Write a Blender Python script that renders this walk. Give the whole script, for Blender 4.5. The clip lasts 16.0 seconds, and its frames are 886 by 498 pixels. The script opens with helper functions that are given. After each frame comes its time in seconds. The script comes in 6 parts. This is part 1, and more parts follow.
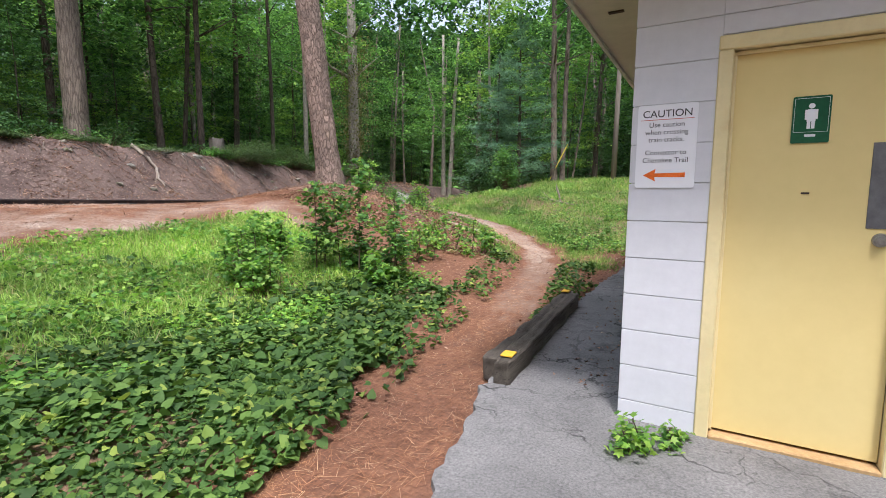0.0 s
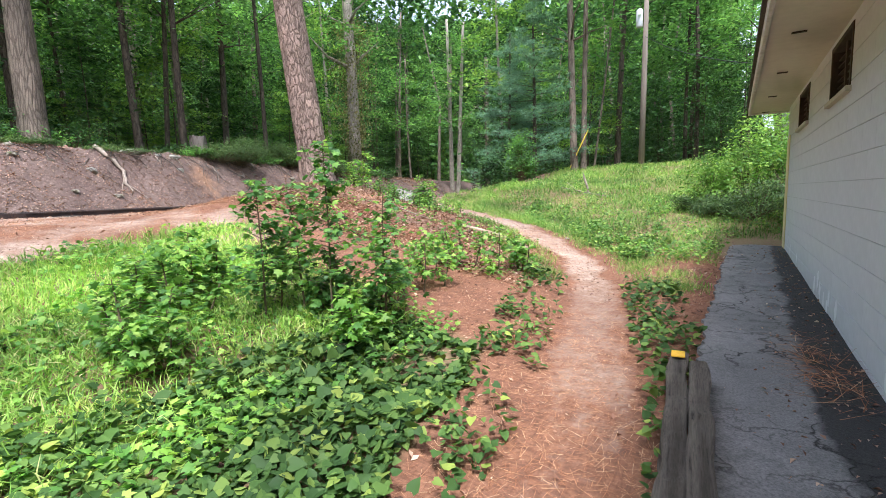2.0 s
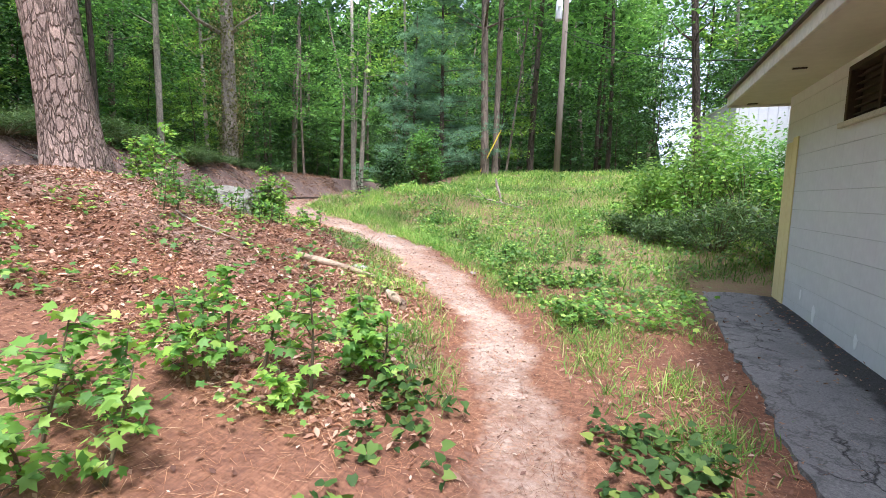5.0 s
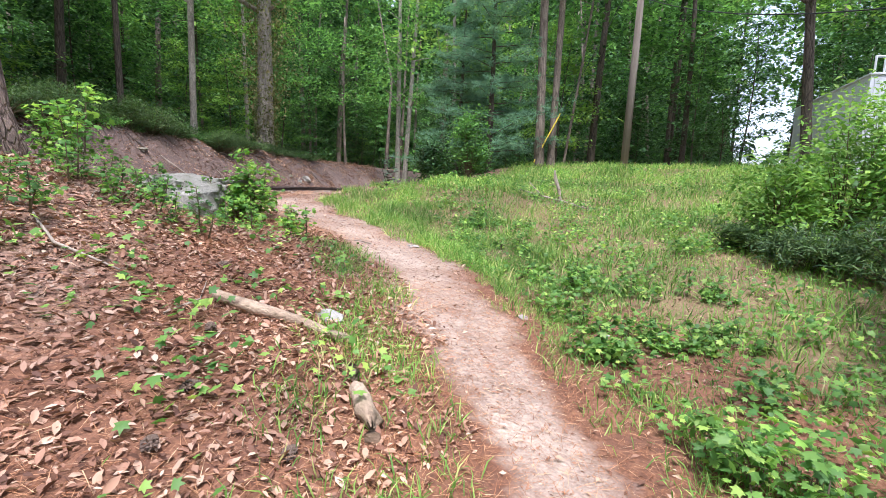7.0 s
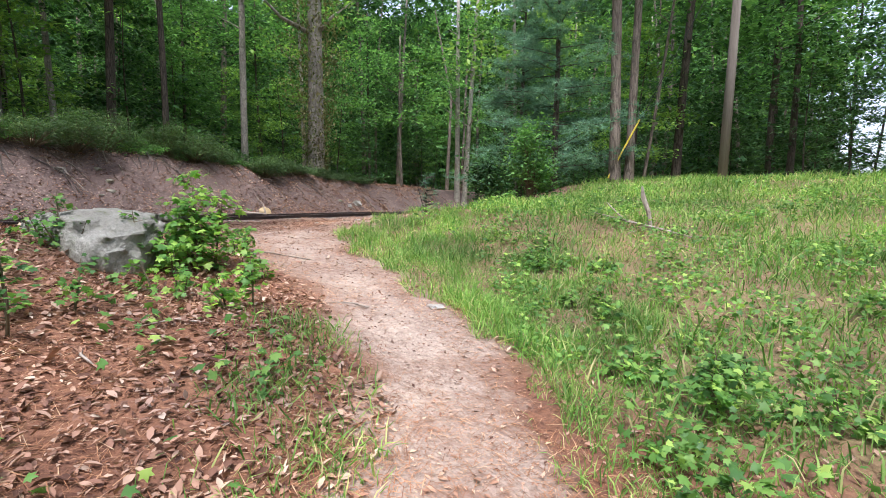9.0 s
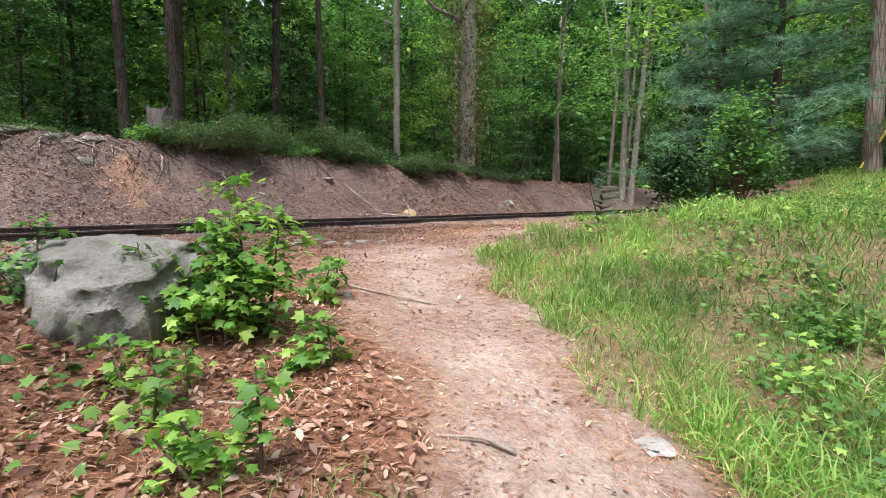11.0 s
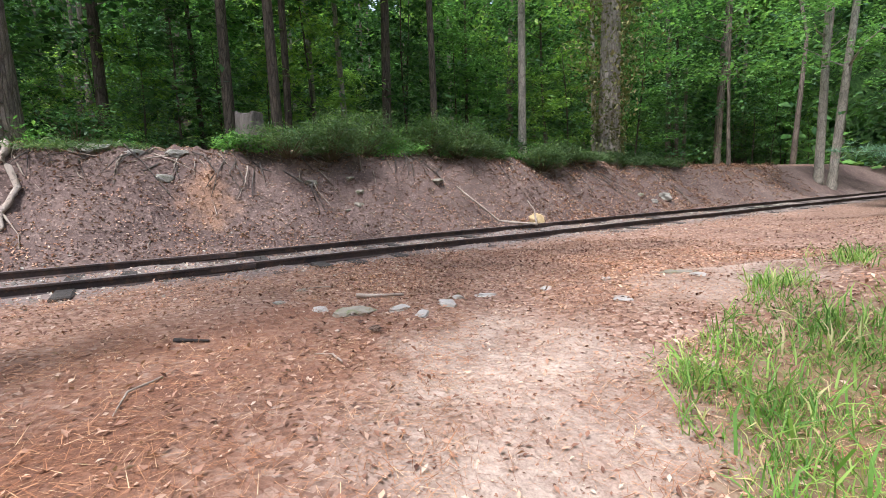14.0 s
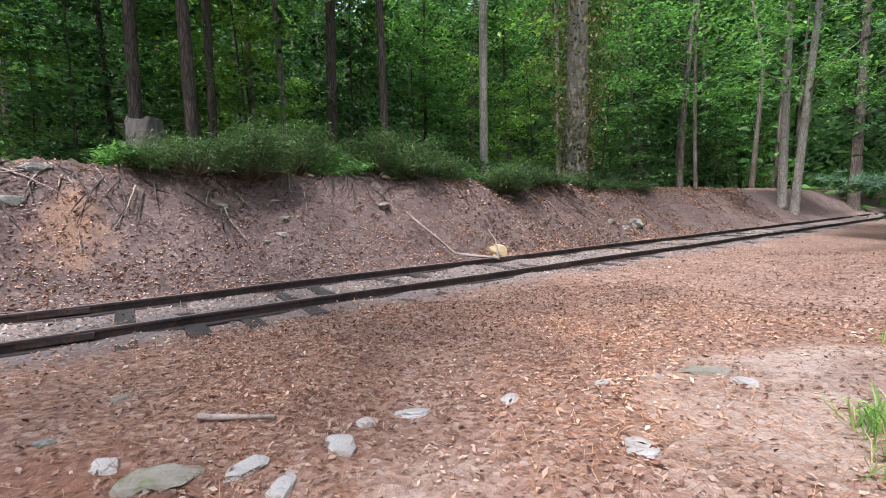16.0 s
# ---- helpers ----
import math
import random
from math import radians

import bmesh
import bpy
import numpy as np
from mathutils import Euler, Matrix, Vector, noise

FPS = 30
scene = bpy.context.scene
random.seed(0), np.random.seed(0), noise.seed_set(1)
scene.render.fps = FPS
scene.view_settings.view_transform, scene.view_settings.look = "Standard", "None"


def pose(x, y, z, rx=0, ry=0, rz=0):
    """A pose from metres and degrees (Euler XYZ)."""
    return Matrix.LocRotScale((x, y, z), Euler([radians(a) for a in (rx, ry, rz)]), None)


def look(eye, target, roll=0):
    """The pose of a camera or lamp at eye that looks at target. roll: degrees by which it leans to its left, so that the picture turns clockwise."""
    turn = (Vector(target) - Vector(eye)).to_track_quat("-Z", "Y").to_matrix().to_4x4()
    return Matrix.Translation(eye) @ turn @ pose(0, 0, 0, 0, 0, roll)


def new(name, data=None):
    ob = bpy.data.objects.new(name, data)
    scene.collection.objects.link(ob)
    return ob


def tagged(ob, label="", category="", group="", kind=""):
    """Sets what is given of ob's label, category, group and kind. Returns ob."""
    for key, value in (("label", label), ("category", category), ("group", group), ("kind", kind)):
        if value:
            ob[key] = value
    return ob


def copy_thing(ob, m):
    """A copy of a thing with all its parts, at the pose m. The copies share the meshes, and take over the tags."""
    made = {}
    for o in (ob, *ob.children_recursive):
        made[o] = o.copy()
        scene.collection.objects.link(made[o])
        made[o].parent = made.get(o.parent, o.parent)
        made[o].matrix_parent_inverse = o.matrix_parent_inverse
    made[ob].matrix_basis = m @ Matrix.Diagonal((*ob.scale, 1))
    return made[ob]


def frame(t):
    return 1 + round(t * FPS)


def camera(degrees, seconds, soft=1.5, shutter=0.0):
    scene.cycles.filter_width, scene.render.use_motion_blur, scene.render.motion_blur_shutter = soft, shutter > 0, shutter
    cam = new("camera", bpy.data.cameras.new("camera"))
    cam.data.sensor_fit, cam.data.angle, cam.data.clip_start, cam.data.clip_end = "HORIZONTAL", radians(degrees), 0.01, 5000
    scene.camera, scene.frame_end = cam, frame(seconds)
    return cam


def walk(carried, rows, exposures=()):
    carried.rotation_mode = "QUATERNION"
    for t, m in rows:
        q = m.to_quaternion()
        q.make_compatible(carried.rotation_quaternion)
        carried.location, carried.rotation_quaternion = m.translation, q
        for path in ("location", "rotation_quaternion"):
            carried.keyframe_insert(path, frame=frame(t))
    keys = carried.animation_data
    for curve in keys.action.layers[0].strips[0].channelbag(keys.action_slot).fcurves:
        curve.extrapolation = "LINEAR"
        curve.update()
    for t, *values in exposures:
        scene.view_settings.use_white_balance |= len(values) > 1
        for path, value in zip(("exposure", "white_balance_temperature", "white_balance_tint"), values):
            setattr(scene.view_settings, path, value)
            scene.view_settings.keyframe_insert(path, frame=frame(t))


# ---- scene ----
cam = camera(86.0, 16.0, soft=0.8)
PATH = [
    (0, (0.187, -0.13, 1.329), (-0.844, 1.572, 1.127), 0.7),
    (0.5, (-0.163, 0.441, 1.374), (-1.186, 2.142, 1.133), 0.1),
    (1, (-0.469, 0.946, 1.397), (-1.527, 2.625, 1.148), -0.8),
    (1.5, (-0.825, 1.449, 1.411), (-1.888, 3.128, 1.187), -0.5),
    (2, (-1.159, 1.979, 1.406), (-2.226, 3.655, 1.18), -1.4),
    (2.5, (-1.522, 2.548, 1.437), (-2.496, 4.283, 1.237), -0.9),
    (3, (-1.719, 3.083, 1.463), (-2.581, 4.874, 1.236), -1.2),
    (3.5, (-1.914, 3.662, 1.495), (-2.662, 5.508, 1.32), -0.8),
    (3.7, (-1.977, 3.908, 1.48), (-2.683, 5.771, 1.308), -0.5),
    (5.8, (-2.598, 6.762, 1.514), (-3.378, 8.583, 1.244), 2.7),
    (6, (-2.684, 6.999, 1.513), (-3.487, 8.81, 1.233), 2.6),
    (6.5, (-2.922, 7.55, 1.542), (-3.771, 9.337, 1.254), 2.7),
    (7, (-3.165, 8.126, 1.579), (-4.079, 9.886, 1.316), 2.5),
    (7.3, (-3.273, 8.462, 1.616), (-4.216, 10.209, 1.372), 2.3),
    (7.5, (-3.356, 8.692, 1.616), (-4.328, 10.424, 1.381), 2.3),
    (8, (-3.55, 9.22, 1.681), (-4.589, 10.917, 1.484), 2.5),
    (8.2, (-3.593, 9.454, 1.673), (-4.65, 11.142, 1.489), 2.0),
    (10.3, (-5.114, 11.582, 1.786), (-6.527, 12.979, 1.555), 1.9),
    (10.5, (-5.25, 11.73, 1.806), (-6.71, 13.079, 1.582), 2.0),
    (11, (-5.628, 11.979, 1.836), (-7.232, 13.154, 1.622), 0.7),
    (11.5, (-5.935, 12.249, 1.932), (-7.69, 13.181, 1.703), -0.5),
    (12, (-6.282, 12.617, 2.02), (-8.124, 13.358, 1.786), -2.5),
    (12.5, (-6.721, 13.037, 2.107), (-8.561, 13.792, 1.895), -2.2),
    (13, (-7.13, 13.309, 2.163), (-8.972, 14.053, 1.928), -0.7),
    (13.5, (-7.606, 13.475, 2.204), (-9.462, 14.177, 1.95), -1.2),
    (14, (-8.077, 13.67, 2.267), (-9.935, 14.36, 2.001), -1.6),
    (14.5, (-8.542, 13.905, 2.314), (-10.419, 14.554, 2.081), -1.9),
    (15, (-8.932, 14.238, 2.353), (-10.78, 14.968, 2.123), -1.2),
    (15.5, (-9.3, 14.483, 2.413), (-11.128, 15.261, 2.182), -1.3),
    (16, (-9.721, 14.721, 2.49), (-11.527, 15.554, 2.284), -0.7),
]
walk(cam, [(t, look(eye, target, roll)) for t, eye, target, roll in PATH], [(0.0, 1.2, 5950, 14), (1.0, 1.36, 5850, 13), (2.0, 1.7, 5800, 13), (3.5, 1.7, 5800, 15), (6.0, 1.62, 5750, 17), (8.0, 1.38, 5700, 15), (11.0, 1.32, 6000, 14), (13.0, 1.42, 5950, 14), (16.0, 1.38, 5700, 16)])

# world and sun
world = bpy.data.worlds.new("sky")
scene.world = world
world.use_nodes = True
SUN_EL, SUN_AZ = radians(66), radians(150)      # azimuth from +y, clockwise
wn = world.node_tree.nodes
sky = wn.new("ShaderNodeTexSky")
sky.sky_type, sky.sun_disc, sky.sun_elevation, sky.sun_rotation = "NISHITA", False, SUN_EL, SUN_AZ
sky.dust_density, sky.air_density, sky.ozone_density = 3.0, 1.0, 0.6
hsv = wn.new("ShaderNodeHueSaturation")
hsv.inputs["Saturation"].default_value = 0.5
world.node_tree.links.new(sky.outputs[0], hsv.inputs["Color"])
world.node_tree.links.new(hsv.outputs[0], wn["Background"].inputs[0])
wn["Background"].inputs[1].default_value = 0.15
sun = new("sun", bpy.data.lights.new("sun", "SUN"))
sun.data.energy, sun.data.angle, sun.data.color = 1.9, radians(8), (1.0, 0.95, 0.88)
sun.matrix_world = look((0, 0, 0), (-math.sin(SUN_AZ) * math.cos(SUN_EL), -math.cos(SUN_AZ) * math.cos(SUN_EL), -math.sin(SUN_EL)))


# ---- materials ----
def nodes_of(name):
    m = bpy.data.materials.new(name)
    m.use_nodes = True
    nt = m.node_tree
    return m, nt.nodes, nt.links, nt.nodes["Principled BSDF"]


def ramp(n, l, src, stops):
    r = n.new("ShaderNodeValToRGB")
    e = r.color_ramp.elements
    while len(e) < len(stops):
        e.new(0.5)
    for k, (p, c) in enumerate(stops):
        e[k].position = p
        e[k].color = (*c, 1) if len(c) == 3 else c
    l.new(src, r.inputs[0])
    return r.outputs[0]


def tex(n, l, kind, scale, detail=4.0, vec=None, rough=0.55, stretch=None):
    t = n.new("ShaderNodeTexNoise" if kind == "noise" else "ShaderNodeTexVoronoi")
    t.inputs["Scale"].default_value = scale
    if kind == "noise":
        t.inputs["Detail"].default_value = detail
        t.inputs["Roughness"].default_value = rough
    if kind == "crack":
        t.feature = "DISTANCE_TO_EDGE"
    if vec is None:
        g = n.new("ShaderNodeTexCoord")
        vec = g.outputs["Object"]
    if stretch:
        mp = n.new("ShaderNodeMapping")
        mp.inputs["Scale"].default_value = stretch
        l.new(vec, mp.inputs[0])
        vec = mp.outputs[0]
    l.new(vec, t.inputs["Vector"])
    return t.outputs["Distance"] if kind == "crack" else t.outputs[0]


def mix(n, l, a, b, fac, mode="MIX"):
    m = n.new("ShaderNodeMix")
    m.data_type, m.blend_type = "RGBA", mode
    for sock, v in ((m.inputs[0], fac), (m.inputs[6], a), (m.inputs[7], b)):
        if hasattr(v, "links"):
            l.new(v, sock)
        else:
            sock.default_value = v if isinstance(v, (int, float)) else (*v, 1)
    return m.outputs[2]


def bump(n, l, bsdf, height, strength, dist=0.02):
    b = n.new("ShaderNodeBump")
    b.inputs["Strength"].default_value, b.inputs["Distance"].default_value = strength, dist
    l.new(height, b.inputs["Height"])
    l.new(b.outputs[0], bsdf.inputs["Normal"])


def surface(name, c1, c2, scale=8.0, rough=0.85, bump_s=0.4, bump_d=0.01, c3=None, stretch=None, metal=0.0, spec=0.3, per_object=0.0, grain=0.6):
    """A plain two- or three-tone surface: large stains, fine grain and relief."""
    m, n, l, p = nodes_of(name)
    big = tex(n, l, "noise", scale * 0.25, 5, stretch=stretch)
    fine = tex(n, l, "noise", scale * 4, 6, stretch=stretch, rough=0.7)
    col = mix(n, l, c1, c2, ramp(n, l, big, [(0.35, (0, 0, 0)), (0.65, (1, 1, 1))]))
    if c3:
        col = mix(n, l, col, c3, ramp(n, l, tex(n, l, "noise", scale, 6, stretch=stretch, rough=0.7), [(0.52, (0, 0, 0)), (0.68, (1, 1, 1))]))
    col = mix(n, l, col, ramp(n, l, fine, [(0.25, (0.55, 0.55, 0.55)), (0.75, (1.25, 1.25, 1.25))]), grain, "MULTIPLY")
    if per_object:
        info = n.new("ShaderNodeObjectInfo")
        col = mix(n, l, col, ramp(n, l, info.outputs["Random"], [(0.0, (1 - per_object,) * 3), (1.0, (1 + per_object,) * 3)]), 1.0, "MULTIPLY")
    l.new(col, p.inputs["Base Color"])
    p.inputs["Roughness"].default_value, p.inputs["Metallic"].default_value = rough, metal
    p.inputs["Specular IOR Level"].default_value = spec
    bump(n, l, p, fine, bump_s, bump_d)
    return m


def foliage(name, stops, trans=0.35, rough=0.5, spec=0.35, patch_scale=0.6, spread=(0.55, 1.35)):
    """Leaves: colour varies leaf by leaf and in darker and lighter patches, with light passing through."""
    m, n, l, p = nodes_of(name)
    g = n.new("ShaderNodeNewGeometry")
    col = ramp(n, l, g.outputs["Random Per Island"], stops)
    # the wide spread of woodland leaves paints lit sprays and shaded gaps
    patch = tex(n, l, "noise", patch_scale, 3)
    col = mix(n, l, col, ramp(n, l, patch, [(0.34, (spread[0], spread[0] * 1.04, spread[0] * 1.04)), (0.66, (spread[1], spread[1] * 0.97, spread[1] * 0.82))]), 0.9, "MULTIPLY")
    l.new(col, p.inputs["Base Color"])
    p.inputs["Roughness"].default_value = rough
    p.inputs["Specular IOR Level"].default_value = spec
    tr = n.new("ShaderNodeBsdfTranslucent")
    l.new(mix(n, l, col, (1.3, 1.35, 0.55), 0.5, "MULTIPLY"), tr.inputs[0])
    ms = n.new("ShaderNodeMixShader")
    ms.inputs[0].default_value = trans
    l.new(p.outputs[0], ms.inputs[1])
    l.new(tr.outputs[0], ms.inputs[2])
    l.new(ms.outputs[0], n["Material Output"].inputs[0])
    return m


def bark_mat(name, dark, light, scale, stretch, plate=0.5, depth=0.05):
    m, n, l, p = nodes_of(name)
    tc = n.new("ShaderNodeTexCoord")
    warp = n.new("ShaderNodeTexNoise")
    warp.inputs["Scale"].default_value = scale * 0.6
    mp = n.new("ShaderNodeMapping")
    mp.inputs["Scale"].default_value = stretch
    l.new(mix(n, l, tc.outputs["Object"], warp.outputs[1], 0.2), mp.inputs[0])
    v = n.new("ShaderNodeTexVoronoi")
    v.feature = "DISTANCE_TO_EDGE"
    v.inputs["Scale"].default_value = scale
    l.new(mp.outputs[0], v.inputs["Vector"])
    cell = n.new("ShaderNodeTexVoronoi")
    cell.inputs["Scale"].default_value = scale
    l.new(mp.outputs[0], cell.inputs["Vector"])
    edge = ramp(n, l, v.outputs["Distance"], [(0.0, (0, 0, 0)), (0.05, (0.25, 0.25, 0.25)), (0.14, (1, 1, 1))])
    fine = tex(n, l, "noise", scale * 5, 6, stretch=(1, 1, 0.3), rough=0.75)
    big = tex(n, l, "noise", 1.3, 4)
    col = mix(n, l, dark, light, mix(n, l, edge, fine, 1 - plate))
    col = mix(n, l, col, ramp(n, l, big, [(0.3, (0.75, 0.75, 0.72)), (0.7, (1.2, 1.15, 1.1))]), 1.0, "MULTIPLY")
    col = mix(n, l, col, ramp(n, l, fine, [(0.3, (0.5, 0.5, 0.5)), (0.7, (1.35, 1.35, 1.35))]), 0.9, "MULTIPLY")
    col = mix(n, l, col, ramp(n, l, cell.outputs["Color"], [(0.1, (0.62, 0.6, 0.6)), (0.9, (1.25, 1.2, 1.15))]), plate, "MULTIPLY")
    l.new(col, p.inputs["Base Color"])
    p.inputs["Roughness"].default_value = 0.95
    p.inputs["Specular IOR Level"].default_value = 0.15
    bump(n, l, p, mix(n, l, edge, fine, 0.35), 1.0, depth)
    return m


M = {}
M["pine_bark"] = bark_mat("pine_bark", (0.1, 0.072, 0.06), (0.39, 0.3, 0.262), 17.0, (1, 1, 0.36), 0.55, 0.035)
M["grey_bark"] = bark_mat("grey_bark", (0.075, 0.062, 0.052), (0.27, 0.23, 0.195), 16.0, (1, 1, 0.12), 0.5, 0.02)
M["dark_bark"] = bark_mat("dark_bark", (0.03, 0.026, 0.022), (0.13, 0.11, 0.09), 16.0, (1, 1, 0.15), 0.5, 0.02)
M["pale_bark"] = bark_mat("pale_bark", (0.15, 0.135, 0.115), (0.44, 0.41, 0.36), 10.0, (1, 1, 0.3), 0.4, 0.01)
M["stem"] = surface("stem", (0.09, 0.07, 0.045), (0.14, 0.11, 0.06), 20)
M["green_stem"] = surface("green_stem", (0.10, 0.13, 0.04), (0.15, 0.16, 0.06), 20)
# woodland leaves in lit and shaded tones, the light painted into the colour
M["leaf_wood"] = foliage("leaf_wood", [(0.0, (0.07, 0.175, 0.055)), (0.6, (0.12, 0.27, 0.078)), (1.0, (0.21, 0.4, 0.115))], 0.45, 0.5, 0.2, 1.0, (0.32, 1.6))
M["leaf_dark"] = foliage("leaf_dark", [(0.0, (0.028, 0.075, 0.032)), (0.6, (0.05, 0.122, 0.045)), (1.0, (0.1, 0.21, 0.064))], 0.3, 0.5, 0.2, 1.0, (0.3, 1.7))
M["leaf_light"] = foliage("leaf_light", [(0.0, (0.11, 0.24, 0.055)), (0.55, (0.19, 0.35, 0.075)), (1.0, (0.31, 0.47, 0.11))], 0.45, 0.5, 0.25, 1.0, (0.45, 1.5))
M["leaf_vine"] = foliage("leaf_vine", [(0.0, (0.033, 0.074, 0.022)), (0.5, (0.068, 0.136, 0.036)), (0.88, (0.125, 0.21, 0.05)), (1.0, (0.28, 0.35, 0.075))], 0.3, 0.6, 0.18)
M["leaf_gum"] = foliage("leaf_gum", [(0.0, (0.08, 0.2, 0.045)), (0.4, (0.145, 0.32, 0.06)), (0.75, (0.26, 0.46, 0.085)), (1.0, (0.42, 0.6, 0.13))], 0.5, 0.5, 0.35)
M["leaf_sapling"] = foliage("leaf_sapling", [(0.0, (0.05, 0.135, 0.036)), (0.45, (0.09, 0.225, 0.05)), (0.8, (0.17, 0.34, 0.07)), (1.0, (0.33, 0.5, 0.11))], 0.45, 0.5, 0.35)
M["leaf_weed"] = foliage("leaf_weed", [(0.0, (0.074, 0.182, 0.048)), (0.45, (0.135, 0.28, 0.066)), (0.8, (0.23, 0.406, 0.09)), (1.0, (0.432, 0.588, 0.144))], 0.45, 0.5, 0.35)
M["needles"] = foliage("needles", [(0.0, (0.097, 0.203, 0.154)), (0.6, (0.167, 0.316, 0.236)), (1.0, (0.253, 0.406, 0.283))], 0.35, 0.6, 0.2)
M["cedar"] = foliage("cedar", [(0.0, (0.1, 0.125, 0.045)), (0.6, (0.19, 0.195, 0.085)), (1.0, (0.32, 0.28, 0.16))], 0.2, 0.7, 0.2)
M["grass"] = foliage("grass", [(0.0, (0.09, 0.2, 0.045)), (0.45, (0.18, 0.345, 0.08)), (0.85, (0.31, 0.46, 0.125)), (0.95, (0.46, 0.48, 0.22)), (1.0, (0.58, 0.48, 0.31))], 0.45, 0.6, 0.25)
M["grass_light"] = foliage("grass_light", [(0.0, (0.15, 0.29, 0.06)), (0.45, (0.27, 0.45, 0.1)), (0.85, (0.43, 0.58, 0.16)), (1.0, (0.62, 0.56, 0.33))], 0.45, 0.6, 0.25)
M["fern"] = foliage("fern", [(0.0, (0.04, 0.085, 0.034)), (0.6, (0.08, 0.145, 0.052)), (1.0, (0.15, 0.215, 0.075))], 0.35)
M["dead_leaf"] = foliage("dead_leaf", [(0.0, (0.085, 0.042, 0.032)), (0.3, (0.23, 0.12, 0.088)), (0.62, (0.37, 0.22, 0.165)), (0.9, (0.46, 0.315, 0.25)), (1.0, (0.55, 0.43, 0.36))], 0.1, 0.75, 0.2)
M["straw"] = foliage("straw", [(0.0, (0.14, 0.058, 0.034)), (0.5, (0.31, 0.14, 0.078)), (0.87, (0.44, 0.24, 0.14)), (1.0, (0.58, 0.41, 0.28))], 0.05, 0.7, 0.2)
M["stone"] = surface("stone", (0.3, 0.28, 0.25), (0.42, 0.4, 0.365), 14, 0.9, 0.6, 0.01, (0.3, 0.27, 0.22))
M["ballast"] = foliage("ballast", [(0.0, (0.08, 0.07, 0.065)), (0.5, (0.19, 0.165, 0.15)), (1.0, (0.42, 0.39, 0.37))], 0.0, 0.9, 0.2)
M["boulder"] = surface("boulder", (0.24, 0.225, 0.19), (0.4, 0.385, 0.335), 7, 0.92, 1.0, 0.05, (0.15, 0.16, 0.095), grain=0.9)
M["moss_rock"] = surface("moss_rock", (0.2, 0.18, 0.14), (0.3, 0.27, 0.22), 12, 0.95, 0.7, 0.02, (0.12, 0.14, 0.05))
M["sand_rock"] = surface("sand_rock", (0.5, 0.36, 0.17), (0.58, 0.45, 0.26), 12, 0.9, 0.6, 0.01)
M["old_wood"] = surface("old_wood", (0.085, 0.07, 0.055), (0.25, 0.21, 0.17), 16, 0.97, 1.0, 0.03, (0.03, 0.024, 0.02), (2.5, 0.12, 2.5), grain=1.0)
M["log_wood"] = surface("log_wood", (0.34, 0.24, 0.16), (0.5, 0.39, 0.28), 16, 0.95, 1.0, 0.02, (0.13, 0.085, 0.06), (0.5, 0.5, 1), grain=0.9)
M["dead_wood"] = surface("dead_wood", (0.28, 0.22, 0.17), (0.42, 0.36, 0.3), 18, 0.95, 0.8, 0.01, (0.13, 0.1, 0.08))
M["stump_wood"] = surface("stump_wood", (0.09, 0.075, 0.065), (0.24, 0.205, 0.18), 18, 0.95, 1.0, 0.05, (0.045, 0.036, 0.03), (1, 1, 0.12), grain=1.0)
M["tie_wood"] = surface("tie_wood", (0.035, 0.03, 0.027), (0.08, 0.07, 0.06), 12, 0.95, 1.0, 0.02)
M["rail_side"] = surface("rail_side", (0.035, 0.027, 0.026), (0.075, 0.052, 0.044), 10, 0.75, 0.5, 0.004, (0.11, 0.06, 0.04))
M["rail_top"] = surface("rail_top", (0.17, 0.14, 0.13), (0.28, 0.235, 0.215), 10, 0.45, 0.2, 0.002, metal=0.5)
M["block_paint"] = surface("block_paint", (0.62, 0.62, 0.655), (0.68, 0.675, 0.705), 3.0, 0.75, 0.35, 0.004, per_object=0.02, grain=0.15)
M["mortar"] = surface("mortar", (0.46, 0.46, 0.48), (0.56, 0.56, 0.58), 6, 0.95, 0.4, 0.004)
M["soffit"] = surface("soffit", (0.56, 0.52, 0.42), (0.64, 0.6, 0.5), 2, 0.8, 0.2, 0.004, grain=0.2)
M["fascia"] = surface("fascia", (0.6, 0.58, 0.5), (0.68, 0.66, 0.6), 4, 0.8, 0.3, 0.004, (0.42, 0.38, 0.3))
M["shingle"] = surface("shingle", (0.06, 0.055, 0.05), (0.11, 0.1, 0.09), 10, 0.95, 0.8, 0.01)
M["door_paint"] = surface("door_paint", (0.72, 0.57, 0.245), (0.74, 0.6, 0.275), 3.0, 0.5, 0.06, 0.001, grain=0.06)
M["frame_paint"] = surface("frame_paint", (0.7, 0.58, 0.3), (0.76, 0.65, 0.37), 5.0, 0.6, 0.25, 0.003, (0.66, 0.53, 0.28), grain=0.2)
M["louvre"] = surface("louvre", (0.045, 0.03, 0.022), (0.08, 0.055, 0.04), 8, 0.8, 0.4, 0.004)
M["sill"] = surface("sill", (0.5, 0.46, 0.38), (0.58, 0.54, 0.46), 8, 0.85, 0.4, 0.004)
M["sign_white"] = surface("sign_white", (0.8, 0.8, 0.84), (0.84, 0.84, 0.87), 3, 0.45, 0.05, 0.001, grain=0.04)
M["sign_ink"] = surface("sign_ink", (0.035, 0.035, 0.04), (0.05, 0.05, 0.055), 30, 0.6, 0.05, 0.001)
M["sign_orange"] = surface("sign_orange", (0.85, 0.16, 0.02), (0.9, 0.2, 0.03), 20, 0.5, 0.05, 0.001)
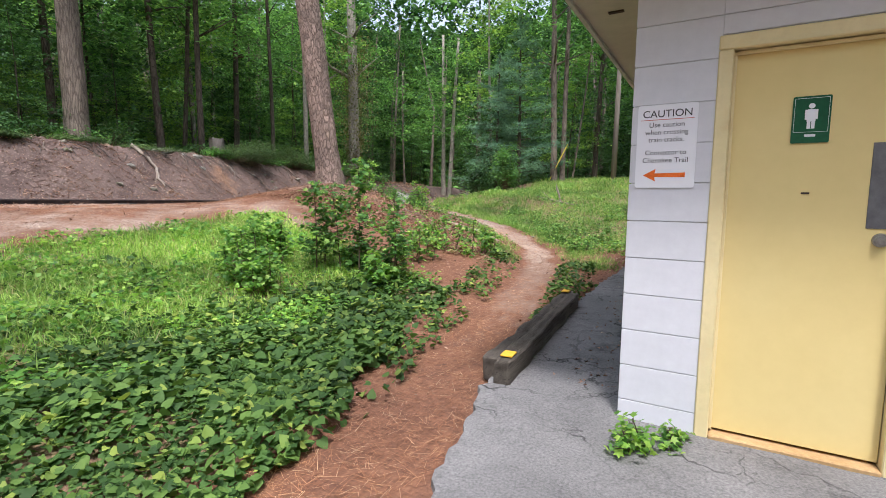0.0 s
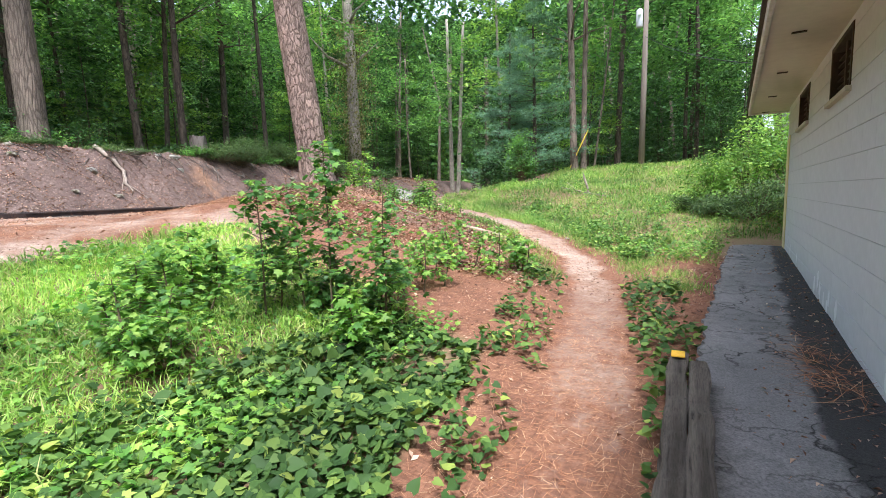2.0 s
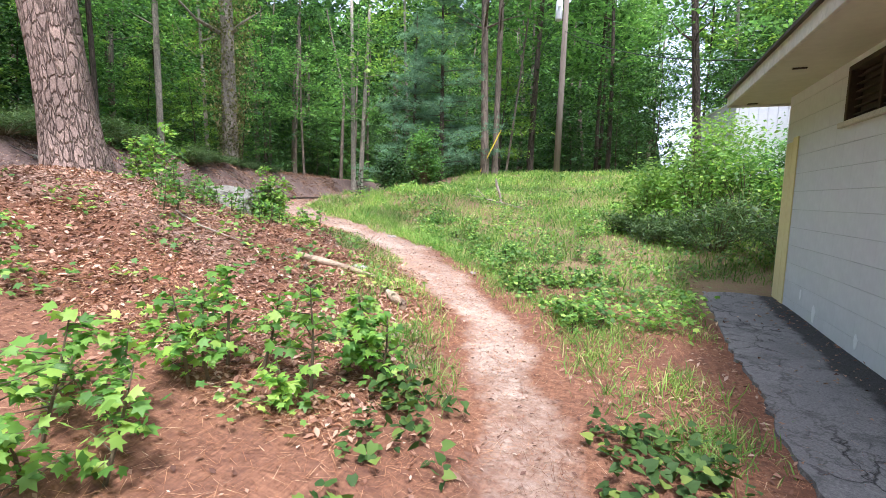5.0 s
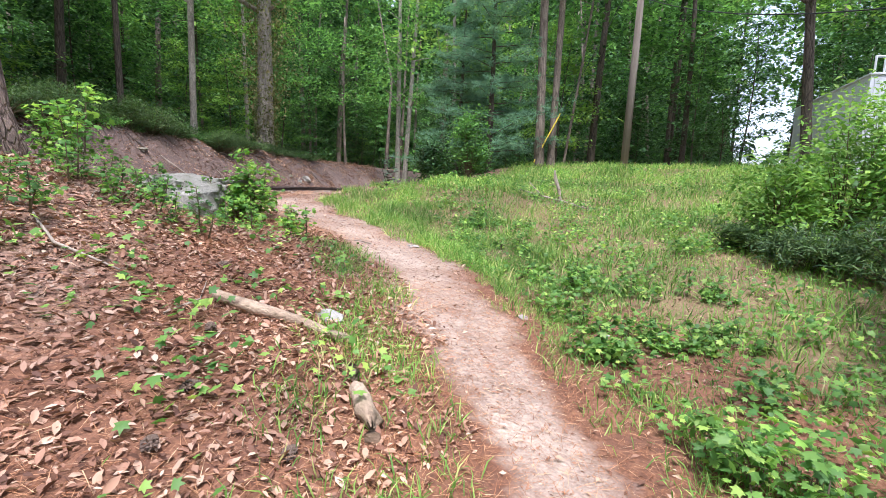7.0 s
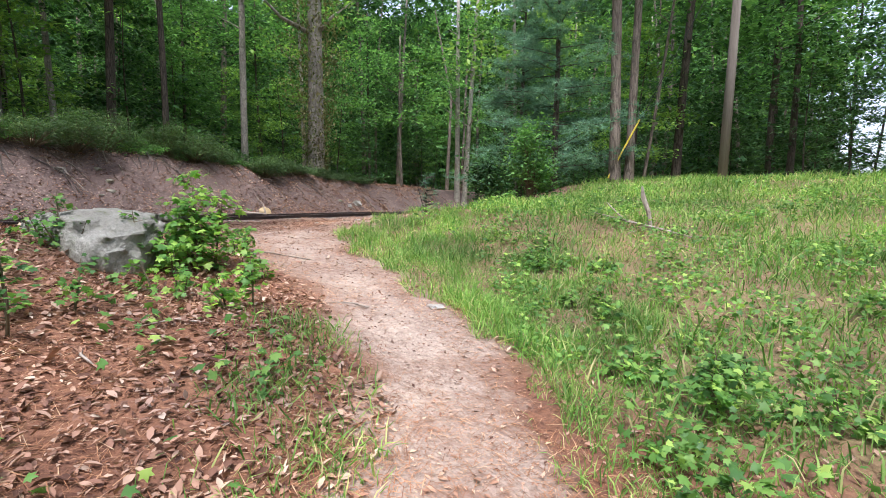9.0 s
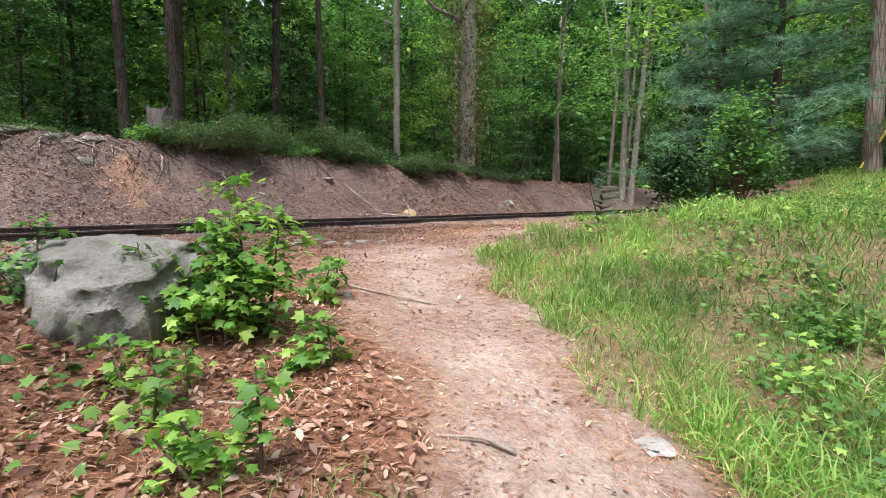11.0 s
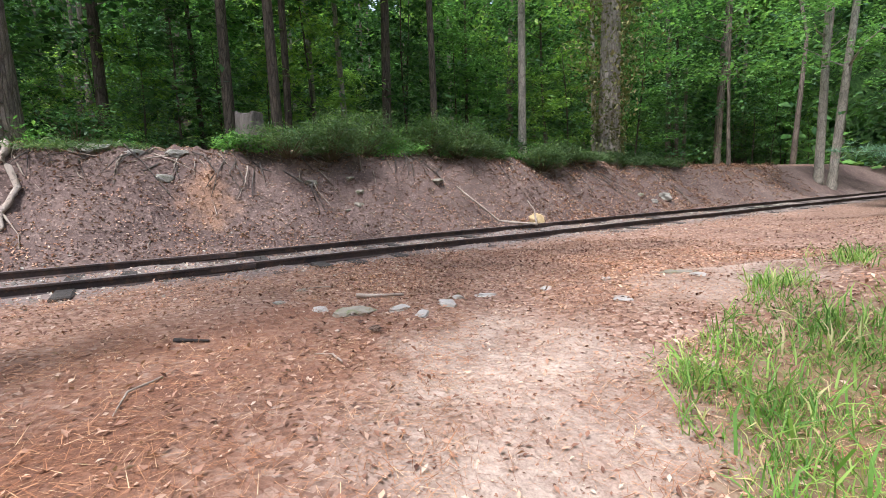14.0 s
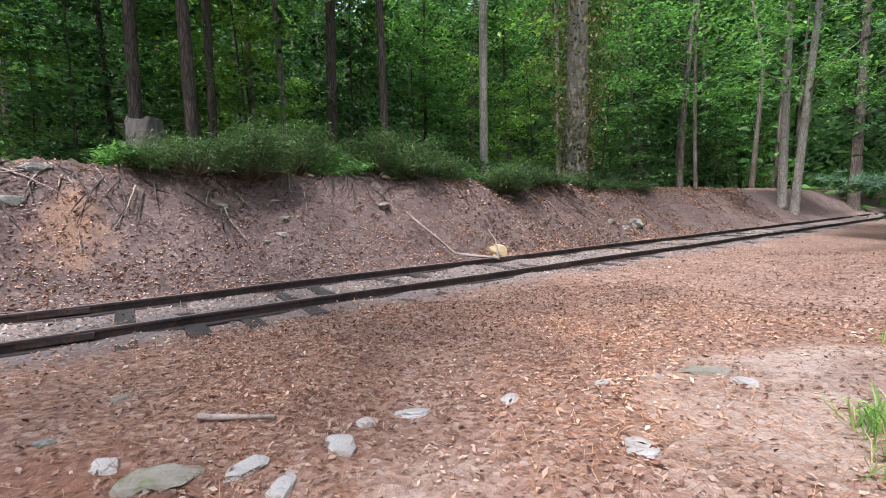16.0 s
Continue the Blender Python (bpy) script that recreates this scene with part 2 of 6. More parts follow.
M["sign_red"] = surface("sign_red", (0.55, 0.09, 0.07), (0.6, 0.12, 0.09), 20, 0.5, 0.05, 0.001)
M["sign_green"] = surface("sign_green", (0.012, 0.09, 0.04), (0.018, 0.11, 0.05), 10, 0.4, 0.05, 0.001)
M["steel"] = surface("steel", (0.35, 0.35, 0.36), (0.45, 0.45, 0.46), 12, 0.35, 0.1, 0.001, metal=0.9)
M["plate"] = surface("plate", (0.16, 0.16, 0.17), (0.22, 0.22, 0.23), 6, 0.5, 0.1, 0.001, metal=0.5)
M["yellow_paint"] = surface("yellow_paint", (0.75, 0.42, 0.03), (0.8, 0.48, 0.05), 20, 0.7, 0.5, 0.004)
M["yellow_plastic"] = surface("yellow_plastic", (0.7, 0.55, 0.05), (0.75, 0.6, 0.08), 10, 0.5, 0.1, 0.002)
M["pole_wood"] = surface("pole_wood", (0.17, 0.14, 0.115), (0.27, 0.23, 0.195), 6, 0.95, 0.6, 0.01, None, (1, 1, 0.08))
M["metal_grey"] = surface("metal_grey", (0.55, 0.57, 0.6), (0.62, 0.64, 0.67), 2, 0.6, 0.1, 0.002, grain=0.2)
M["cable"] = surface("cable", (0.02, 0.02, 0.02), (0.03, 0.03, 0.03), 10, 0.7, 0.1, 0.001)
M["cone"] = surface("cone", (0.12, 0.08, 0.06), (0.22, 0.16, 0.12), 30, 0.95, 0.8, 0.01)


def ground_material():
    m, n, l, p = nodes_of("ground")
    tc = n.new("ShaderNodeTexCoord")
    o = tc.outputs["Object"]

    def zone(name):
        a = n.new("ShaderNodeAttribute")
        a.attribute_name = name
        return a.outputs["Fac"]

    edge = tex(n, l, "noise", 2.2, 8, o, 0.7)
    edge2 = tex(n, l, "noise", 9.0, 5, o, 0.7)

    def mask(name, soft=0.12):
        s = n.new("ShaderNodeMath")
        s.operation = "MULTIPLY_ADD"
        l.new(mix(n, l, edge, edge2, 0.4), s.inputs[0])
        s.inputs[1].default_value = 0.8
        l.new(zone(name), s.inputs[2])
        return ramp(n, l, s.outputs[0], [(0.7 - soft, (0, 0, 0)), (0.7 + soft, (1, 1, 1))])

    fine = tex(n, l, "noise", 60, 5, o, 0.75)
    mid = tex(n, l, "noise", 14, 6, o, 0.7)
    fibre = tex(n, l, "noise", 45, 4, o, 0.7, (1, 0.15, 1))
    fibre2 = tex(n, l, "noise", 45, 4, o, 0.7, (0.15, 1, 1))
    chips = n.new("ShaderNodeTexVoronoi")
    chips.inputs["Scale"].default_value = 26
    l.new(o, chips.inputs["Vector"])
    soil = mix(n, l, (0.13, 0.085, 0.06), (0.24, 0.15, 0.1), mid)
    litter = mix(n, l, soil, ramp(n, l, chips.outputs["Color"], [(0.1, (0.11, 0.062, 0.045)), (0.45, (0.255, 0.152, 0.112)), (0.75, (0.345, 0.232, 0.178)), (1.0, (0.5, 0.4, 0.33))]), 0.75)
    straw = mix(n, l, (0.1, 0.046, 0.03), (0.31, 0.158, 0.094), ramp(n, l, mix(n, l, fibre, fibre2, mid), [(0.3, (0, 0, 0)), (0.7, (1, 1, 1))]))
    straw = mix(n, l, straw, (0.13, 0.065, 0.045), ramp(n, l, mix(n, l, mid, edge, 0.5), [(0.47, (0, 0, 0)), (0.62, (0.9, 0.9, 0.9))]))
    dirt = mix(n, l, (0.18, 0.12, 0.092), (0.55, 0.445, 0.36), ramp(n, l, mix(n, l, mix(n, l, mid, edge, 0.4), fine, 0.35), [(0.36, (0, 0, 0)), (0.68, (1, 1, 1))]))
    green = mix(n, l, (0.21, 0.125, 0.085), (0.19, 0.155, 0.075), ramp(n, l, mid, [(0.35, (0, 0, 0)), (0.6, (1, 1, 1))]))
    bankc = mix(n, l, (0.065, 0.047, 0.042), (0.19, 0.134, 0.115), ramp(n, l, mix(n, l, edge, mid, 0.6), [(0.3, (0, 0, 0)), (0.7, (1, 1, 1))]))
    bankc = mix(n, l, bankc, (0.36, 0.27, 0.225), ramp(n, l, chips.outputs["Color"], [(0.72, (0, 0, 0)), (0.9, (0.5, 0.5, 0.5))]))
    gravel = mix(n, l, (0.11, 0.085, 0.075), (0.3, 0.245, 0.22), mix(n, l, chips.outputs["Color"], fine, 0.4))
    col = mix(n, l, litter, green, mask("green", 0.14))
    col = mix(n, l, col, straw, mask("straw", 0.14))
    col = mix(n, l, col, bankc, mask("bank", 0.12))
    col = mix(n, l, col, (0.45, 0.255, 0.145), mask("clay", 0.2))
    col = mix(n, l, col, gravel, mask("gravel", 0.15))
    col = mix(n, l, col, dirt, mask("dirt", 0.16))
    col = mix(n, l, col, ramp(n, l, tex(n, l, "noise", 0.7, 4, o), [(0.3, (0.82, 0.8, 0.8)), (0.7, (1.15, 1.15, 1.12))]), 1.0, "MULTIPLY")
    l.new(col, p.inputs["Base Color"])
    p.inputs["Roughness"].default_value = 1.0
    p.inputs["Specular IOR Level"].default_value = 0.15
    bump(n, l, p, mix(n, l, mix(n, l, fine, mid, 0.5), chips.outputs["Distance"], 0.35), 0.9, 0.03)
    return m


def apron_material():
    m, n, l, p = nodes_of("apron")
    tc = n.new("ShaderNodeTexCoord")
    o = tc.outputs["Object"]
    warp = n.new("ShaderNodeTexNoise")
    warp.inputs["Scale"].default_value, warp.inputs["Detail"].default_value = 5.0, 5
    l.new(o, warp.inputs["Vector"])
    wv = mix(n, l, o, warp.outputs[1], 0.3)
    near = n.new("ShaderNodeAttribute")
    near.attribute_name = "cracked"
    c = ramp(n, l, tex(n, l, "crack", 2.6, 0, wv), [(0.0, (1, 1, 1)), (0.022, (0, 0, 0))])
    c2 = ramp(n, l, tex(n, l, "crack", 6.0, 0, wv), [(0.0, (1, 1, 1)), (0.03, (0, 0, 0))])
    keep = ramp(n, l, tex(n, l, "noise", 1.1, 2, o), [(0.45, (0, 0, 0)), (0.6, (1, 1, 1))])
    crack = mix(n, l, mix(n, l, (0, 0, 0), c, ramp(n, l, tex(n, l, "noise", 0.8, 2, o), [(0.4, (0.15, 0.15, 0.15)), (0.55, (1, 1, 1))])), mix(n, l, (0, 0, 0), c2, keep), 0.5, "LIGHTEN")
    crack = mix(n, l, (0, 0, 0), crack, near.outputs["Fac"])
    fine = tex(n, l, "noise", 70, 5, o, 0.75)
    big = tex(n, l, "noise", 1.2, 6, o, 0.65)
    col = mix(n, l, (0.125, 0.12, 0.116), (0.245, 0.235, 0.226), ramp(n, l, big, [(0.3, (0, 0, 0)), (0.7, (1, 1, 1))]))
    strip_attr = n.new("ShaderNodeAttribute")
    strip_attr.attribute_name = "dark_strip"
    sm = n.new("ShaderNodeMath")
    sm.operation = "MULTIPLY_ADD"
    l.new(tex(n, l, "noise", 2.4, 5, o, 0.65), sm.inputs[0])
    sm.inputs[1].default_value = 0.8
    l.new(strip_attr.outputs["Fac"], sm.inputs[2])
    dark_strip = ramp(n, l, sm.outputs[0], [(0.7, (0, 0, 0)), (0.86, (1, 1, 1))])
    col = mix(n, l, col, (0.035, 0.033, 0.032), dark_strip)
    col = mix(n, l, col, ramp(n, l, fine, [(0.3, (0.45, 0.45, 0.45)), (0.7, (1.45, 1.45, 1.45))]), 0.9, "MULTIPLY")
    col = mix(n, l, col, (0.02, 0.018, 0.016), crack)
    l.new(col, p.inputs["Base Color"])
    p.inputs["Roughness"].default_value = 0.9
    hgt = n.new("ShaderNodeMath")
    hgt.operation = "MULTIPLY_ADD"
    l.new(crack, hgt.inputs[0])
    hgt.inputs[1].default_value = -1.5
    l.new(fine, hgt.inputs[2])
    bump(n, l, p, hgt.outputs[0], 0.8, 0.012)
    return m


def woods_material():
    """Distant foliage: shaded gaps and lit leaf masses painted into the colour by noise."""
    m, n, l, p = nodes_of("distant_lit_foliage")
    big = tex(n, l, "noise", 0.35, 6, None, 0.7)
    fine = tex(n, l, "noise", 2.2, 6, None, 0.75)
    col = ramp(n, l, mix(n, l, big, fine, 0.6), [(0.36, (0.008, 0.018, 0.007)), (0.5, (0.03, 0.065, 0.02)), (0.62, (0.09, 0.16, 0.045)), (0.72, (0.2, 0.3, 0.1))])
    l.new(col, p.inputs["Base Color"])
    p.inputs["Roughness"].default_value = 1.0
    p.inputs["Specular IOR Level"].default_value = 0.0
    return m


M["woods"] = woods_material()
M["ground"] = ground_material()
M["apron"] = apron_material()


# ---- mesh helpers ----
def mesh_of(name, verts, faces, material, smooth=False):
    me = bpy.data.meshes.new(name)
    verts = np.asarray(verts, dtype=np.float32)
    if isinstance(faces, np.ndarray):
        k, cnt = faces.shape[1], faces.shape[0]
        me.vertices.add(len(verts))
        me.vertices.foreach_set("co", verts.ravel())
        me.loops.add(k * cnt)
        me.loops.foreach_set("vertex_index", faces.astype(np.int32).ravel())
        me.polygons.add(cnt)
        me.polygons.foreach_set("loop_start", np.arange(0, k * cnt, k, dtype=np.int32))
        me.polygons.foreach_set("loop_total", np.full(cnt, k, dtype=np.int32))
        me.update(calc_edges=True)
        me.validate()
    else:
        me.from_pydata([tuple(v) for v in verts.tolist()], [], faces)
    me.materials.append(material)
    if smooth:
        me.polygons.foreach_set("use_smooth", [True] * len(me.polygons))
    return me


def bm_mesh(name, bm, material, smooth=False):
    me = bpy.data.meshes.new(name)
    bm.normal_update()
    bm.to_mesh(me)
    bm.free()
    me.materials.append(material)
    if smooth:
        me.polygons.foreach_set("use_smooth", [True] * len(me.polygons))
    return me


def part(name, data, material, parent, label="", smooth=False):
    """Links a bmesh or a mesh as one object under a thing or a part."""
    if isinstance(data, bmesh.types.BMesh):
        data = bm_mesh(name, data, material, smooth)
    ob = new(name, data)
    ob.parent = parent
    return tagged(ob, label)


def thing(name, label, category, m=None, data=None, group="", kind=""):
    ob = new(name, data)
    if m is not None:
        ob.matrix_basis = m
    return tagged(ob, label, category, group, kind)


def box(bm, x0, x1, y0, y1, z0, z1, bevel=0.0):
    r = bmesh.ops.create_cube(bm, size=1.0, matrix=Matrix.Translation(((x0 + x1) / 2, (y0 + y1) / 2, (z0 + z1) / 2)) @ Matrix.Diagonal((x1 - x0, y1 - y0, z1 - z0, 1)))
    if bevel:
        es = list({e for v in r["verts"] for e in v.link_edges})
        bmesh.ops.bevel(bm, geom=es, offset=bevel, segments=1, affect="EDGES")
    return bm


def boxed(x0, x1, y0, y1, z0, z1, bevel=0.0):
    return box(bmesh.new(), x0, x1, y0, y1, z0, z1, bevel)


def tube(points, radii, sides=8, wobble=0.0, seed=0, cap=True):
    """Verts and faces of a tube through points."""
    rng = np.random.RandomState(seed)
    pts = [Vector(q) for q in points]
    V, F = [], []
    for i, q in enumerate(pts):
        d = (pts[min(i + 1, len(pts) - 1)] - pts[max(i - 1, 0)]).normalized()
        a = d.orthogonal().normalized() if abs(d.z) < 0.9 else Vector((1, 0, 0)).cross(d).normalized()
        b = d.cross(a)
        for k in range(sides):
            w = 2 * math.pi * k / sides
            r = radii[i] * (1 + wobble * (rng.rand() - 0.5))
            V.append(q + (a * math.cos(w) + b * math.sin(w)) * r)
    for i in range(len(pts) - 1):
        for k in range(sides):
            k2 = (k + 1) % sides
            F.append((i * sides + k, i * sides + k2, (i + 1) * sides + k2, (i + 1) * sides + k))
    if cap:
        F.append(tuple(range(sides))[::-1])
        F.append(tuple(range((len(pts) - 1) * sides, len(pts) * sides)))
    return V, F


def merged(pieces):
    V, F, o = [], [], 0
    for v, f in pieces:
        V += list(v)
        F += [tuple(i + o for i in q) for q in f]
        o += len(v)
    return V, F


def scatter(tv, tf, pos, size, yaw, pitch, roll):
    """Copies of a small template, each at its place, size and turn, as one set of verts and faces."""
    tv, tf = np.asarray(tv, float), np.asarray(tf, int)
    cy, sy, cp, sp, cr, sr = np.cos(yaw), np.sin(yaw), np.cos(pitch), np.sin(pitch), np.cos(roll), np.sin(roll)
    R = np.empty((len(pos), 3, 3))
    R[:, 0, 0], R[:, 0, 1], R[:, 0, 2] = cy * cr - sy * sp * sr, -sy * cp, cy * sr + sy * sp * cr
    R[:, 1, 0], R[:, 1, 1], R[:, 1, 2] = sy * cr + cy * sp * sr, cy * cp, sy * sr - cy * sp * cr
    R[:, 2, 0], R[:, 2, 1], R[:, 2, 2] = -cp * sr, sp, cp * cr
    size = np.asarray(size, float)
    size = size[:, None, None] if size.ndim == 1 else size[:, None, :]
    V = np.einsum("nij,nkj->nki", R, tv[None] * size) + np.asarray(pos)[:, None, :]
    F = tf[None] + (np.arange(len(pos)) * len(tv))[:, None, None]
    return V.reshape(-1, 3), F.reshape(-1, tf.shape[1])


# leaf templates: y runs from the stalk to the tip, z is up
OVAL = ([(0, 0, 0), (0.28, 0.45, 0.06), (0, 1, -0.05), (-0.28, 0.45, 0.06)], [(0, 1, 2), (0, 2, 3)])
HEART = ([(0, 0, 0), (0.3, -0.12, 0.05), (0.48, 0.2, 0.08), (0.3, 0.6, 0.04), (0, 1, -0.08), (-0.3, 0.6, 0.04), (-0.48, 0.2, 0.08), (-0.3, -0.12, 0.05)],
         [(0, 1, 2), (0, 2, 3), (0, 3, 4), (0, 4, 5), (0, 5, 6), (0, 6, 7)])
STAR5 = ([(0, 0.2, 0.03)] + [(math.sin(radians(a)) * r, 0.2 + math.cos(radians(a)) * r, -0.12 * r) for a, r in
         ((-150, 0.25), (-108, 0.52), (-80, 0.36), (-52, 0.68), (-26, 0.42), (0, 0.8), (26, 0.42), (52, 0.68), (80, 0.36), (108, 0.52), (150, 0.25))],
         [(0, k + 1, k) for k in range(1, 11)] + [(0, 1, 11)])
BLADE = ([(-0.014, 0, 0), (0.014, 0, 0), (0.013, 0.2, 0.55), (-0.013, 0.2, 0.55), (0, 0.68, 0.78)], [(0, 1, 2), (0, 2, 3), (3, 2, 4)])
FROND = ([(-0.03, 0, 0), (0.03, 0, 0), (0.075, 0.5, 0.08), (-0.075, 0.5, 0.08), (0, 1, -0.06)], [(0, 1, 2), (0, 2, 3), (3, 2, 4)])
NEEDLE = ([(-0.006, 0, 0), (0.006, 0, 0), (0.0, 1, 0.02)], [(0, 1, 2)])
WIDE = ([(0, 0, 0), (0.42, 0.35, 0.08), (0.3, 0.8, 0), (0, 1, -0.1), (-0.36, 0.75, 0.05), (-0.45, 0.3, 0)], [(0, 1, 2), (0, 2, 3), (0, 3, 4), (0, 4, 5)])
FOLD = ([(0, 0, 0.02), (0.25, 0.5, 0.17), (0.03, 1, 0.05), (-0.23, 0.45, 0.13)], [(0, 1, 2), (0, 2, 3)])
CRISP = ([(0, 0, 0.02), (0.19, 0.28, 0.13), (0.21, 0.62, 0.16), (0.03, 1, 0.04), (-0.2, 0.66, 0.1), (-0.18, 0.25, 0.15)], [(0, 1, 2), (0, 2, 3), (0, 3, 4), (0, 4, 5)])
FLAKE = ([(0, 0, 0.02), (0.3, 0.35, 0.26), (0.08, 1, 0.08), (-0.24, 0.55, 0.36)], [(0, 1, 2), (0, 2, 3)])
CHIP = ([(0.5, 0, 0), (0.1, 0.5, 0.05), (-0.5, 0.15, 0), (-0.2, -0.45, 0.02), (0.05, 0.02, 0.42)], [(0, 1, 4), (1, 2, 4), (2, 3, 4), (3, 0, 4)])


# ---- the lie of the land ----
def smooth(a, b, v):
    u = np.clip((v - a) / (b - a), 0, 1)
    return u * u * (3 - 2 * u)


def rail_x(y):
    """The rail nearer to the trail."""
    u = np.clip(y, -40, 60) - 12.8
    return -15.25 - np.where(u > 0, 0.235, 0.2) * u


def wave(x, y, k=1.0):
    return (np.sin(x * 1.7 * k + 0.6 * np.sin(y * 1.3 * k)) * np.cos(y * 1.45 * k + 0.8 * np.sin(x * 0.9 * k)))


TRAIL = np.array([(-1.0, -4), (-1.1, 1.5), (-1.65, 3.2), (-2.0, 5.0), (-2.35, 6.5), (-2.8, 8.3), (-3.55, 10.2), (-4.3, 11.2), (-5.15, 12.2), (-6.0, 12.95), (-7.0, 13.5), (-8.5, 14.15), (-11.0, 15.3), (-13.2, 16.3)])


def trail_dist(x, y):
    """Distance from the trail's middle and how far along it."""
    best, where = np.full(np.shape(x), 1e9), np.zeros(np.shape(x))
    run = 0.0
    for (ax, ay), (bx, by) in zip(TRAIL[:-1], TRAIL[1:]):
        dx, dy = bx - ax, by - ay
        ln = math.hypot(dx, dy)
        u = np.clip(((x - ax) * dx + (y - ay) * dy) / ln ** 2, 0, 1)
        d = np.hypot(x - ax - u * dx, y - ay - u * dy)
        where = np.where(d < best, run + u * ln, where)
        best = np.minimum(best, d)
        run += ln
    return best, where


def height(x, y):
    x, y = np.asarray(x, float), np.asarray(y, float)
    s = x - rail_x(y)
    low = np.interp(y, [-60, 3, 13, 21, 28, 45, 120], [-0.2, 0.0, 0.28, 1.42, 2.6, 2.9, 3.2])
    b = np.interp(y, [2, 7, 10, 13, 16, 22, 30], [-12.0, -9.0, -8.6, -10.0, -12.0, -14.5, -17.0])
    a = np.interp(y, [2, 7, 10, 13, 16, 22, 30], [-3.6, -2.4, -2.8, -3.0, -6.0, -8.0, -10.0])
    w = smooth(0, 1, (x - b) / (a - b))
    z = 1.12 * (1 - w) + low * w
    z = np.where(x > -0.4, low + 0.02 * np.clip(x, 0, 30), z)
    z = z + 0.62 * np.exp(-((x + 9.6) ** 2 + (y - 9.7) ** 2) / (2 * 1.5 ** 2))
    z = z + 0.5 * np.exp(-((x + 9.2) ** 2 + (y - 19.0) ** 2) / (2 * 1.9 ** 2))
    z = z - 0.2 * np.exp(-((x + 8.15) ** 2 + (y - 12.05) ** 2) / (2 * 0.5 ** 2))
    crest = np.interp(y, [-40, 5, 12, 24, 29, 36, 48, 80], [2.6, 3.1, 3.15, 2.95, 2.75, 2.8, 2.9, 2.4])
    q = np.clip((-s - 2.15 + 0.12 * wave(x * 0.5, y)) / (2.5 + 0.25 * wave(y, y * 0.3, 0.7)), 0, 1)
    bank = 1.12 + (crest - 1.12) * (0.55 * q + 0.45 * q * q * (3 - 2 * q)) + 0.045 * np.clip(-s - 4.7, 0, 40)
    z = np.where(s < -2.0, np.maximum(bank, 1.08), z)
    rough = 0.025 * wave(x, y, 1.6) + 0.012 * wave(x + 3, y, 4.2)
    d, along = trail_dist(x, y)
    rough = rough * (0.25 + 0.75 * smooth(0.4, 1.2, d)) - 0.035 * (1 - smooth(0.2, 0.8, d)) * (along > 4)
    bankrough = (0.09 * wave(y * 1.3, x, 1.7) + 0.06 * wave(y * 1.2, x * 2, 3.7) + 0.05 * wave(y, x, 9.0)) * smooth(2.2, 3.2, -s) * (1 - smooth(6, 9, -s))
    flat = smooth(-2.1, -1.5, x) * smooth(16, 14, y) * (x < 8)
    return z + (rough + bankrough) * (1 - flat) - 0.03 * flat


def ground_z(x, y):
    return float(height(x, y))


def spaced(lo, hi, fine_lo, fine_hi, step, grow=1.22):
    mid = list(np.arange(fine_lo, fine_hi + step / 2, step))
    up, down, d = [mid[-1]], [mid[0]], step
    while up[-1] < hi:
        d *= grow
        up.append(up[-1] + d)
    d = step
    while down[-1] > lo:
        d *= grow
        down.append(down[-1] - d)
    return np.array(down[:0:-1] + mid + up[1:])


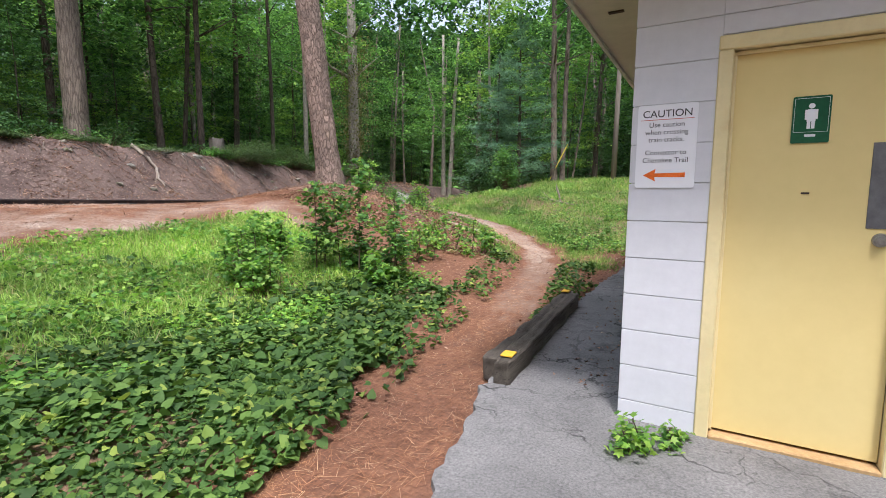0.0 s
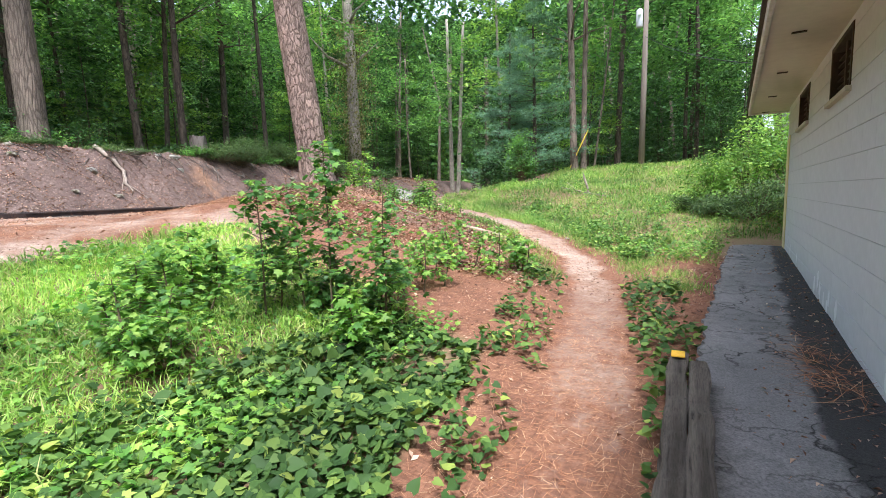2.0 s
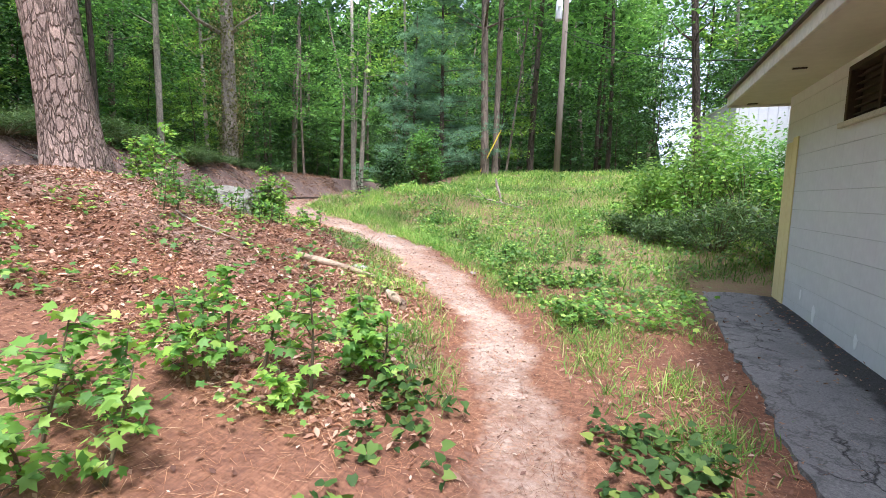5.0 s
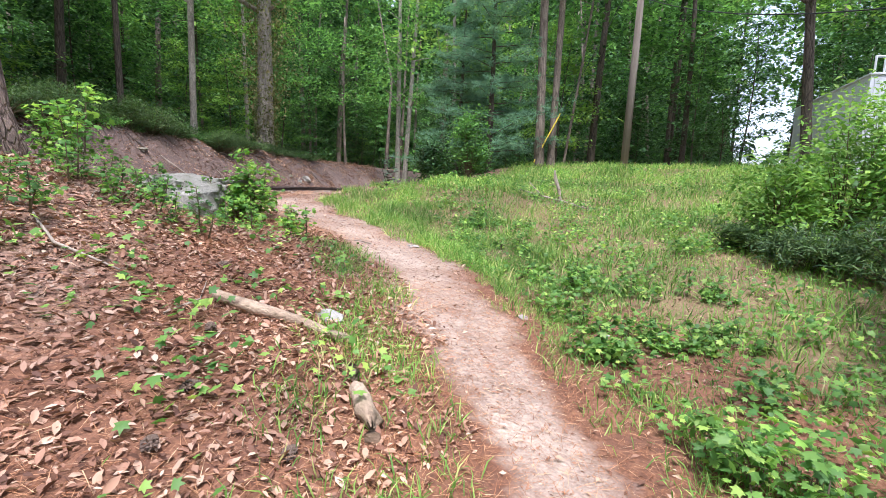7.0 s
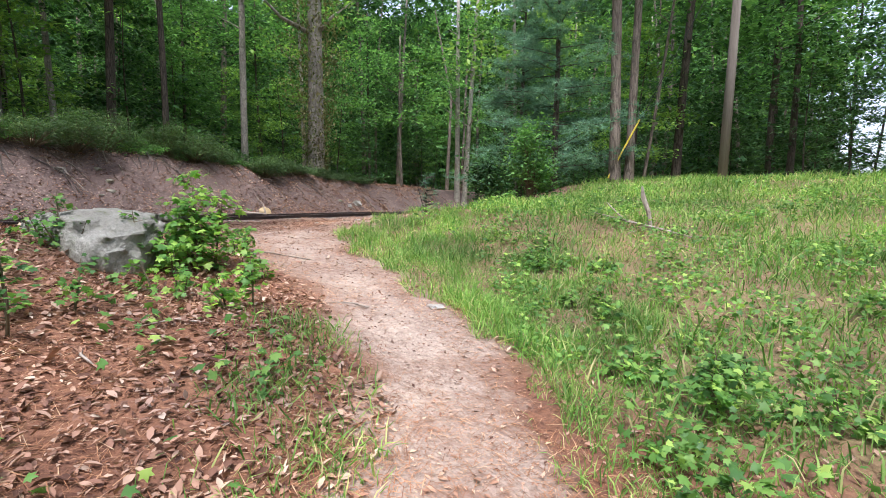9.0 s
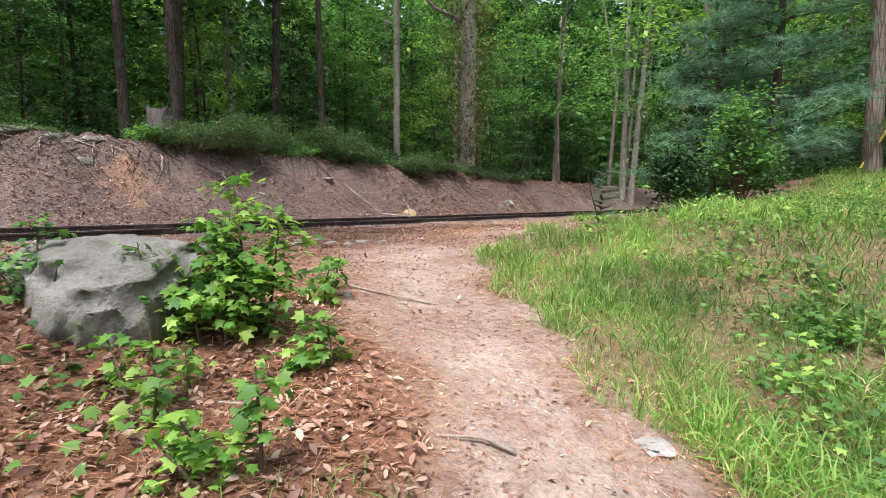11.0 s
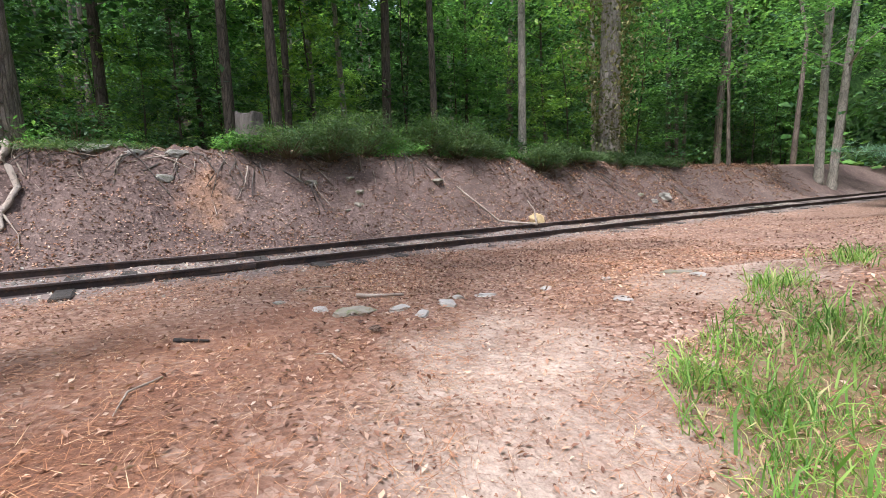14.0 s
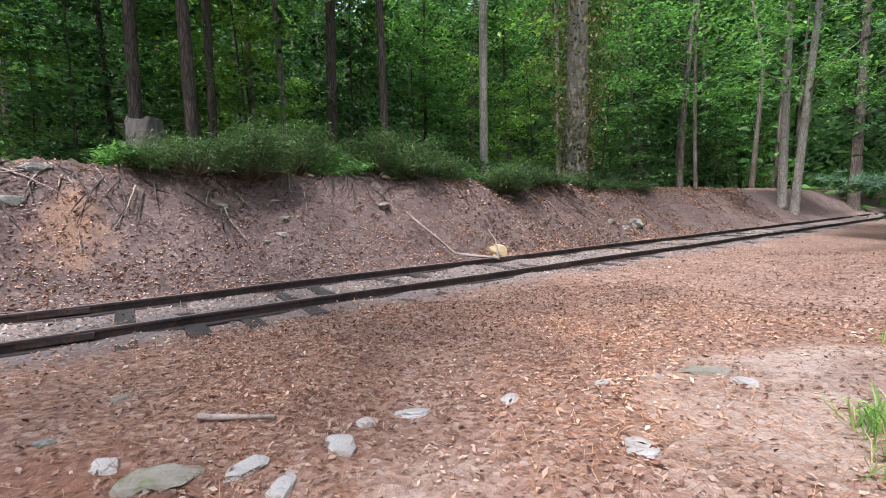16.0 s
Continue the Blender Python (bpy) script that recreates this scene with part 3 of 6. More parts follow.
def zones(x, y):
    """What covers the ground: weights from 0 to 1. Dirt also paints the sunlit slope by the rails."""
    s = x - rail_x(y)
    d, along = trail_dist(x, y)
    ragged = 0.2 * wave(x, y, 1.3) + 0.15 * wave(x + 7, y + 3, 2.9) + 0.1 * wave(y, x, 6.1)
    blotch = 0.5 + 0.5 * wave(x + 2, y * 0.8, 1.9) + 0.35 * wave(y + 5, x, 4.3)
    half = np.interp(along, [12, 14.5, 16, 19.5], [0.22, 0.27, 0.5, 0.9])
    ragged = ragged * np.interp(along, [12, 16, 19], [0.55, 0.6, 1.0])
    dirt = (np.interp(along, [15, 19], [0.42, 0.3]) + 0.22 * blotch) * (1 - smooth(0.45, 1.15, (d + ragged) / half)) * (1 - 0.7 * smooth(21.5, 23.0, along)) * smooth(11.0, 15.0, along) + 0.26 * (1 - smooth(0.15, 0.5, d)) * (1 - smooth(11.0, 15.0, along)) * smooth(6.5, 10.0, along)
    dirt = np.maximum(dirt, (0.34 + 0.34 * blotch) * (1 - smooth(0.2, 1.3, np.hypot((x + 10.9) / 1.2, (y - 15.3)) + ragged)))
    dirt = np.maximum(dirt, (0.34 + 0.34 * blotch) * (1 - smooth(0.2, 1.1, np.hypot((x + 11.5), (y - 18.3) / 1.4) + ragged)))
    dirt = np.maximum(dirt, (0.36 + 0.3 * blotch) * (1 - smooth(0.2, 1.35, np.hypot((x + 9.9) / 1.1, (y - 14.8) / 1.0) + 1.2 * ragged)))
    # pale dirt tone over the straw slope, standing in for sunlight on it
    dirt = np.maximum(dirt, (0.14 + 0.26 * blotch) * smooth(-6.2, -7.4, x + 0.8 * ragged) * smooth(8.6, 6.5, y) * smooth(1.0, 2.2, s))
    dirt = np.maximum(dirt, (0.4 + 0.3 * blotch) * (1 - smooth(0.2, 1.0, np.hypot((x + 11.0) / 0.7, (y - 17.4) / 1.5) + ragged)))
    straw = np.maximum(0.75 * (1 - smooth(0.6, 1.1, d)) * (y < 11), 0.65 * smooth(-5.6, -7.2, x) * smooth(9.6, 7.8, y) * (s > 2.0))
    straw = np.maximum(straw, 0.7 * smooth(5.4, 6.2, y) * smooth(10.5, 9.3, y) * smooth(-3.2, -2.6, x) * (x < -1.2))
    straw = np.maximum(straw, 0.62 * smooth(5.3, 6.0, y) * smooth(9.8, 8.6, y) * (x < -2) * (x > -8))
    straw = np.maximum(straw, 0.58 * smooth(3.2, 1.8, d) * smooth(7, 9, y) * smooth(15, 12, y))
    straw = np.maximum(straw, 0.33 * (1 - smooth(0.8, 2.0, np.hypot(x + 11.8, y - 13.4))))
    right = np.interp(x, [-11, -8.9, -7.2, -5.7, -4.5, -3.6, -2.6], [15.5, 14.6, 13.9, 13.1, 12.0, 10.8, 10.0])
    meadow = smooth(0.0, 1.0, y - right) * smooth(5.0, 7.0, s - 0.25 * (y - 16)) * (x < 14)
    green = np.maximum(0.6 * meadow, 0.72 * smooth(0.4, 1.0, d) * (x < -1) * smooth(-8.8, -7.2, x) * smooth(6.6, 5.2, y + 0.15 * (x + 4)))
    green = np.maximum(green, 0.34 * smooth(5.6, 9, -s))
    green = np.maximum(green, 0.5 * (x > 4))
    bank = 0.75 * smooth(1.9, 2.4, -s) * (1 - smooth(4.7, 5.6, -s))
    gravel = 0.5 * (1 - smooth(0.9, 1.8, np.abs(s + 0.72)))
    clay = 0.29 * np.exp(-(((y - 12.6 + 0.6 * ragged) / 0.6) ** 2 + ((s + 3.4 + ragged) / 0.6) ** 2))
    return dirt, straw, green, bank, gravel, clay


def build_ground():
    xs, ys = spaced(-420, 420, -21.5, 0.5, 0.13), spaced(-420, 420, 0.0, 25.0, 0.13)
    X, Y = np.meshgrid(xs, ys)
    Z = height(X, Y)
    nx, ny = len(xs), len(ys)
    i = (np.arange(ny - 1)[:, None] * nx + np.arange(nx - 1)[None]).ravel()
    me = mesh_of("ground", np.stack([X, Y, Z], -1).reshape(-1, 3), np.stack([i, i + 1, i + 1 + nx, i + nx], -1), M["ground"], True)
    for name, val in zip(("dirt", "straw", "green", "bank", "gravel", "clay"), zones(X, Y)):
        at = me.attributes.new(name, "FLOAT", "POINT")
        at.data.foreach_set("value", np.asarray(val * np.ones_like(X), np.float32).ravel())
    thing("ground", "woodland ground of pine straw, leaf litter, worn dirt trail and grass", "ground", None, me, kind="structure")


build_ground()


# ---- paved apron round the building ----
def apron_edge(y):
    return np.interp(y, [-3, 1.0, 1.6, 1.85, 2.5, 2.8, 6, 10, 13.3], [-0.6, -0.72, -0.9, -1.02, -1.18, -1.26, -1.42, -1.4, -1.33])


def slab_z(y):
    return np.interp(y, [-3, 2, 4, 13.5], [0.0, 0.0, 0.03, 0.27])


def build_apron():
    ys = np.arange(-3.0, 13.35, 0.07)
    us = np.linspace(0, 1, 26)
    V, F, cracked, dark_strip = [], [], [], []
    rng = np.random.RandomState(4)
    jag = np.cumsum(rng.randn(len(ys))) * 0.008
    jag -= np.linspace(jag[0], jag[-1], len(ys))
    for j, y in enumerate(ys):
        right = 4.0 if y < 2.86 else -0.3
        left = float(apron_edge(y)) + float(np.clip(jag[j], -0.04, 0.04)) + 0.015 * rng.randn()
        for k, u in enumerate(us):
            x = left + (right - left) * (u ** 1.6 if right > 0 else u)
            V.append((x, y, float(slab_z(y)) + 0.012 + 0.004 * math.sin(7 * x + 3 * y)))
            cracked.append(1.0 if y > 2.4 else 0.25)
            dark_strip.append(max(0.28 * float(smooth(3.0, 4.2, y)), float(smooth(0.4, 0.75, np.array(u)) * smooth(3.6, 5.0, y)) * 0.62) if right < 0 else 0.0)
    n = len(us)
    for j in range(len(ys) - 1):
        for k in range(n - 1):
            F.append((j * n + k, j * n + k + 1, (j + 1) * n + k + 1, (j + 1) * n + k))
    base = len(V)
    for j in range(len(ys)):                      # the broken outer edge goes down into the soil
        x, y, z = V[j * n]
        V.append((x - 0.015, y, z - 0.16))
        cracked.append(0)
        dark_strip.append(0.3)
    for j in range(len(ys) - 1):
        F.append((base + j, j * n, (j + 1) * n, base + j + 1))
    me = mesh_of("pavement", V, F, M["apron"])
    for name, val in (("cracked", cracked), ("dark_strip", dark_strip)):
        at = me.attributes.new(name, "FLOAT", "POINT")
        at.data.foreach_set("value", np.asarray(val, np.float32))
    thing("pavement", "grey asphalt apron, cracked and darker along the wall", "pavement", None, me, kind="structure")


build_apron()

# ---- restroom building ----
B = pose(-0.34, 2.83, 0.0, 0, 0, 1.0)
LEN, WID, EAVE, COURSE = 10.4, 6.0, 2.88, 0.217
WINDOWS = [(4.68, 5.75, 2.27, 2.82), (7.5, 8.65, 2.3, 2.82), (1.9, 2.9, 2.27, 2.82)]
DOOR_U0, DOOR_U1, DOOR_H = 0.49, 1.22, 2.13


def build_building():
    house = thing("restroom_building", "low painted concrete-block restroom building with deep eaves", "building", B)
    # wall cores, with openings
    cuts = sorted({0.15, LEN, *[v for w in WINDOWS for v in w[:2]]})
    for v0, v1 in zip(cuts[:-1], cuts[1:]):
        win = [w for w in WINDOWS if w[0] <= v0 and v1 <= w[1]]
        for z0, z1 in ([(-0.3, win[0][2]), (win[0][3], EAVE)] if win else [(-0.3, EAVE)]):
            side = part("wall", boxed(0.006, 0.2, v0, v1, z0, z1), M["mortar"], house, "grey-white painted block wall")
    for u0, u1, z0, z1 in ((0.012, DOOR_U0 - 0.02, -0.3, EAVE), (DOOR_U0 - 0.02, DOOR_U1 + 0.02, DOOR_H + 0.02, EAVE), (DOOR_U1 + 0.02, WID, -0.3, EAVE)):
        front = part("wall", boxed(u0, u1, 0.006, 0.15, z0, z1), M["mortar"], house, "grey-white painted block wall")
    part("wall", boxed(WID - 0.2, WID, 0.2, LEN - 0.2, -0.3, EAVE), M["block_paint"], house)
    for u0, u1, z0, z1 in ((0.012, WID, 2.34, EAVE), (1.15, WID, -0.3, 2.34), (0.21, 0.24, -0.3, 2.34)):
        part("wall", boxed(u0, u1, LEN - 0.2, LEN - 0.01, z0, z1), M["block_paint"], house)
    part("floor", boxed(0.2, WID - 0.2, 0.16, LEN - 0.2, -0.2, 0.02), M["mortar"], house)
    part("ceiling", boxed(0.2, WID - 0.2, 0.16, LEN - 0.2, EAVE - 0.03, EAVE - 0.004), M["soffit"], house)
    # blocks: one mesh for the full blocks, others where a block is cut
    shapes = {}

    def block(wall, along, a0, a1, z0, z1):
        ln, hh = round(a1 - a0 - 0.0012, 4), round(z1 - z0 - 0.006, 3)
        if ln < 0.02 or hh < 0.02:
            return
        key = (along, ln, hh)
        if key not in shapes:
            if along == "v":
                bmb = boxed(0.0, 0.013, 0, ln, 0, hh, 0.0012)
            else:
                bmb = boxed(0, ln, 0.0, 0.013, 0, hh, 0.0012)
            shapes[key] = bm_mesh("block", bmb, M["block_paint"])
        ob = new("block", shapes[key])
        ob.parent = wall
        ob.location = (0, a0 + 0.0006, z0 + 0.003) if along == "v" else (a0 + 0.0006, 0, z0 + 0.003)

    for c in range(14):
        z0, z1 = -0.075 + c * COURSE, min(-0.075 + (c + 1) * COURSE, EAVE)
        off = 0.0 if c % 2 else 0.21
        joints = [0.0] + [v for v in np.arange(off, LEN, 0.43) if 0.02 < v < LEN - 0.02] + [LEN - 0.01]
        for a0, a1 in zip(joints[:-1], joints[1:]):
            spans = [(a0, a1)]
            for w0, w1, wz0, wz1 in WINDOWS:
                if z0 < wz1 - 0.02 and z1 > wz0 + 0.02:
                    spans = [q for p0, p1 in spans for q in ((p0, min(p1, w0)), (max(p0, w1), p1)) if q[1] - q[0] > 0.02]
            for p0, p1 in spans:
                block(side, "v", float(p0), float(p1), z0, z1)
        for w0, w1, wz0, wz1 in WINDOWS:
            if z0 < wz1 - 0.02 and z1 > wz0 + 0.02:
                for q0, q1 in ((z0, min(z1, wz0)), (max(z0, wz1), z1)):
                    if q1 - q0 > 0.02:
                        block(side, "v", w0, w1, q0, q1)
        joints = [0.0] + [u for u in np.arange(0.43 if c % 2 else 0.62, WID, 0.43)]
        for a0, a1 in zip(joints[:-1], joints[1:]):
            spans = [(a0, a1)]
            if z0 < DOOR_H + 0.08:
                spans = [q for q in ((a0, min(a1, DOOR_U0 - 0.06)), (max(a0, DOOR_U1 + 0.06), a1)) if q[1] - q[0] > 0.02]
            for p0, p1 in spans:
                if p0 < 2.4:
                    block(front, "u", float(p0), float(p1), z0, z1)
        if z0 < DOOR_H + 0.08 < z1:
            block(front, "u", DOOR_U0 - 0.06, DOOR_U1 + 0.06, DOOR_H + 0.08, z1)
    # roof with overhanging eaves
    roof = part("roof", roof_mesh(), M["shingle"], house, "dark low-pitched roof")
    part("soffit", boxed(-0.61, WID + 0.6, -0.62, LEN + 0.42, EAVE, EAVE + 0.03), M["soffit"], house, "cream boarded soffit")
    for a in (boxed(-0.65, -0.61, -0.66, LEN + 0.46, EAVE - 0.03, EAVE + 0.15, 0.006), boxed(-0.61, WID + 0.6, -0.66, -0.62, EAVE - 0.03, EAVE + 0.15, 0.006),
              boxed(-0.61, WID + 0.6, LEN + 0.42, LEN + 0.46, EAVE - 0.03, EAVE + 0.15, 0.006)):
        part("fascia_board", a, M["fascia"], roof, "weathered cream fascia board")
    for k in range(6):
        part("soffit_vent", boxed(-0.42, -0.3, 1.2 + 1.9 * k, 1.24 + 1.9 * k, EAVE - 0.012, EAVE - 0.002), M["louvre"], roof)
    # windows high in the long wall
    for v0, v1, z0, z1 in WINDOWS:
        win = part("window", boxed(0.1, 0.13, v0, v1, z0, z1), M["louvre"], house, "dark boarded window")
        bm = bmesh.new()
        box(bm, -0.01, 0.12, v0 - 0.0, v0 + 0.05, z0, z1, 0.004)
        box(bm, -0.01, 0.12, v1 - 0.05, v1, z0, z1, 0.004)
        box(bm, -0.01, 0.12, v0 + 0.05, v1 - 0.05, z1 - 0.05, z1, 0.004)
        box(bm, 0.03, 0.12, (v0 + v1) / 2 - 0.025, (v0 + v1) / 2 + 0.025, z0, z1 - 0.05, 0.004)
        part("window_frame", bm, M["louvre"], win)
        for k in range(6):
            sl = part("slat", boxed(0.045, 0.085, v0 + 0.05, v1 - 0.05, 0, 0.012), M["louvre"], win)
            sl.matrix_basis = pose(0, 0, z0 + 0.06 + k * 0.07, 0, 0, 0)
        part("window_sill", boxed(-0.045, 0.12, v0 - 0.04, v1 + 0.04, z0 - 0.05, z0, 0.006), M["sill"], win, "cream painted sill")
    # front door
    door = part("door", boxed(DOOR_U0, DOOR_U1, 0.055, 0.095, 0.06, DOOR_H - 0.02, 0.003), M["door_paint"], house, "closed pale yellow metal door")
    for name, bx in (("jamb", (DOOR_U0 - 0.075, DOOR_U0 - 0.004, -0.012, 0.14, 0.0, DOOR_H)), ("jamb", (DOOR_U1 + 0.004, DOOR_U1 + 0.075, -0.012, 0.14, 0.0, DOOR_H)),
                     ("head", (DOOR_U0 - 0.075, DOOR_U1 + 0.075, -0.012, 0.14, DOOR_H + 0.002, DOOR_H + 0.075))):
        part(name, boxed(*bx, 0.006), M["frame_paint"], door, "yellow door frame")
        s0, s1 = (bx[0], bx[1])
    part("stop", boxed(DOOR_U0 - 0.004, DOOR_U0 + 0.012, 0.03, 0.053, 0.06, DOOR_H - 0.01, 0.002), M["frame_paint"], door)
    part("stop", boxed(DOOR_U0 + 0.012, DOOR_U1, 0.03, 0.053, DOOR_H - 0.022, DOOR_H - 0.006, 0.002), M["frame_paint"], door)
    part("threshold", boxed(DOOR_U0 - 0.004, DOOR_U1 + 0.004, -0.02, 0.14, 0.0, 0.045, 0.006), surface("threshold", (0.4, 0.25, 0.11), (0.5, 0.33, 0.16), 10, 0.85, 0.6, 0.006), door, "worn ochre threshold")
    part("push_plate", boxed(DOOR_U1 - 0.135, DOOR_U1 - 0.02, 0.05, 0.056, 1.22, 1.63, 0.001), M["plate"], door, "grey metal push plate")
    bm = bmesh.new()
    for r, y0, y1 in ((0.034, 0.042, 0.055), (0.024, 0.02, 0.042)):
        bmesh.ops.create_cone(bm, cap_ends=True, segments=24, radius1=r, radius2=r * 0.9, depth=y1 - y0, matrix=Matrix.Translation((DOOR_U1 - 0.075, (y0 + y1) / 2, 1.165)) @ Matrix.Rotation(radians(90), 4, "X"))
    part("deadbolt", bm, M["steel"], door, "round steel deadbolt")
    part("scratch", boxed(DOOR_U0 + 0.33, DOOR_U0 + 0.365, 0.0515, 0.0545, 1.385, 1.394), M["louvre"], door, "chipped paint mark")
    # far doorway round the corner of the long wall
    far = part("door", boxed(0.25, 1.1, LEN - 0.06, LEN - 0.03, 0.27, 2.3, 0.003), M["door_paint"], house, "yellow door at the end of the wall")
    part("jamb", boxed(0.202, 0.245, LEN - 0.19, LEN + 0.005, 0.25, 2.34, 0.004), M["frame_paint"], far)
    edge = part("corner_trim", boxed(-0.016, -0.002, LEN - 0.5, LEN - 0.32, 0.26, 2.33, 0.003), M["frame_paint"], house, "yellow door frame at the end of the long wall")
    part("leaf", boxed(-0.012, -0.003, LEN - 0.3, LEN - 0.06, 0.27, 2.28, 0.002), M["frame_paint"], edge)
    return house


def roof_mesh():
    bm = bmesh.new()
    u0, u1, v0, v1, e, r = -0.69, WID + 0.64, -0.7, LEN + 0.5, EAVE + 0.15, EAVE + 1.15
    um = (u0 + u1) / 2
    P = [bm.verts.new(q) for q in ((u0, v0, e), (u0, v1, e), (um, v1, r), (um, v0, r), (u1, v0, e), (u1, v1, e),
                                   (u0, v0, e - 0.03), (u0, v1, e - 0.03), (u1, v0, e - 0.03), (u1, v1, e - 0.03))]
    for f in ((0, 1, 2, 3), (3, 2, 5, 4), (6, 7, 1, 0), (4, 5, 9, 8), (0, 3, 4, 8, 6), (1, 7, 9, 5, 2), (6, 8, 9, 7)):
        bm.faces.new([P[k] for k in f])
    bmesh.ops.recalc_face_normals(bm, faces=bm.faces)
    return bm


def text_mesh(body, size, align="CENTER"):
    cu = bpy.data.curves.new("lettering", "FONT")
    cu.body, cu.size, cu.align_x, cu.align_y, cu.extrude = body, size, align, "CENTER", 0.0004
    ob = new("lettering", cu)
    bpy.context.view_layer.update()
    me = bpy.data.meshes.new_from_object(ob.evaluated_get(bpy.context.evaluated_depsgraph_get()))
    bpy.data.objects.remove(ob)
    bpy.data.curves.remove(cu)
    return me


def build_signs():
    # x right, y up, z towards the reader
    at = B @ pose(0.185, -0.004, 1.648, 90, 0, 0)
    sign = thing("caution_sign", "white caution sign with dark lettering and orange arrow on the wall", "sign", at)
    part("panel", rounded(0.305, 0.46, 0.012, 0.003), M["sign_white"], sign)
    for body, size, y in (("CAUTION", 0.046, 0.178), ("Use caution", 0.031, 0.118), ("when crossing", 0.031, 0.077), ("train tracks.", 0.031, 0.036), ("Connector to", 0.031, -0.035), ("Cherokee Trail", 0.031, -0.078)):
        me = text_mesh(body, size * 1.22)
        me.materials.append(M["sign_ink"])
        t = part("lettering", me, None, sign, "dark grey lettering")
        t.matrix_basis = pose(0, y, 0.0042)
    part("rule", boxed(-0.135, 0.135, 0.146, 0.149, 0.003, 0.0042), M["sign_red"], sign, "thin red rule")
    bm = bmesh.new()
    pts = [(-0.11, -0.16), (-0.045, -0.125), (-0.05, -0.15), (0.105, -0.147), (0.105, -0.173), (-0.05, -0.17), (-0.045, -0.195)]
    lo = [bm.verts.new((x, y, 0.003)) for x, y in pts]
    hi = [bm.verts.new((x, y, 0.0044)) for x, y in pts]
    bm.faces.new(hi)
    for k in range(len(pts)):
        bm.faces.new((lo[k], lo[(k + 1) % 7], hi[(k + 1) % 7], hi[k]))
    part("arrow", bm, M["sign_orange"], sign, "orange arrow")
    at = B @ pose(DOOR_U0 + 0.345, 0.051, 1.755, 90, 0, 0)
    plaque = thing("restroom_plaque", "green plastic restroom plaque with a white symbol, on the yellow door", "sign", at)
    part("panel", rounded(0.155, 0.23, 0.008, 0.004), M["sign_green"], plaque)
    bm = bmesh.new()
    box(bm, -0.018, 0.018, -0.01, 0.05, 0.004, 0.0055, 0.001)
    box(bm, -0.026, -0.018, 0.0, 0.048, 0.004, 0.0055)
    box(bm, 0.018, 0.026, 0.0, 0.048, 0.004, 0.0055)
    box(bm, -0.016, -0.002, -0.045, -0.01, 0.004, 0.0055)
    box(bm, 0.002, 0.016, -0.045, -0.01, 0.004, 0.0055)
    bmesh.ops.create_cone(bm, cap_ends=True, segments=20, radius1=0.013, radius2=0.013, depth=0.0015, matrix=Matrix.Translation((0, 0.066, 0.0048)))
    part("symbol", bm, M["sign_white"], plaque, "white symbol")
    bm = bmesh.new()
    for x0, x1, y0, y1 in ((-0.07, 0.07, 0.104, 0.1055), (-0.07, 0.07, -0.062, -0.0605), (-0.07, -0.0685, -0.06, 0.104), (0.0685, 0.07, -0.06, 0.104)):
        box(bm, x0, x1, y0, y1, 0.004, 0.005)
    part("border", bm, M["sign_white"], plaque)
    part("lettering", boxed(-0.022, 0.022, -0.085, -0.072, 0.004, 0.005), M["sign_white"], plaque, "unreadable white lettering")


def rounded(w, h, r, depth):
    bm = bmesh.new()
    ring = []
    for cx, cy, a0 in ((w / 2 - r, h / 2 - r, 0), (-w / 2 + r, h / 2 - r, 90), (-w / 2 + r, -h / 2 + r, 180), (w / 2 - r, -h / 2 + r, 270)):
        for k in range(5):
            a = radians(a0 + 22.5 * k)
            ring.append((cx + r * math.cos(a), cy + r * math.sin(a)))
    lo = [bm.verts.new((x, y, 0)) for x, y in ring]
    hi = [bm.verts.new((x, y, depth)) for x, y in ring]
    bm.faces.new(hi)
    bm.faces.new(lo[::-1])
    for k in range(len(ring)):
        j = (k + 1) % len(ring)
        bm.faces.new((lo[k], lo[j], hi[j], hi[k]))
    return bm


build_building()
build_signs()


# ---- squared timbers beside the apron ----
def timber_mesh(width, high, length, seed):
    bm = bmesh.new()
    box(bm, -width / 2, width / 2, 0, length, 0, high, 0.012)
    bmesh.ops.subdivide_edges(bm, edges=[e for e in bm.edges if e.calc_length() > 0.5], cuts=26)
    for v in bm.verts:
        q = v.co * 3.0 + Vector((seed * 7.1, 0, 0))
        v.co.x += 0.025 * noise.noise(q)
        v.co.z += 0.035 * noise.noise(q * 1.6 + Vector((9, 3, 1))) * (v.co.z > high * 0.5)
    return bm


def build_timbers():
    for k, (x, y, wd, ln, hh, yellow) in enumerate(((-1.15, 2.9, 0.115, 2.67, 0.19, 0.1), (-1.28, 3.0, 0.12, 2.8, 0.18, 2.62))):
        z = float(slab_z(y)) - 0.01 if k == 0 else ground_z(x, y + 1) - 0.01
        ob = thing("timber", "weathered split landscape timber with a yellow paint mark, beside the apron", "timber", pose(x, y, z, 1.1, 0, 5.2), group="timbers by the apron")
        part("beam", timber_mesh(wd, hh, ln, k), M["old_wood"], ob)
        part("paint_mark", boxed(-0.045, 0.045, yellow, yellow + 0.12, hh + 0.004, hh + 0.016, 0.003), M["yellow_paint"], ob, "yellow paint mark")


build_timbers()


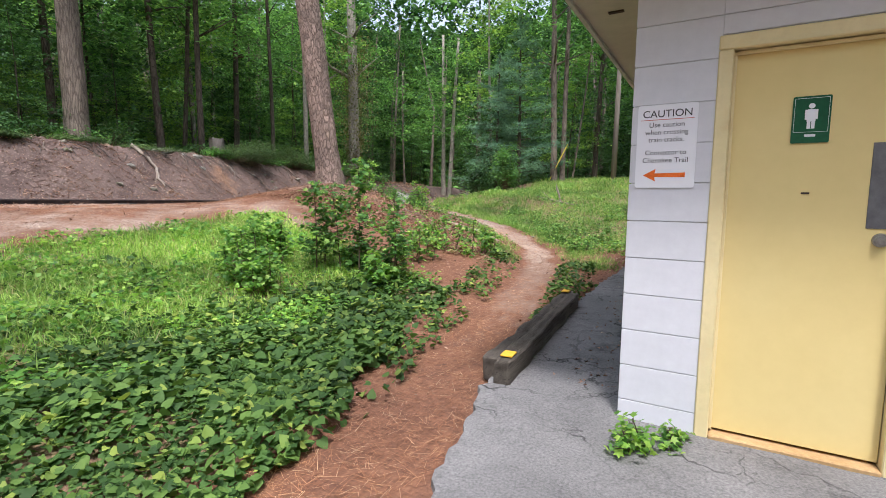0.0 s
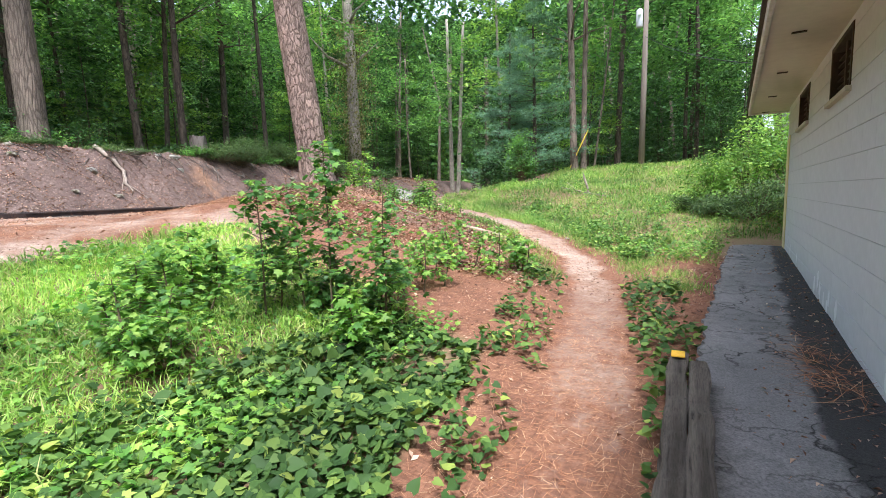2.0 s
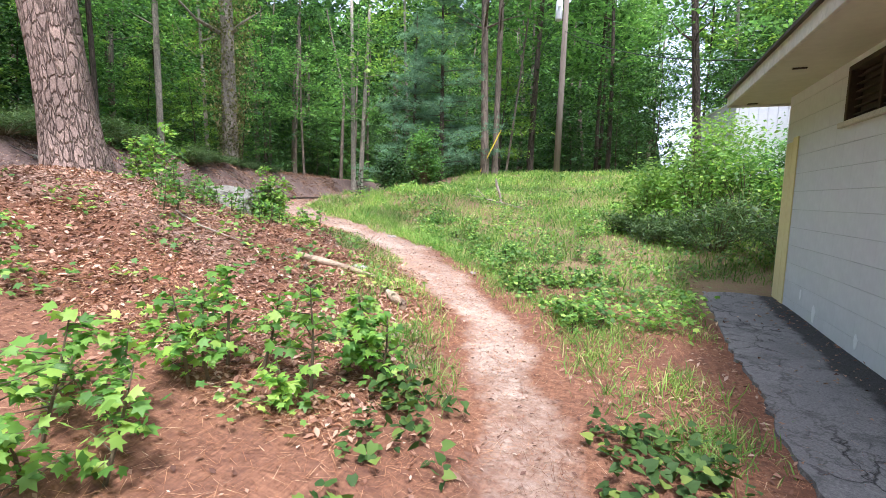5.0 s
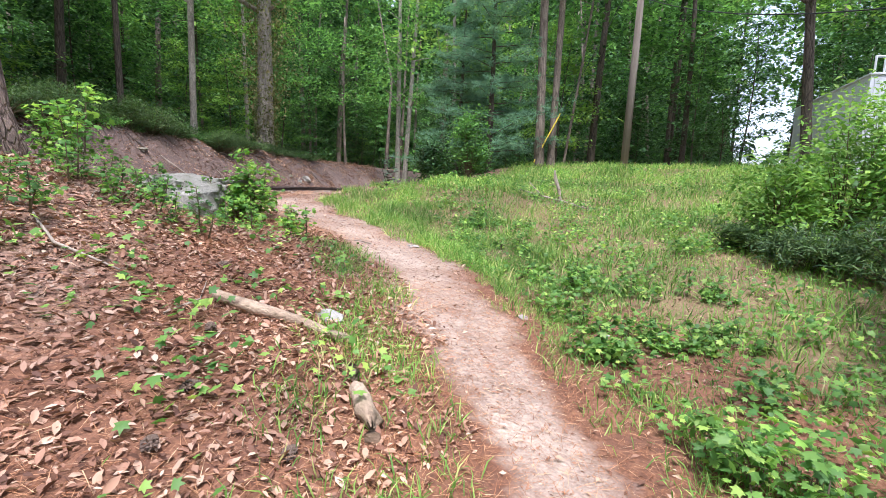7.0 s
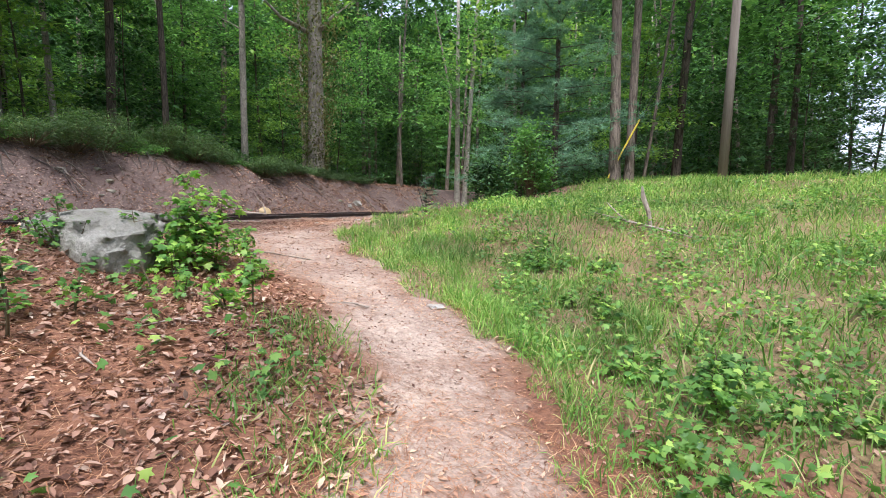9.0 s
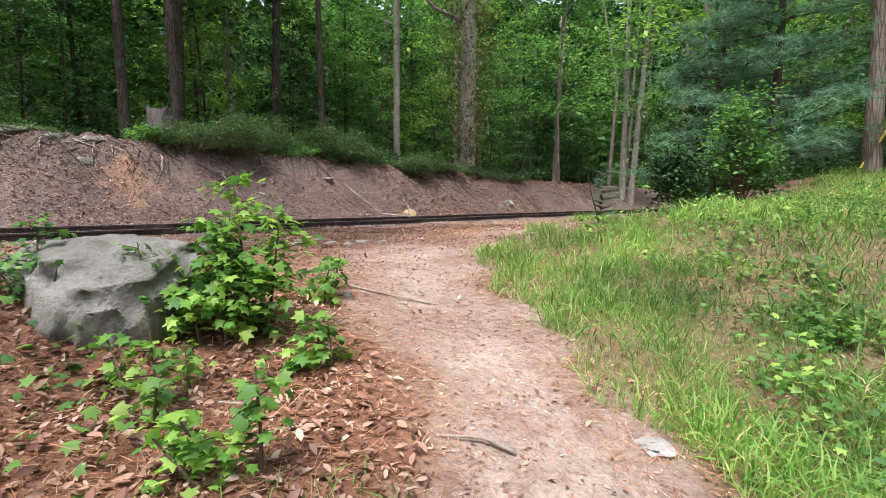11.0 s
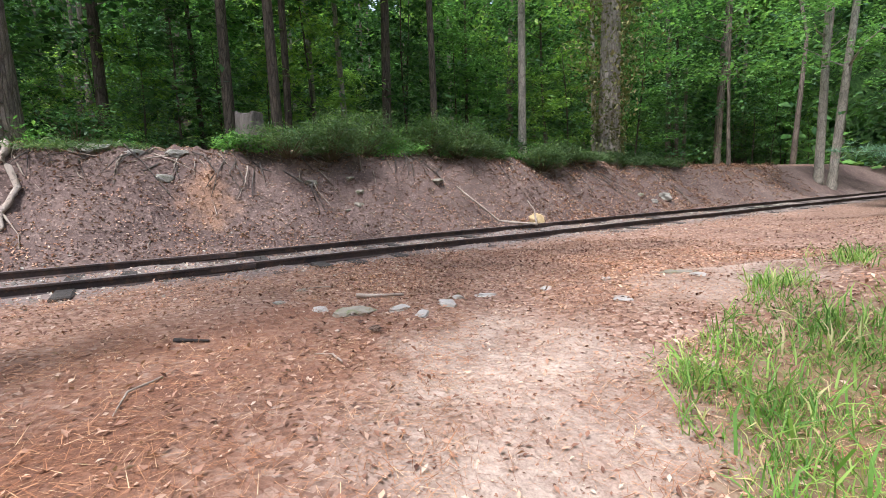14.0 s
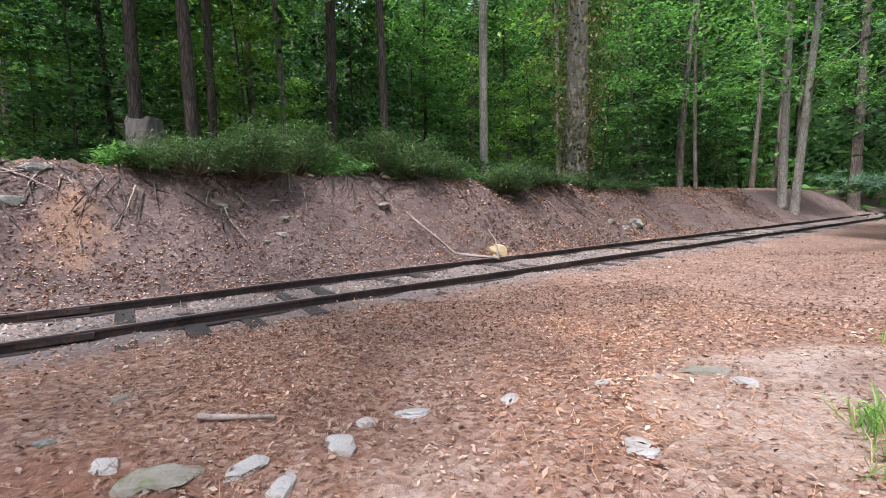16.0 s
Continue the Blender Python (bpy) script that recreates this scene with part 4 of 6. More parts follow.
# ---- railway ----
def rail_line(offset, y0, y1, step):
    out = []
    for y in np.arange(y0, y1, step):
        x = float(rail_x(y))
        dx = float(rail_x(y + 0.1) - rail_x(y - 0.1)) / 0.2
        nrm = math.hypot(1, dx)
        out.append((x + offset / nrm, float(y) - offset * dx / nrm))
    return out


def build_railway():
    profile = [(-0.065, 0), (0.065, 0), (0.06, 0.014), (0.012, 0.03), (0.012, 0.115), (0.035, 0.122), (0.035, 0.15), (0.025, 0.157), (-0.025, 0.157), (-0.035, 0.15), (-0.035, 0.122), (-0.012, 0.115), (-0.012, 0.03), (-0.06, 0.014)]
    for off in (0.0, -1.47):
        line = rail_line(off, -30, 75, 0.75)
        V, F, n = [], [], len(profile)
        for x, y in line:
            z = 1.115 + 0.006 * math.sin(y * 0.9 + off)
            V += [(x + px * 0.9, y, z + pz * 0.85) for px, pz in profile]
        for i in range(len(line) - 1):
            for k in range(n):
                j = (k + 1) % n
                F.append((i * n + k, i * n + j, (i + 1) * n + j, (i + 1) * n + k))
        me = mesh_of("rail", V, F, M["rail_side"])
        me.materials.append(M["rail_top"])
        for pl in me.polygons:
            if pl.index % n == 7:
                pl.material_index = 1
        ob = thing("rail", "dark rusted steel rail on buried wooden ties", "rail", None, me, group="railway rails")
        for y in (13.2, 20.6, 5.4):
            x, yy = rail_line(off, y, y + 0.1, 0.2)[0]
            pl = part("joint_bar", boxed(-0.03, 0.03, -0.3, 0.3, 0.035, 0.11, 0.006), M["rail_side"], ob, "bolted joint bar")
            pl.matrix_basis = pose(x, yy, 1.115, 0, 0, 11)
    rng = np.random.RandomState(3)
    tie = bm_mesh("tie", boxed(-1.25, 1.25, -0.11, 0.11, -0.15, 0.0, 0.02), M["tie_wood"])
    for y in np.arange(2, 40, 0.62):
        x, yy = rail_line(-0.735 + 0.1 * (rng.rand() - 0.5), y, y + 0.1, 0.2)[0]
        thing("railway_tie", "dark weathered wooden railway tie almost buried in ballast", "railway tie", pose(x, yy + 0.06 * rng.randn(), 1.117 + 0.012 * rng.randn(), 0, 0.6 * rng.randn(), 11 + 2 * rng.randn()), tie, group="railway ties")
    n = 8000
    y = rng.uniform(4, 34, n)
    o = rng.normal(-0.735, 0.75, n)
    x = rail_x(y) + o
    V, F = scatter(*CHIP, np.stack([x, y, height(x, y) - 0.004], -1), rng.uniform(0.025, 0.075, n), rng.uniform(0, 6.28, n), rng.normal(0, 0.3, n), rng.normal(0, 0.3, n))
    thing("ballast", "grey and pinkish crushed stone ballast between the rails", "gravel", None, mesh_of("ballast", V, F, M["ballast"]), kind="stuff")


build_railway()


# ---- trees ----
def trunk_mesh(high, r0, r1, seed, material, sides=14, flare=1.4, bend=0.42, limbs=0, limb_from=0.5):
    rng = np.random.RandomState(seed)
    n = 16
    pts, rad = [], []
    ph = rng.rand(2) * 6
    for k in range(n + 1):
        u = k / n
        v = u ** 1.6
        pts.append((bend * (math.sin(ph[0] + 2.2 * v) - math.sin(ph[0])), bend * (math.sin(ph[1] + 2.6 * v) - math.sin(ph[1])), high * v - 0.25 * (k == 0)))
        rad.append((r0 + (r1 - r0) * v) * (1 + (flare - 1) * math.exp(-v * high / 0.35)))
    pieces = [tube(pts, rad, sides, 0.10, seed)]
    for k in range(limbs):
        u = rng.uniform(limb_from, 0.97)
        i = min(int((u ** (1 / 1.6)) * n), n - 1)
        base = Vector(pts[i])
        a, ln = rng.uniform(0, 6.28), high * rng.uniform(0.1, 0.24) * (1.2 - u)
        up = rng.uniform(0.2, 0.8)
        q = [base, base + Vector((math.cos(a) * ln * 0.5, math.sin(a) * ln * 0.5, ln * 0.5 * up)), base + Vector((math.cos(a + 0.3) * ln, math.sin(a + 0.3) * ln, ln * up * 1.1))]
        rr = rad[i] * 0.4
        pieces.append(tube(q, [rr, rr * 0.6, rr * 0.15], 6, 0.1, seed + k))
    V, F = merged(pieces)
    return mesh_of("trunk", V, F, material, True)


def sprays(rng, z0, z1, r_low, r_top, count, leaves, size, flat=0.1, reach=0.8):
    """Flat sprays of leaves on side branches round a stem."""
    P = []
    for k in range(count):
        u = (k + rng.rand()) / count
        z = z0 + (z1 - z0) * u
        R = (r_low + (r_top - r_low) * u) * (0.35 + 0.65 * math.sqrt(rng.rand()))
        a = rng.uniform(0, 6.28)
        c = np.array([math.cos(a) * R, math.sin(a) * R, z - 0.12 * R])
        w = reach * rng.uniform(0.6, 1.3)
        q = rng.normal(0, 1, (leaves, 3)) * [w * 0.55, w * 0.55, flat * w]
        q[:, 2] -= 0.12 * (q[:, 0] ** 2 + q[:, 1] ** 2)
        P.append(c + q)
    P = np.concatenate(P)
    n = len(P)
    return scatter(*OVAL, P, size * rng.uniform(0.6, 1.3, n), rng.uniform(0, 6.28, n), rng.normal(-0.2, 0.3, n), rng.normal(0, 0.3, n))


def scaled(x, y, z, rz, s, sz=None):
    return pose(x, y, z, 0, 0, rz) @ Matrix.Diagonal((s, s, sz or s, 1))


def understory(kind, material, seed, high, low, radius, count, leaves, size, bark="dark_bark"):
    rng = np.random.RandomState(seed)
    ob = thing(kind, "leafy understory tree with thin stem and layered green foliage", "tree", None, group="woodland understory")
    part("trunk", trunk_mesh(high, 0.055, 0.015, seed, M[bark], 7, 1.3, 0.2, 14, 0.15), None, ob)
    V, F = sprays(rng, low, high + 0.4, radius, radius * 0.35, count, leaves, size)
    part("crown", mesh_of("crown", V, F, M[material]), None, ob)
    return ob


def canopy(seed, high, r0, low, radius, bark, material, count=36, leaves=100, size=0.3):
    rng = np.random.RandomState(seed)
    ob = thing("forest_tree", "tall woodland tree with straight trunk and high green crown", "tree", None, group="tall woodland trees")
    part("trunk", trunk_mesh(high, r0, r0 * 0.35, seed, M[bark], 12, 1.35, 0.35, 12, 0.45), None, ob)
    V, F = sprays(rng, low, high, radius, radius * 0.6, count, leaves, size, 0.2, 1.3)
    part("crown", mesh_of("crown", V, F, M[material]), None, ob)
    return ob


def place(proto_list, spots, rng, choose=None):
    """First use of each proto is the proto itself; the rest are copies."""
    used = set()
    for k, (x, y, s, sz) in enumerate(spots):
        j = choose(x, y, rng) if choose else rng.randint(len(proto_list))
        m = scaled(x, y, ground_z(x, y) - 0.05, rng.uniform(0, 360), s, sz)
        if j in used:
            copy_thing(proto_list[j], m)
        else:
            used.add(j)
            proto_list[j].matrix_basis = m
    for j, ob in enumerate(proto_list):
        if j not in used:
            ob.matrix_basis = scaled(-40 - j, 10 + 5 * j, 4.5, 0, 1)


def copy_at(ob, m):
    c = copy_thing(ob, Matrix.Identity(4))
    c.matrix_basis = m
    return c


def in_gap(x, y):
    """The open view to the sky beyond the building."""
    a = math.degrees(math.atan2(x + 2.6, y - 6))
    return 1.5 < a < 7.5 and y > 17


rng0 = np.random.RandomState(11)
# trunks that stand out, each at its place
NAMED = [  # x, y, radius, height, bark, lean towards x, label
    (-21.3, 8.4, 0.42, 17, "grey_bark", 0.0, "large grey-barked hardwood on the crest of the bank"),
    (-22.6, 14.2, 0.15, 15, "dark_bark", 2.0, "dark slender hardwood trunk behind the bank"),
    (-23.8, 12.9, 0.17, 15, "dark_bark", -4.0, "dark slender hardwood trunk behind the bank"),
    (-24.9, 14.6, 0.12, 14, "dark_bark", 9.0, "dark leaning hardwood trunk behind the bank"),
    (-25.7, 9.25, 0.17, 15, "dark_bark", -2.0, "dark slender hardwood trunk behind the bank"),
    (-23.4, 19.2, 0.12, 16, "dark_bark", 0.0, "thin dark straight trunk"),
    (-25.2, 18.0, 0.17, 16, "dark_bark", 0.0, "dark straight hardwood trunk behind the bank"),
    (-25.6, 23.8, 0.17, 17, "pale_bark", 0.0, "pale straight trunk behind the bank"),
    (-23.6, 26.5, 0.42, 18, "pale_bark", 0.0, "thick grey trunk covered in dull vines"),
    (-25.5, 35.4, 0.09, 10, "grey_bark", 0.0, "thin grey sapling trunk"),
    (-25.3, 41.9, 0.22, 16, "pale_bark", 0.0, "pale slender twin trunk beside the track"),
    (-24.9, 42.3, 0.22, 16, "pale_bark", 4.5, "grey slender twin trunk beside the track"),
    (-9.05, 27.8, 0.19, 17, "grey_bark", 0.0, "tall grey twin trunk at the edge of the grass"),
    (-8.65, 28.1, 0.15, 17, "grey_bark", 0.6, "tall grey twin trunk at the edge of the grass"),
    (-8.6, 30.0, 0.06, 15, "grey_bark", 7.0, "pale leaning trunk behind the pole"),
    (-27.6, 54.0, 0.36, 16, "grey_bark", 1.0, "grey trunk beside the track"),
    (-28.4, 55.5, 0.3, 16, "dark_bark", 2.0, "dark trunk beside the track"),
    (0.1, 28.5, 0.17, 14, "dark_bark", -3.0, "dark spreading hardwood beyond the bushes"),
    (-30.0, 16.0, 0.14, 16, "pale_bark", 0.0, "pale straight trunk deep in the wood"),
    (-29.0, 5.5, 0.13, 16, "pale_bark", 0.0, "pale straight trunk deep in the wood"),
]
for k, (x, y, r, h, bark, lean, label) in enumerate(NAMED):
    ob = thing("forest_tree", label, "tree", pose(x, y, ground_z(x, y) - 0.1, 0, lean - 1.0, 0), group="tall woodland trees")
    part("trunk", trunk_mesh(h, r, r * 0.55, 100 + k, M[bark], 14, 1.35, 0.12, 9, 0.4), None, ob)
    V, F = sprays(np.random.RandomState(300 + k), h * (0.66 if -9 < x < -4 else 0.42), h, 2.8, 2.2, 26, 70, 0.26, 0.18, 1.2)
    part("crown", mesh_of("crown", V, F, M["leaf_wood"]), None, ob)

# the big pine beside the trail
pine = thing("pine_tree", "large pine with thick plated reddish bark beside the trail", "pine tree", pose(-10.1, 10.38, ground_z(-10.1, 10.38) - 0.1, 2.5, -7.0, 0))
part("trunk", trunk_mesh(18, 0.36, 0.26, 5, M["pine_bark"], 40, 1.5, 0.05, 0), None, pine)
rngp = np.random.RandomState(8)
pieces, tufts = [], []
for k in range(16):
    z, a, ln = 10.5 + 7 * rngp.rand(), rngp.uniform(0, 6.28), rngp.uniform(1.5, 3.2)
    q = [(0, 0, z), (math.cos(a) * ln * 0.5, math.sin(a) * ln * 0.5, z + 0.1), (math.cos(a) * ln, math.sin(a) * ln, z + 0.5)]
    pieces.append(tube(q, [0.07, 0.05, 0.015], 6, 0.1, k))
    for j in range(160):
        u = rngp.uniform(0.35, 1.1)
        tufts.append((math.cos(a) * ln * u + rngp.normal(0, 0.35), math.sin(a) * ln * u + rngp.normal(0, 0.35), z + 0.4 * u + rngp.normal(0, 0.25)))
V, F = merged(pieces)
part("limb", mesh_of("limb", V, F, M["pine_bark"], True), None, pine)


def needle_tufts(P, rng, per, length, width=2.0):
    P = np.repeat(np.asarray(P), per, 0)
    n = len(P)
    return scatter(*NEEDLE, P, np.stack([np.full(n, length * width), length * rng.uniform(0.7, 1.2, n), np.full(n, length)], -1), rng.uniform(0, 6.28, n), rng.normal(0.25, 0.5, n), rng.uniform(-1, 1, n))


V, F = needle_tufts(tufts, rngp, 9, 0.35, 4.0)
part("crown", mesh_of("crown", V, F, M["needles"]), None, pine)

# vines and dry foliage on the thick trunk
def patchy_ring(a, z):
    return 0.5 + 0.5 * np.sin(3 * a + 1.3 * z) * np.cos(1.9 * z)


rv = np.random.RandomState(21)
n = 4200
z = rv.uniform(0.5, 10, n)
a = rv.uniform(0, 6.28, n)
R = 0.42 + np.abs(rv.normal(0, 0.7, n)) * (0.2 + smooth(1.5, 5, z)) * (0.5 + patchy_ring(a, z))
P = np.stack([-23.6 + R * np.cos(a), 26.5 + R * np.sin(a), z + ground_z(-23.6, 26.5)], -1)
V, F = scatter(*OVAL, P, rv.uniform(0.1, 0.22, n), rv.uniform(0, 6.28, n), rv.normal(-0.6, 0.5, n), rv.normal(0, 0.5, n))
thing("climbing_vine", "dull olive vine leaves climbing a thick trunk", "vine", None, mesh_of("climbing_vine", V, F, M["cedar"]), kind="stuff")

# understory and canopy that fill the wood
# crowns mix shaded and sunlit leaf colours
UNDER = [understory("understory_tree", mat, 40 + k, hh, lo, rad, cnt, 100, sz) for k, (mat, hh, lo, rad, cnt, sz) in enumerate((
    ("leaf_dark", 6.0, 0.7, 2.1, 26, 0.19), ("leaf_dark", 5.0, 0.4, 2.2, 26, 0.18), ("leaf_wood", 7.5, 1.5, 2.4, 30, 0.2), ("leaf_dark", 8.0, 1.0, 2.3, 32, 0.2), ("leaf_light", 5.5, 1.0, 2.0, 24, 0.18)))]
HIGH = [canopy(60 + k, hh, r0, lo, 3.2, bark, mat) for k, (hh, r0, lo, bark, mat) in enumerate(((17, 0.16, 6.0, "dark_bark", "leaf_wood"), (18, 0.2, 7.0, "grey_bark", "leaf_dark"), (16, 0.12, 5.0, "dark_bark", "leaf_wood"), (19, 0.15, 8.0, "pale_bark", "leaf_light")))]
spots, tall = [], []
tries = 0
while len(spots) < 165 and tries < 6000:
    tries += 1
    x, y = rng0.uniform(-48, 16), rng0.uniform(-14, 62)
    s = x - float(rail_x(y))
    north = y > 30.5 + 0.12 * abs(x + 6) and s > 3.5
    west = s < -7.6 - 0.05 * max(y - 24, 0)
    east = x > 4.5 and y > 20
    if not (north or west or east) or in_gap(x, y) or (1 < x < 8 and 24 < y < 33):
        continue
    if any((x - p) ** 2 + (y - q) ** 2 < 2.4 for p, q, _, _ in spots):
        continue
    sc = rng0.uniform(0.7, 1.15)
    spots.append((x, y, sc, sc * rng0.uniform(0.9, 1.15)))
spots += [(4.3, 22.0, 0.85, 0.9), (5.6, 23.8, 1.0, 1.0), (-1.6, 33.0, 0.75, 0.8)]


def lit_leaf_kind(x, y, rng):
    """Leaf tone by place: painted sunlit where the wood opens behind the bank, painted shaded in the hollow beside the
    track.
    """
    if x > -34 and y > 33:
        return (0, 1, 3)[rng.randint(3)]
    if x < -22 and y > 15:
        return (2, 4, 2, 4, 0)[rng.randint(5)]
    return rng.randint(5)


place(UNDER, spots, rng0, lit_leaf_kind)
tries = 0
while len(tall) < 72 and tries < 6000:
    tries += 1
    x, y = rng0.uniform(-52, 22), rng0.uniform(-20, 66)
    s = x - float(rail_x(y))
    north = y > 33 and s > 4
    west = s < -9.5
    east = x > 6 and y > 18
    if not (north or west or east) or in_gap(x, y) or (1 < x < 8 and 24 < y < 33):
        continue
    if any((x - p) ** 2 + (y - q) ** 2 < 7 for p, q, _, _ in tall):
        continue
    sc = rng0.uniform(0.8, 1.15)
    tall.append((x, y, sc, sc))
tall += [(-1.2, 46, 1.0, 1.1), (1.6, 44, 1.0, 1.1), (-4.0, 37, 0.9, 0.95)]
place(HIGH, tall, rng0)


def white_pine(x, y, high, radius, seed, label):
    rng = np.random.RandomState(seed)
    ob = thing("white_pine", label, "pine tree", pose(x, y, ground_z(x, y) - 0.05))
    part("trunk", trunk_mesh(high, 0.014 * high, 0.003 * high, seed, M["dark_bark"], 8, 1.2, 0.1), None, ob)
    pieces, P = [], []
    z0, whorls = min(0.5, 0.15 * high), max(14, int(high * 7))
    for k in range(whorls):
        u = (k + rng.rand()) / whorls
        z = z0 + (high - z0) * u
        R = radius * (1 - u) ** 0.7 * rng.uniform(0.6, 1.0) + 0.15
        a = rng.uniform(0, 6.28)
        e = (math.cos(a) * R, math.sin(a) * R, z + 0.12 * R)
        pieces.append(tube([(0, 0, z), e], [0.025, 0.006], 4))
        for j in range(int(20 * R) + 4):
            w = rng.uniform(0.25, 1.05)
            P.append((e[0] * w + rng.normal(0, 0.13 * R), e[1] * w + rng.normal(0, 0.13 * R), z + 0.12 * R * w + rng.normal(0, 0.07)))
    V, F = merged(pieces)
    part("limb", mesh_of("limb", V, F, M["dark_bark"]), None, ob)
    V, F = needle_tufts(P, rng, 22 if high > 2 else 7, 0.22 if high > 2 else 0.1, 5.5 if high > 2 else 3.0)
    part("crown", mesh_of("crown", V, F, M["needles"]), None, ob)


white_pine(-11.0, 27.0, 10.0, 3.1, 31, "soft blue-green white pine at the edge of the wood")
white_pine(-13.4, 29.0, 9.0, 2.8, 32, "soft blue-green white pine at the edge of the wood")
white_pine(-9.78, 17.8, 0.8, 0.2, 33, "small pine seedling in the grass beside the track")


# thickets that fill the depth of the wood
def thicket():
    rng = np.random.RandomState(78)
    X, Y = [], []
    while len(X) < 2100:
        x, y = rng.uniform(-46, 12), rng.uniform(-12, 58)
        s = x - float(rail_x(y))
        if (s < -9.0 or (y > 33 and s > 4)) and not in_gap(x, y):
            X.append(x)
            Y.append(y)
    per = 44
    x, y = np.repeat(X, per), np.repeat(Y, per)
    n = len(x)
    lift = np.repeat(0.3 + 10 * rng.rand(len(X)) ** 1.2, per)
    z = height(x, y) + lift
    P = np.stack([x + rng.normal(0, 0.75, n), y + rng.normal(0, 0.75, n), z + rng.normal(0, 0.14, n)], -1)
    V, F = scatter(*OVAL, P, rng.uniform(0.2, 0.4, n), rng.uniform(0, 6.28, n), rng.normal(-0.2, 0.3, n), rng.normal(0, 0.3, n))
    # depth of the wood painted in the shaded leaf tone
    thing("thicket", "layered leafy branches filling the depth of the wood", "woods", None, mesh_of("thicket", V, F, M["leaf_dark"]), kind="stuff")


thicket()


# far woods close the view
def distant_treeline():
    """A ring of distant woodland, with an uneven top, open towards the bright sky beyond the building."""
    rng = np.random.RandomState(5)
    N, V, F = 420, [], []
    top = 36 + np.cumsum(rng.normal(0, 1.1, N))
    top = 36 + (top - np.linspace(top[0], top[-1], N)) * 0.5 + rng.normal(0, 1.0, N)
    for k in range(N):
        a = 2 * math.pi * k / N
        r = 88 + 5 * math.sin(9 * a) + 3 * math.sin(23 * a)
        x, y = -5 + r * math.sin(a), 12 + r * math.cos(a)
        g = math.degrees(math.atan2(x + 2.6, y - 6))
        V += [(x, y, -4), (x, y, 8.0 + 2.0 * math.sin(40 * a) if 2.2 < g < 6.8 else 0.4 * top[k] if 0 < g < 30 else top[k])]
    for k in range(N):
        j = (k + 1) % N
        F.append((2 * k, 2 * j, 2 * j + 1, 2 * k + 1))
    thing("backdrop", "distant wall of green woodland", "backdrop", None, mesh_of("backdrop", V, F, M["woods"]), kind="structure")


distant_treeline()


def far_woods():
    rng = np.random.RandomState(77)
    m, per = 3900, 50
    a = np.repeat(rng.uniform(-180, 180, m), per)
    R = np.repeat(rng.uniform(50, 76, m), per)
    lift = np.repeat(34 * rng.rand(m), per)
    n = m * per
    x, y = -5 + R * np.sin(np.radians(a)) + rng.normal(0, 1.3, n), 12 + R * np.cos(np.radians(a)) + rng.normal(0, 1.3, n)
    g = np.degrees(np.arctan2(x + 2.6, y - 6))
    front = (a > -130) & (a < 60)
    keep = front | (rng.rand(n) < 0.3)
    lift = lift + rng.normal(0, 0.7, n)
    x, y, g, lift = x[keep], y[keep], g[keep], lift[keep]
    n = len(x)
    z = height(x, y) + np.abs(lift)
    el = np.degrees(np.arctan2(z - 1.5, np.hypot(x + 2.6, y - 6)))
    keep = ~((g > 2.2) & (g < 6.8) & (el > 4.8 + 1.2 * np.sin(2.3 * g)) & (el < 9.8 + 0.8 * np.sin(3.1 * g)))
    keep &= ~((g > 1.5) & (g < 30) & (el > 9) & (rng.rand(len(g)) < 0.55))
    x, y, z = x[keep], y[keep], z[keep]
    n = len(x)
    V, F = scatter(*OVAL, np.stack([x, y, z], -1), rng.uniform(0.55, 1.2, n), rng.uniform(0, 6.28, n), rng.normal(-0.2, 0.5, n), rng.normal(0, 0.5, n))
    # half the far leaves painted in the lit tone, half in the shaded one
    half = len(F) // 2
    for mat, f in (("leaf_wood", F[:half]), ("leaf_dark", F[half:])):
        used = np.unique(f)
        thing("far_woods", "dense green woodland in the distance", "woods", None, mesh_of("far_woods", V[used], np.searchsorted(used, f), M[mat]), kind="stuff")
    V, F, cnt = [], [], 0
    pieces = []
    for k in range(90):
        t = radians(rng.uniform(-125, 55))
        r = rng.uniform(40, 62)
        px, py = -5 + r * math.sin(t), 12 + r * math.cos(t)
        if in_gap(px, py):
            continue
        pz = ground_z(px, py)
        pieces.append(tube([(px, py, pz - 0.3), (px + rng.normal(0, 0.4), py, pz + 9), (px + rng.normal(0, 0.8), py, pz + 18)], [rng.uniform(0.1, 0.25), 0.12, 0.06], 6))
    V, F = merged(pieces)
    thing("far_trunks", "grey trunks deep in the distant wood", "woods", None, mesh_of("far_trunks", V, F, M["grey_bark"]), kind="stuff")


far_woods()


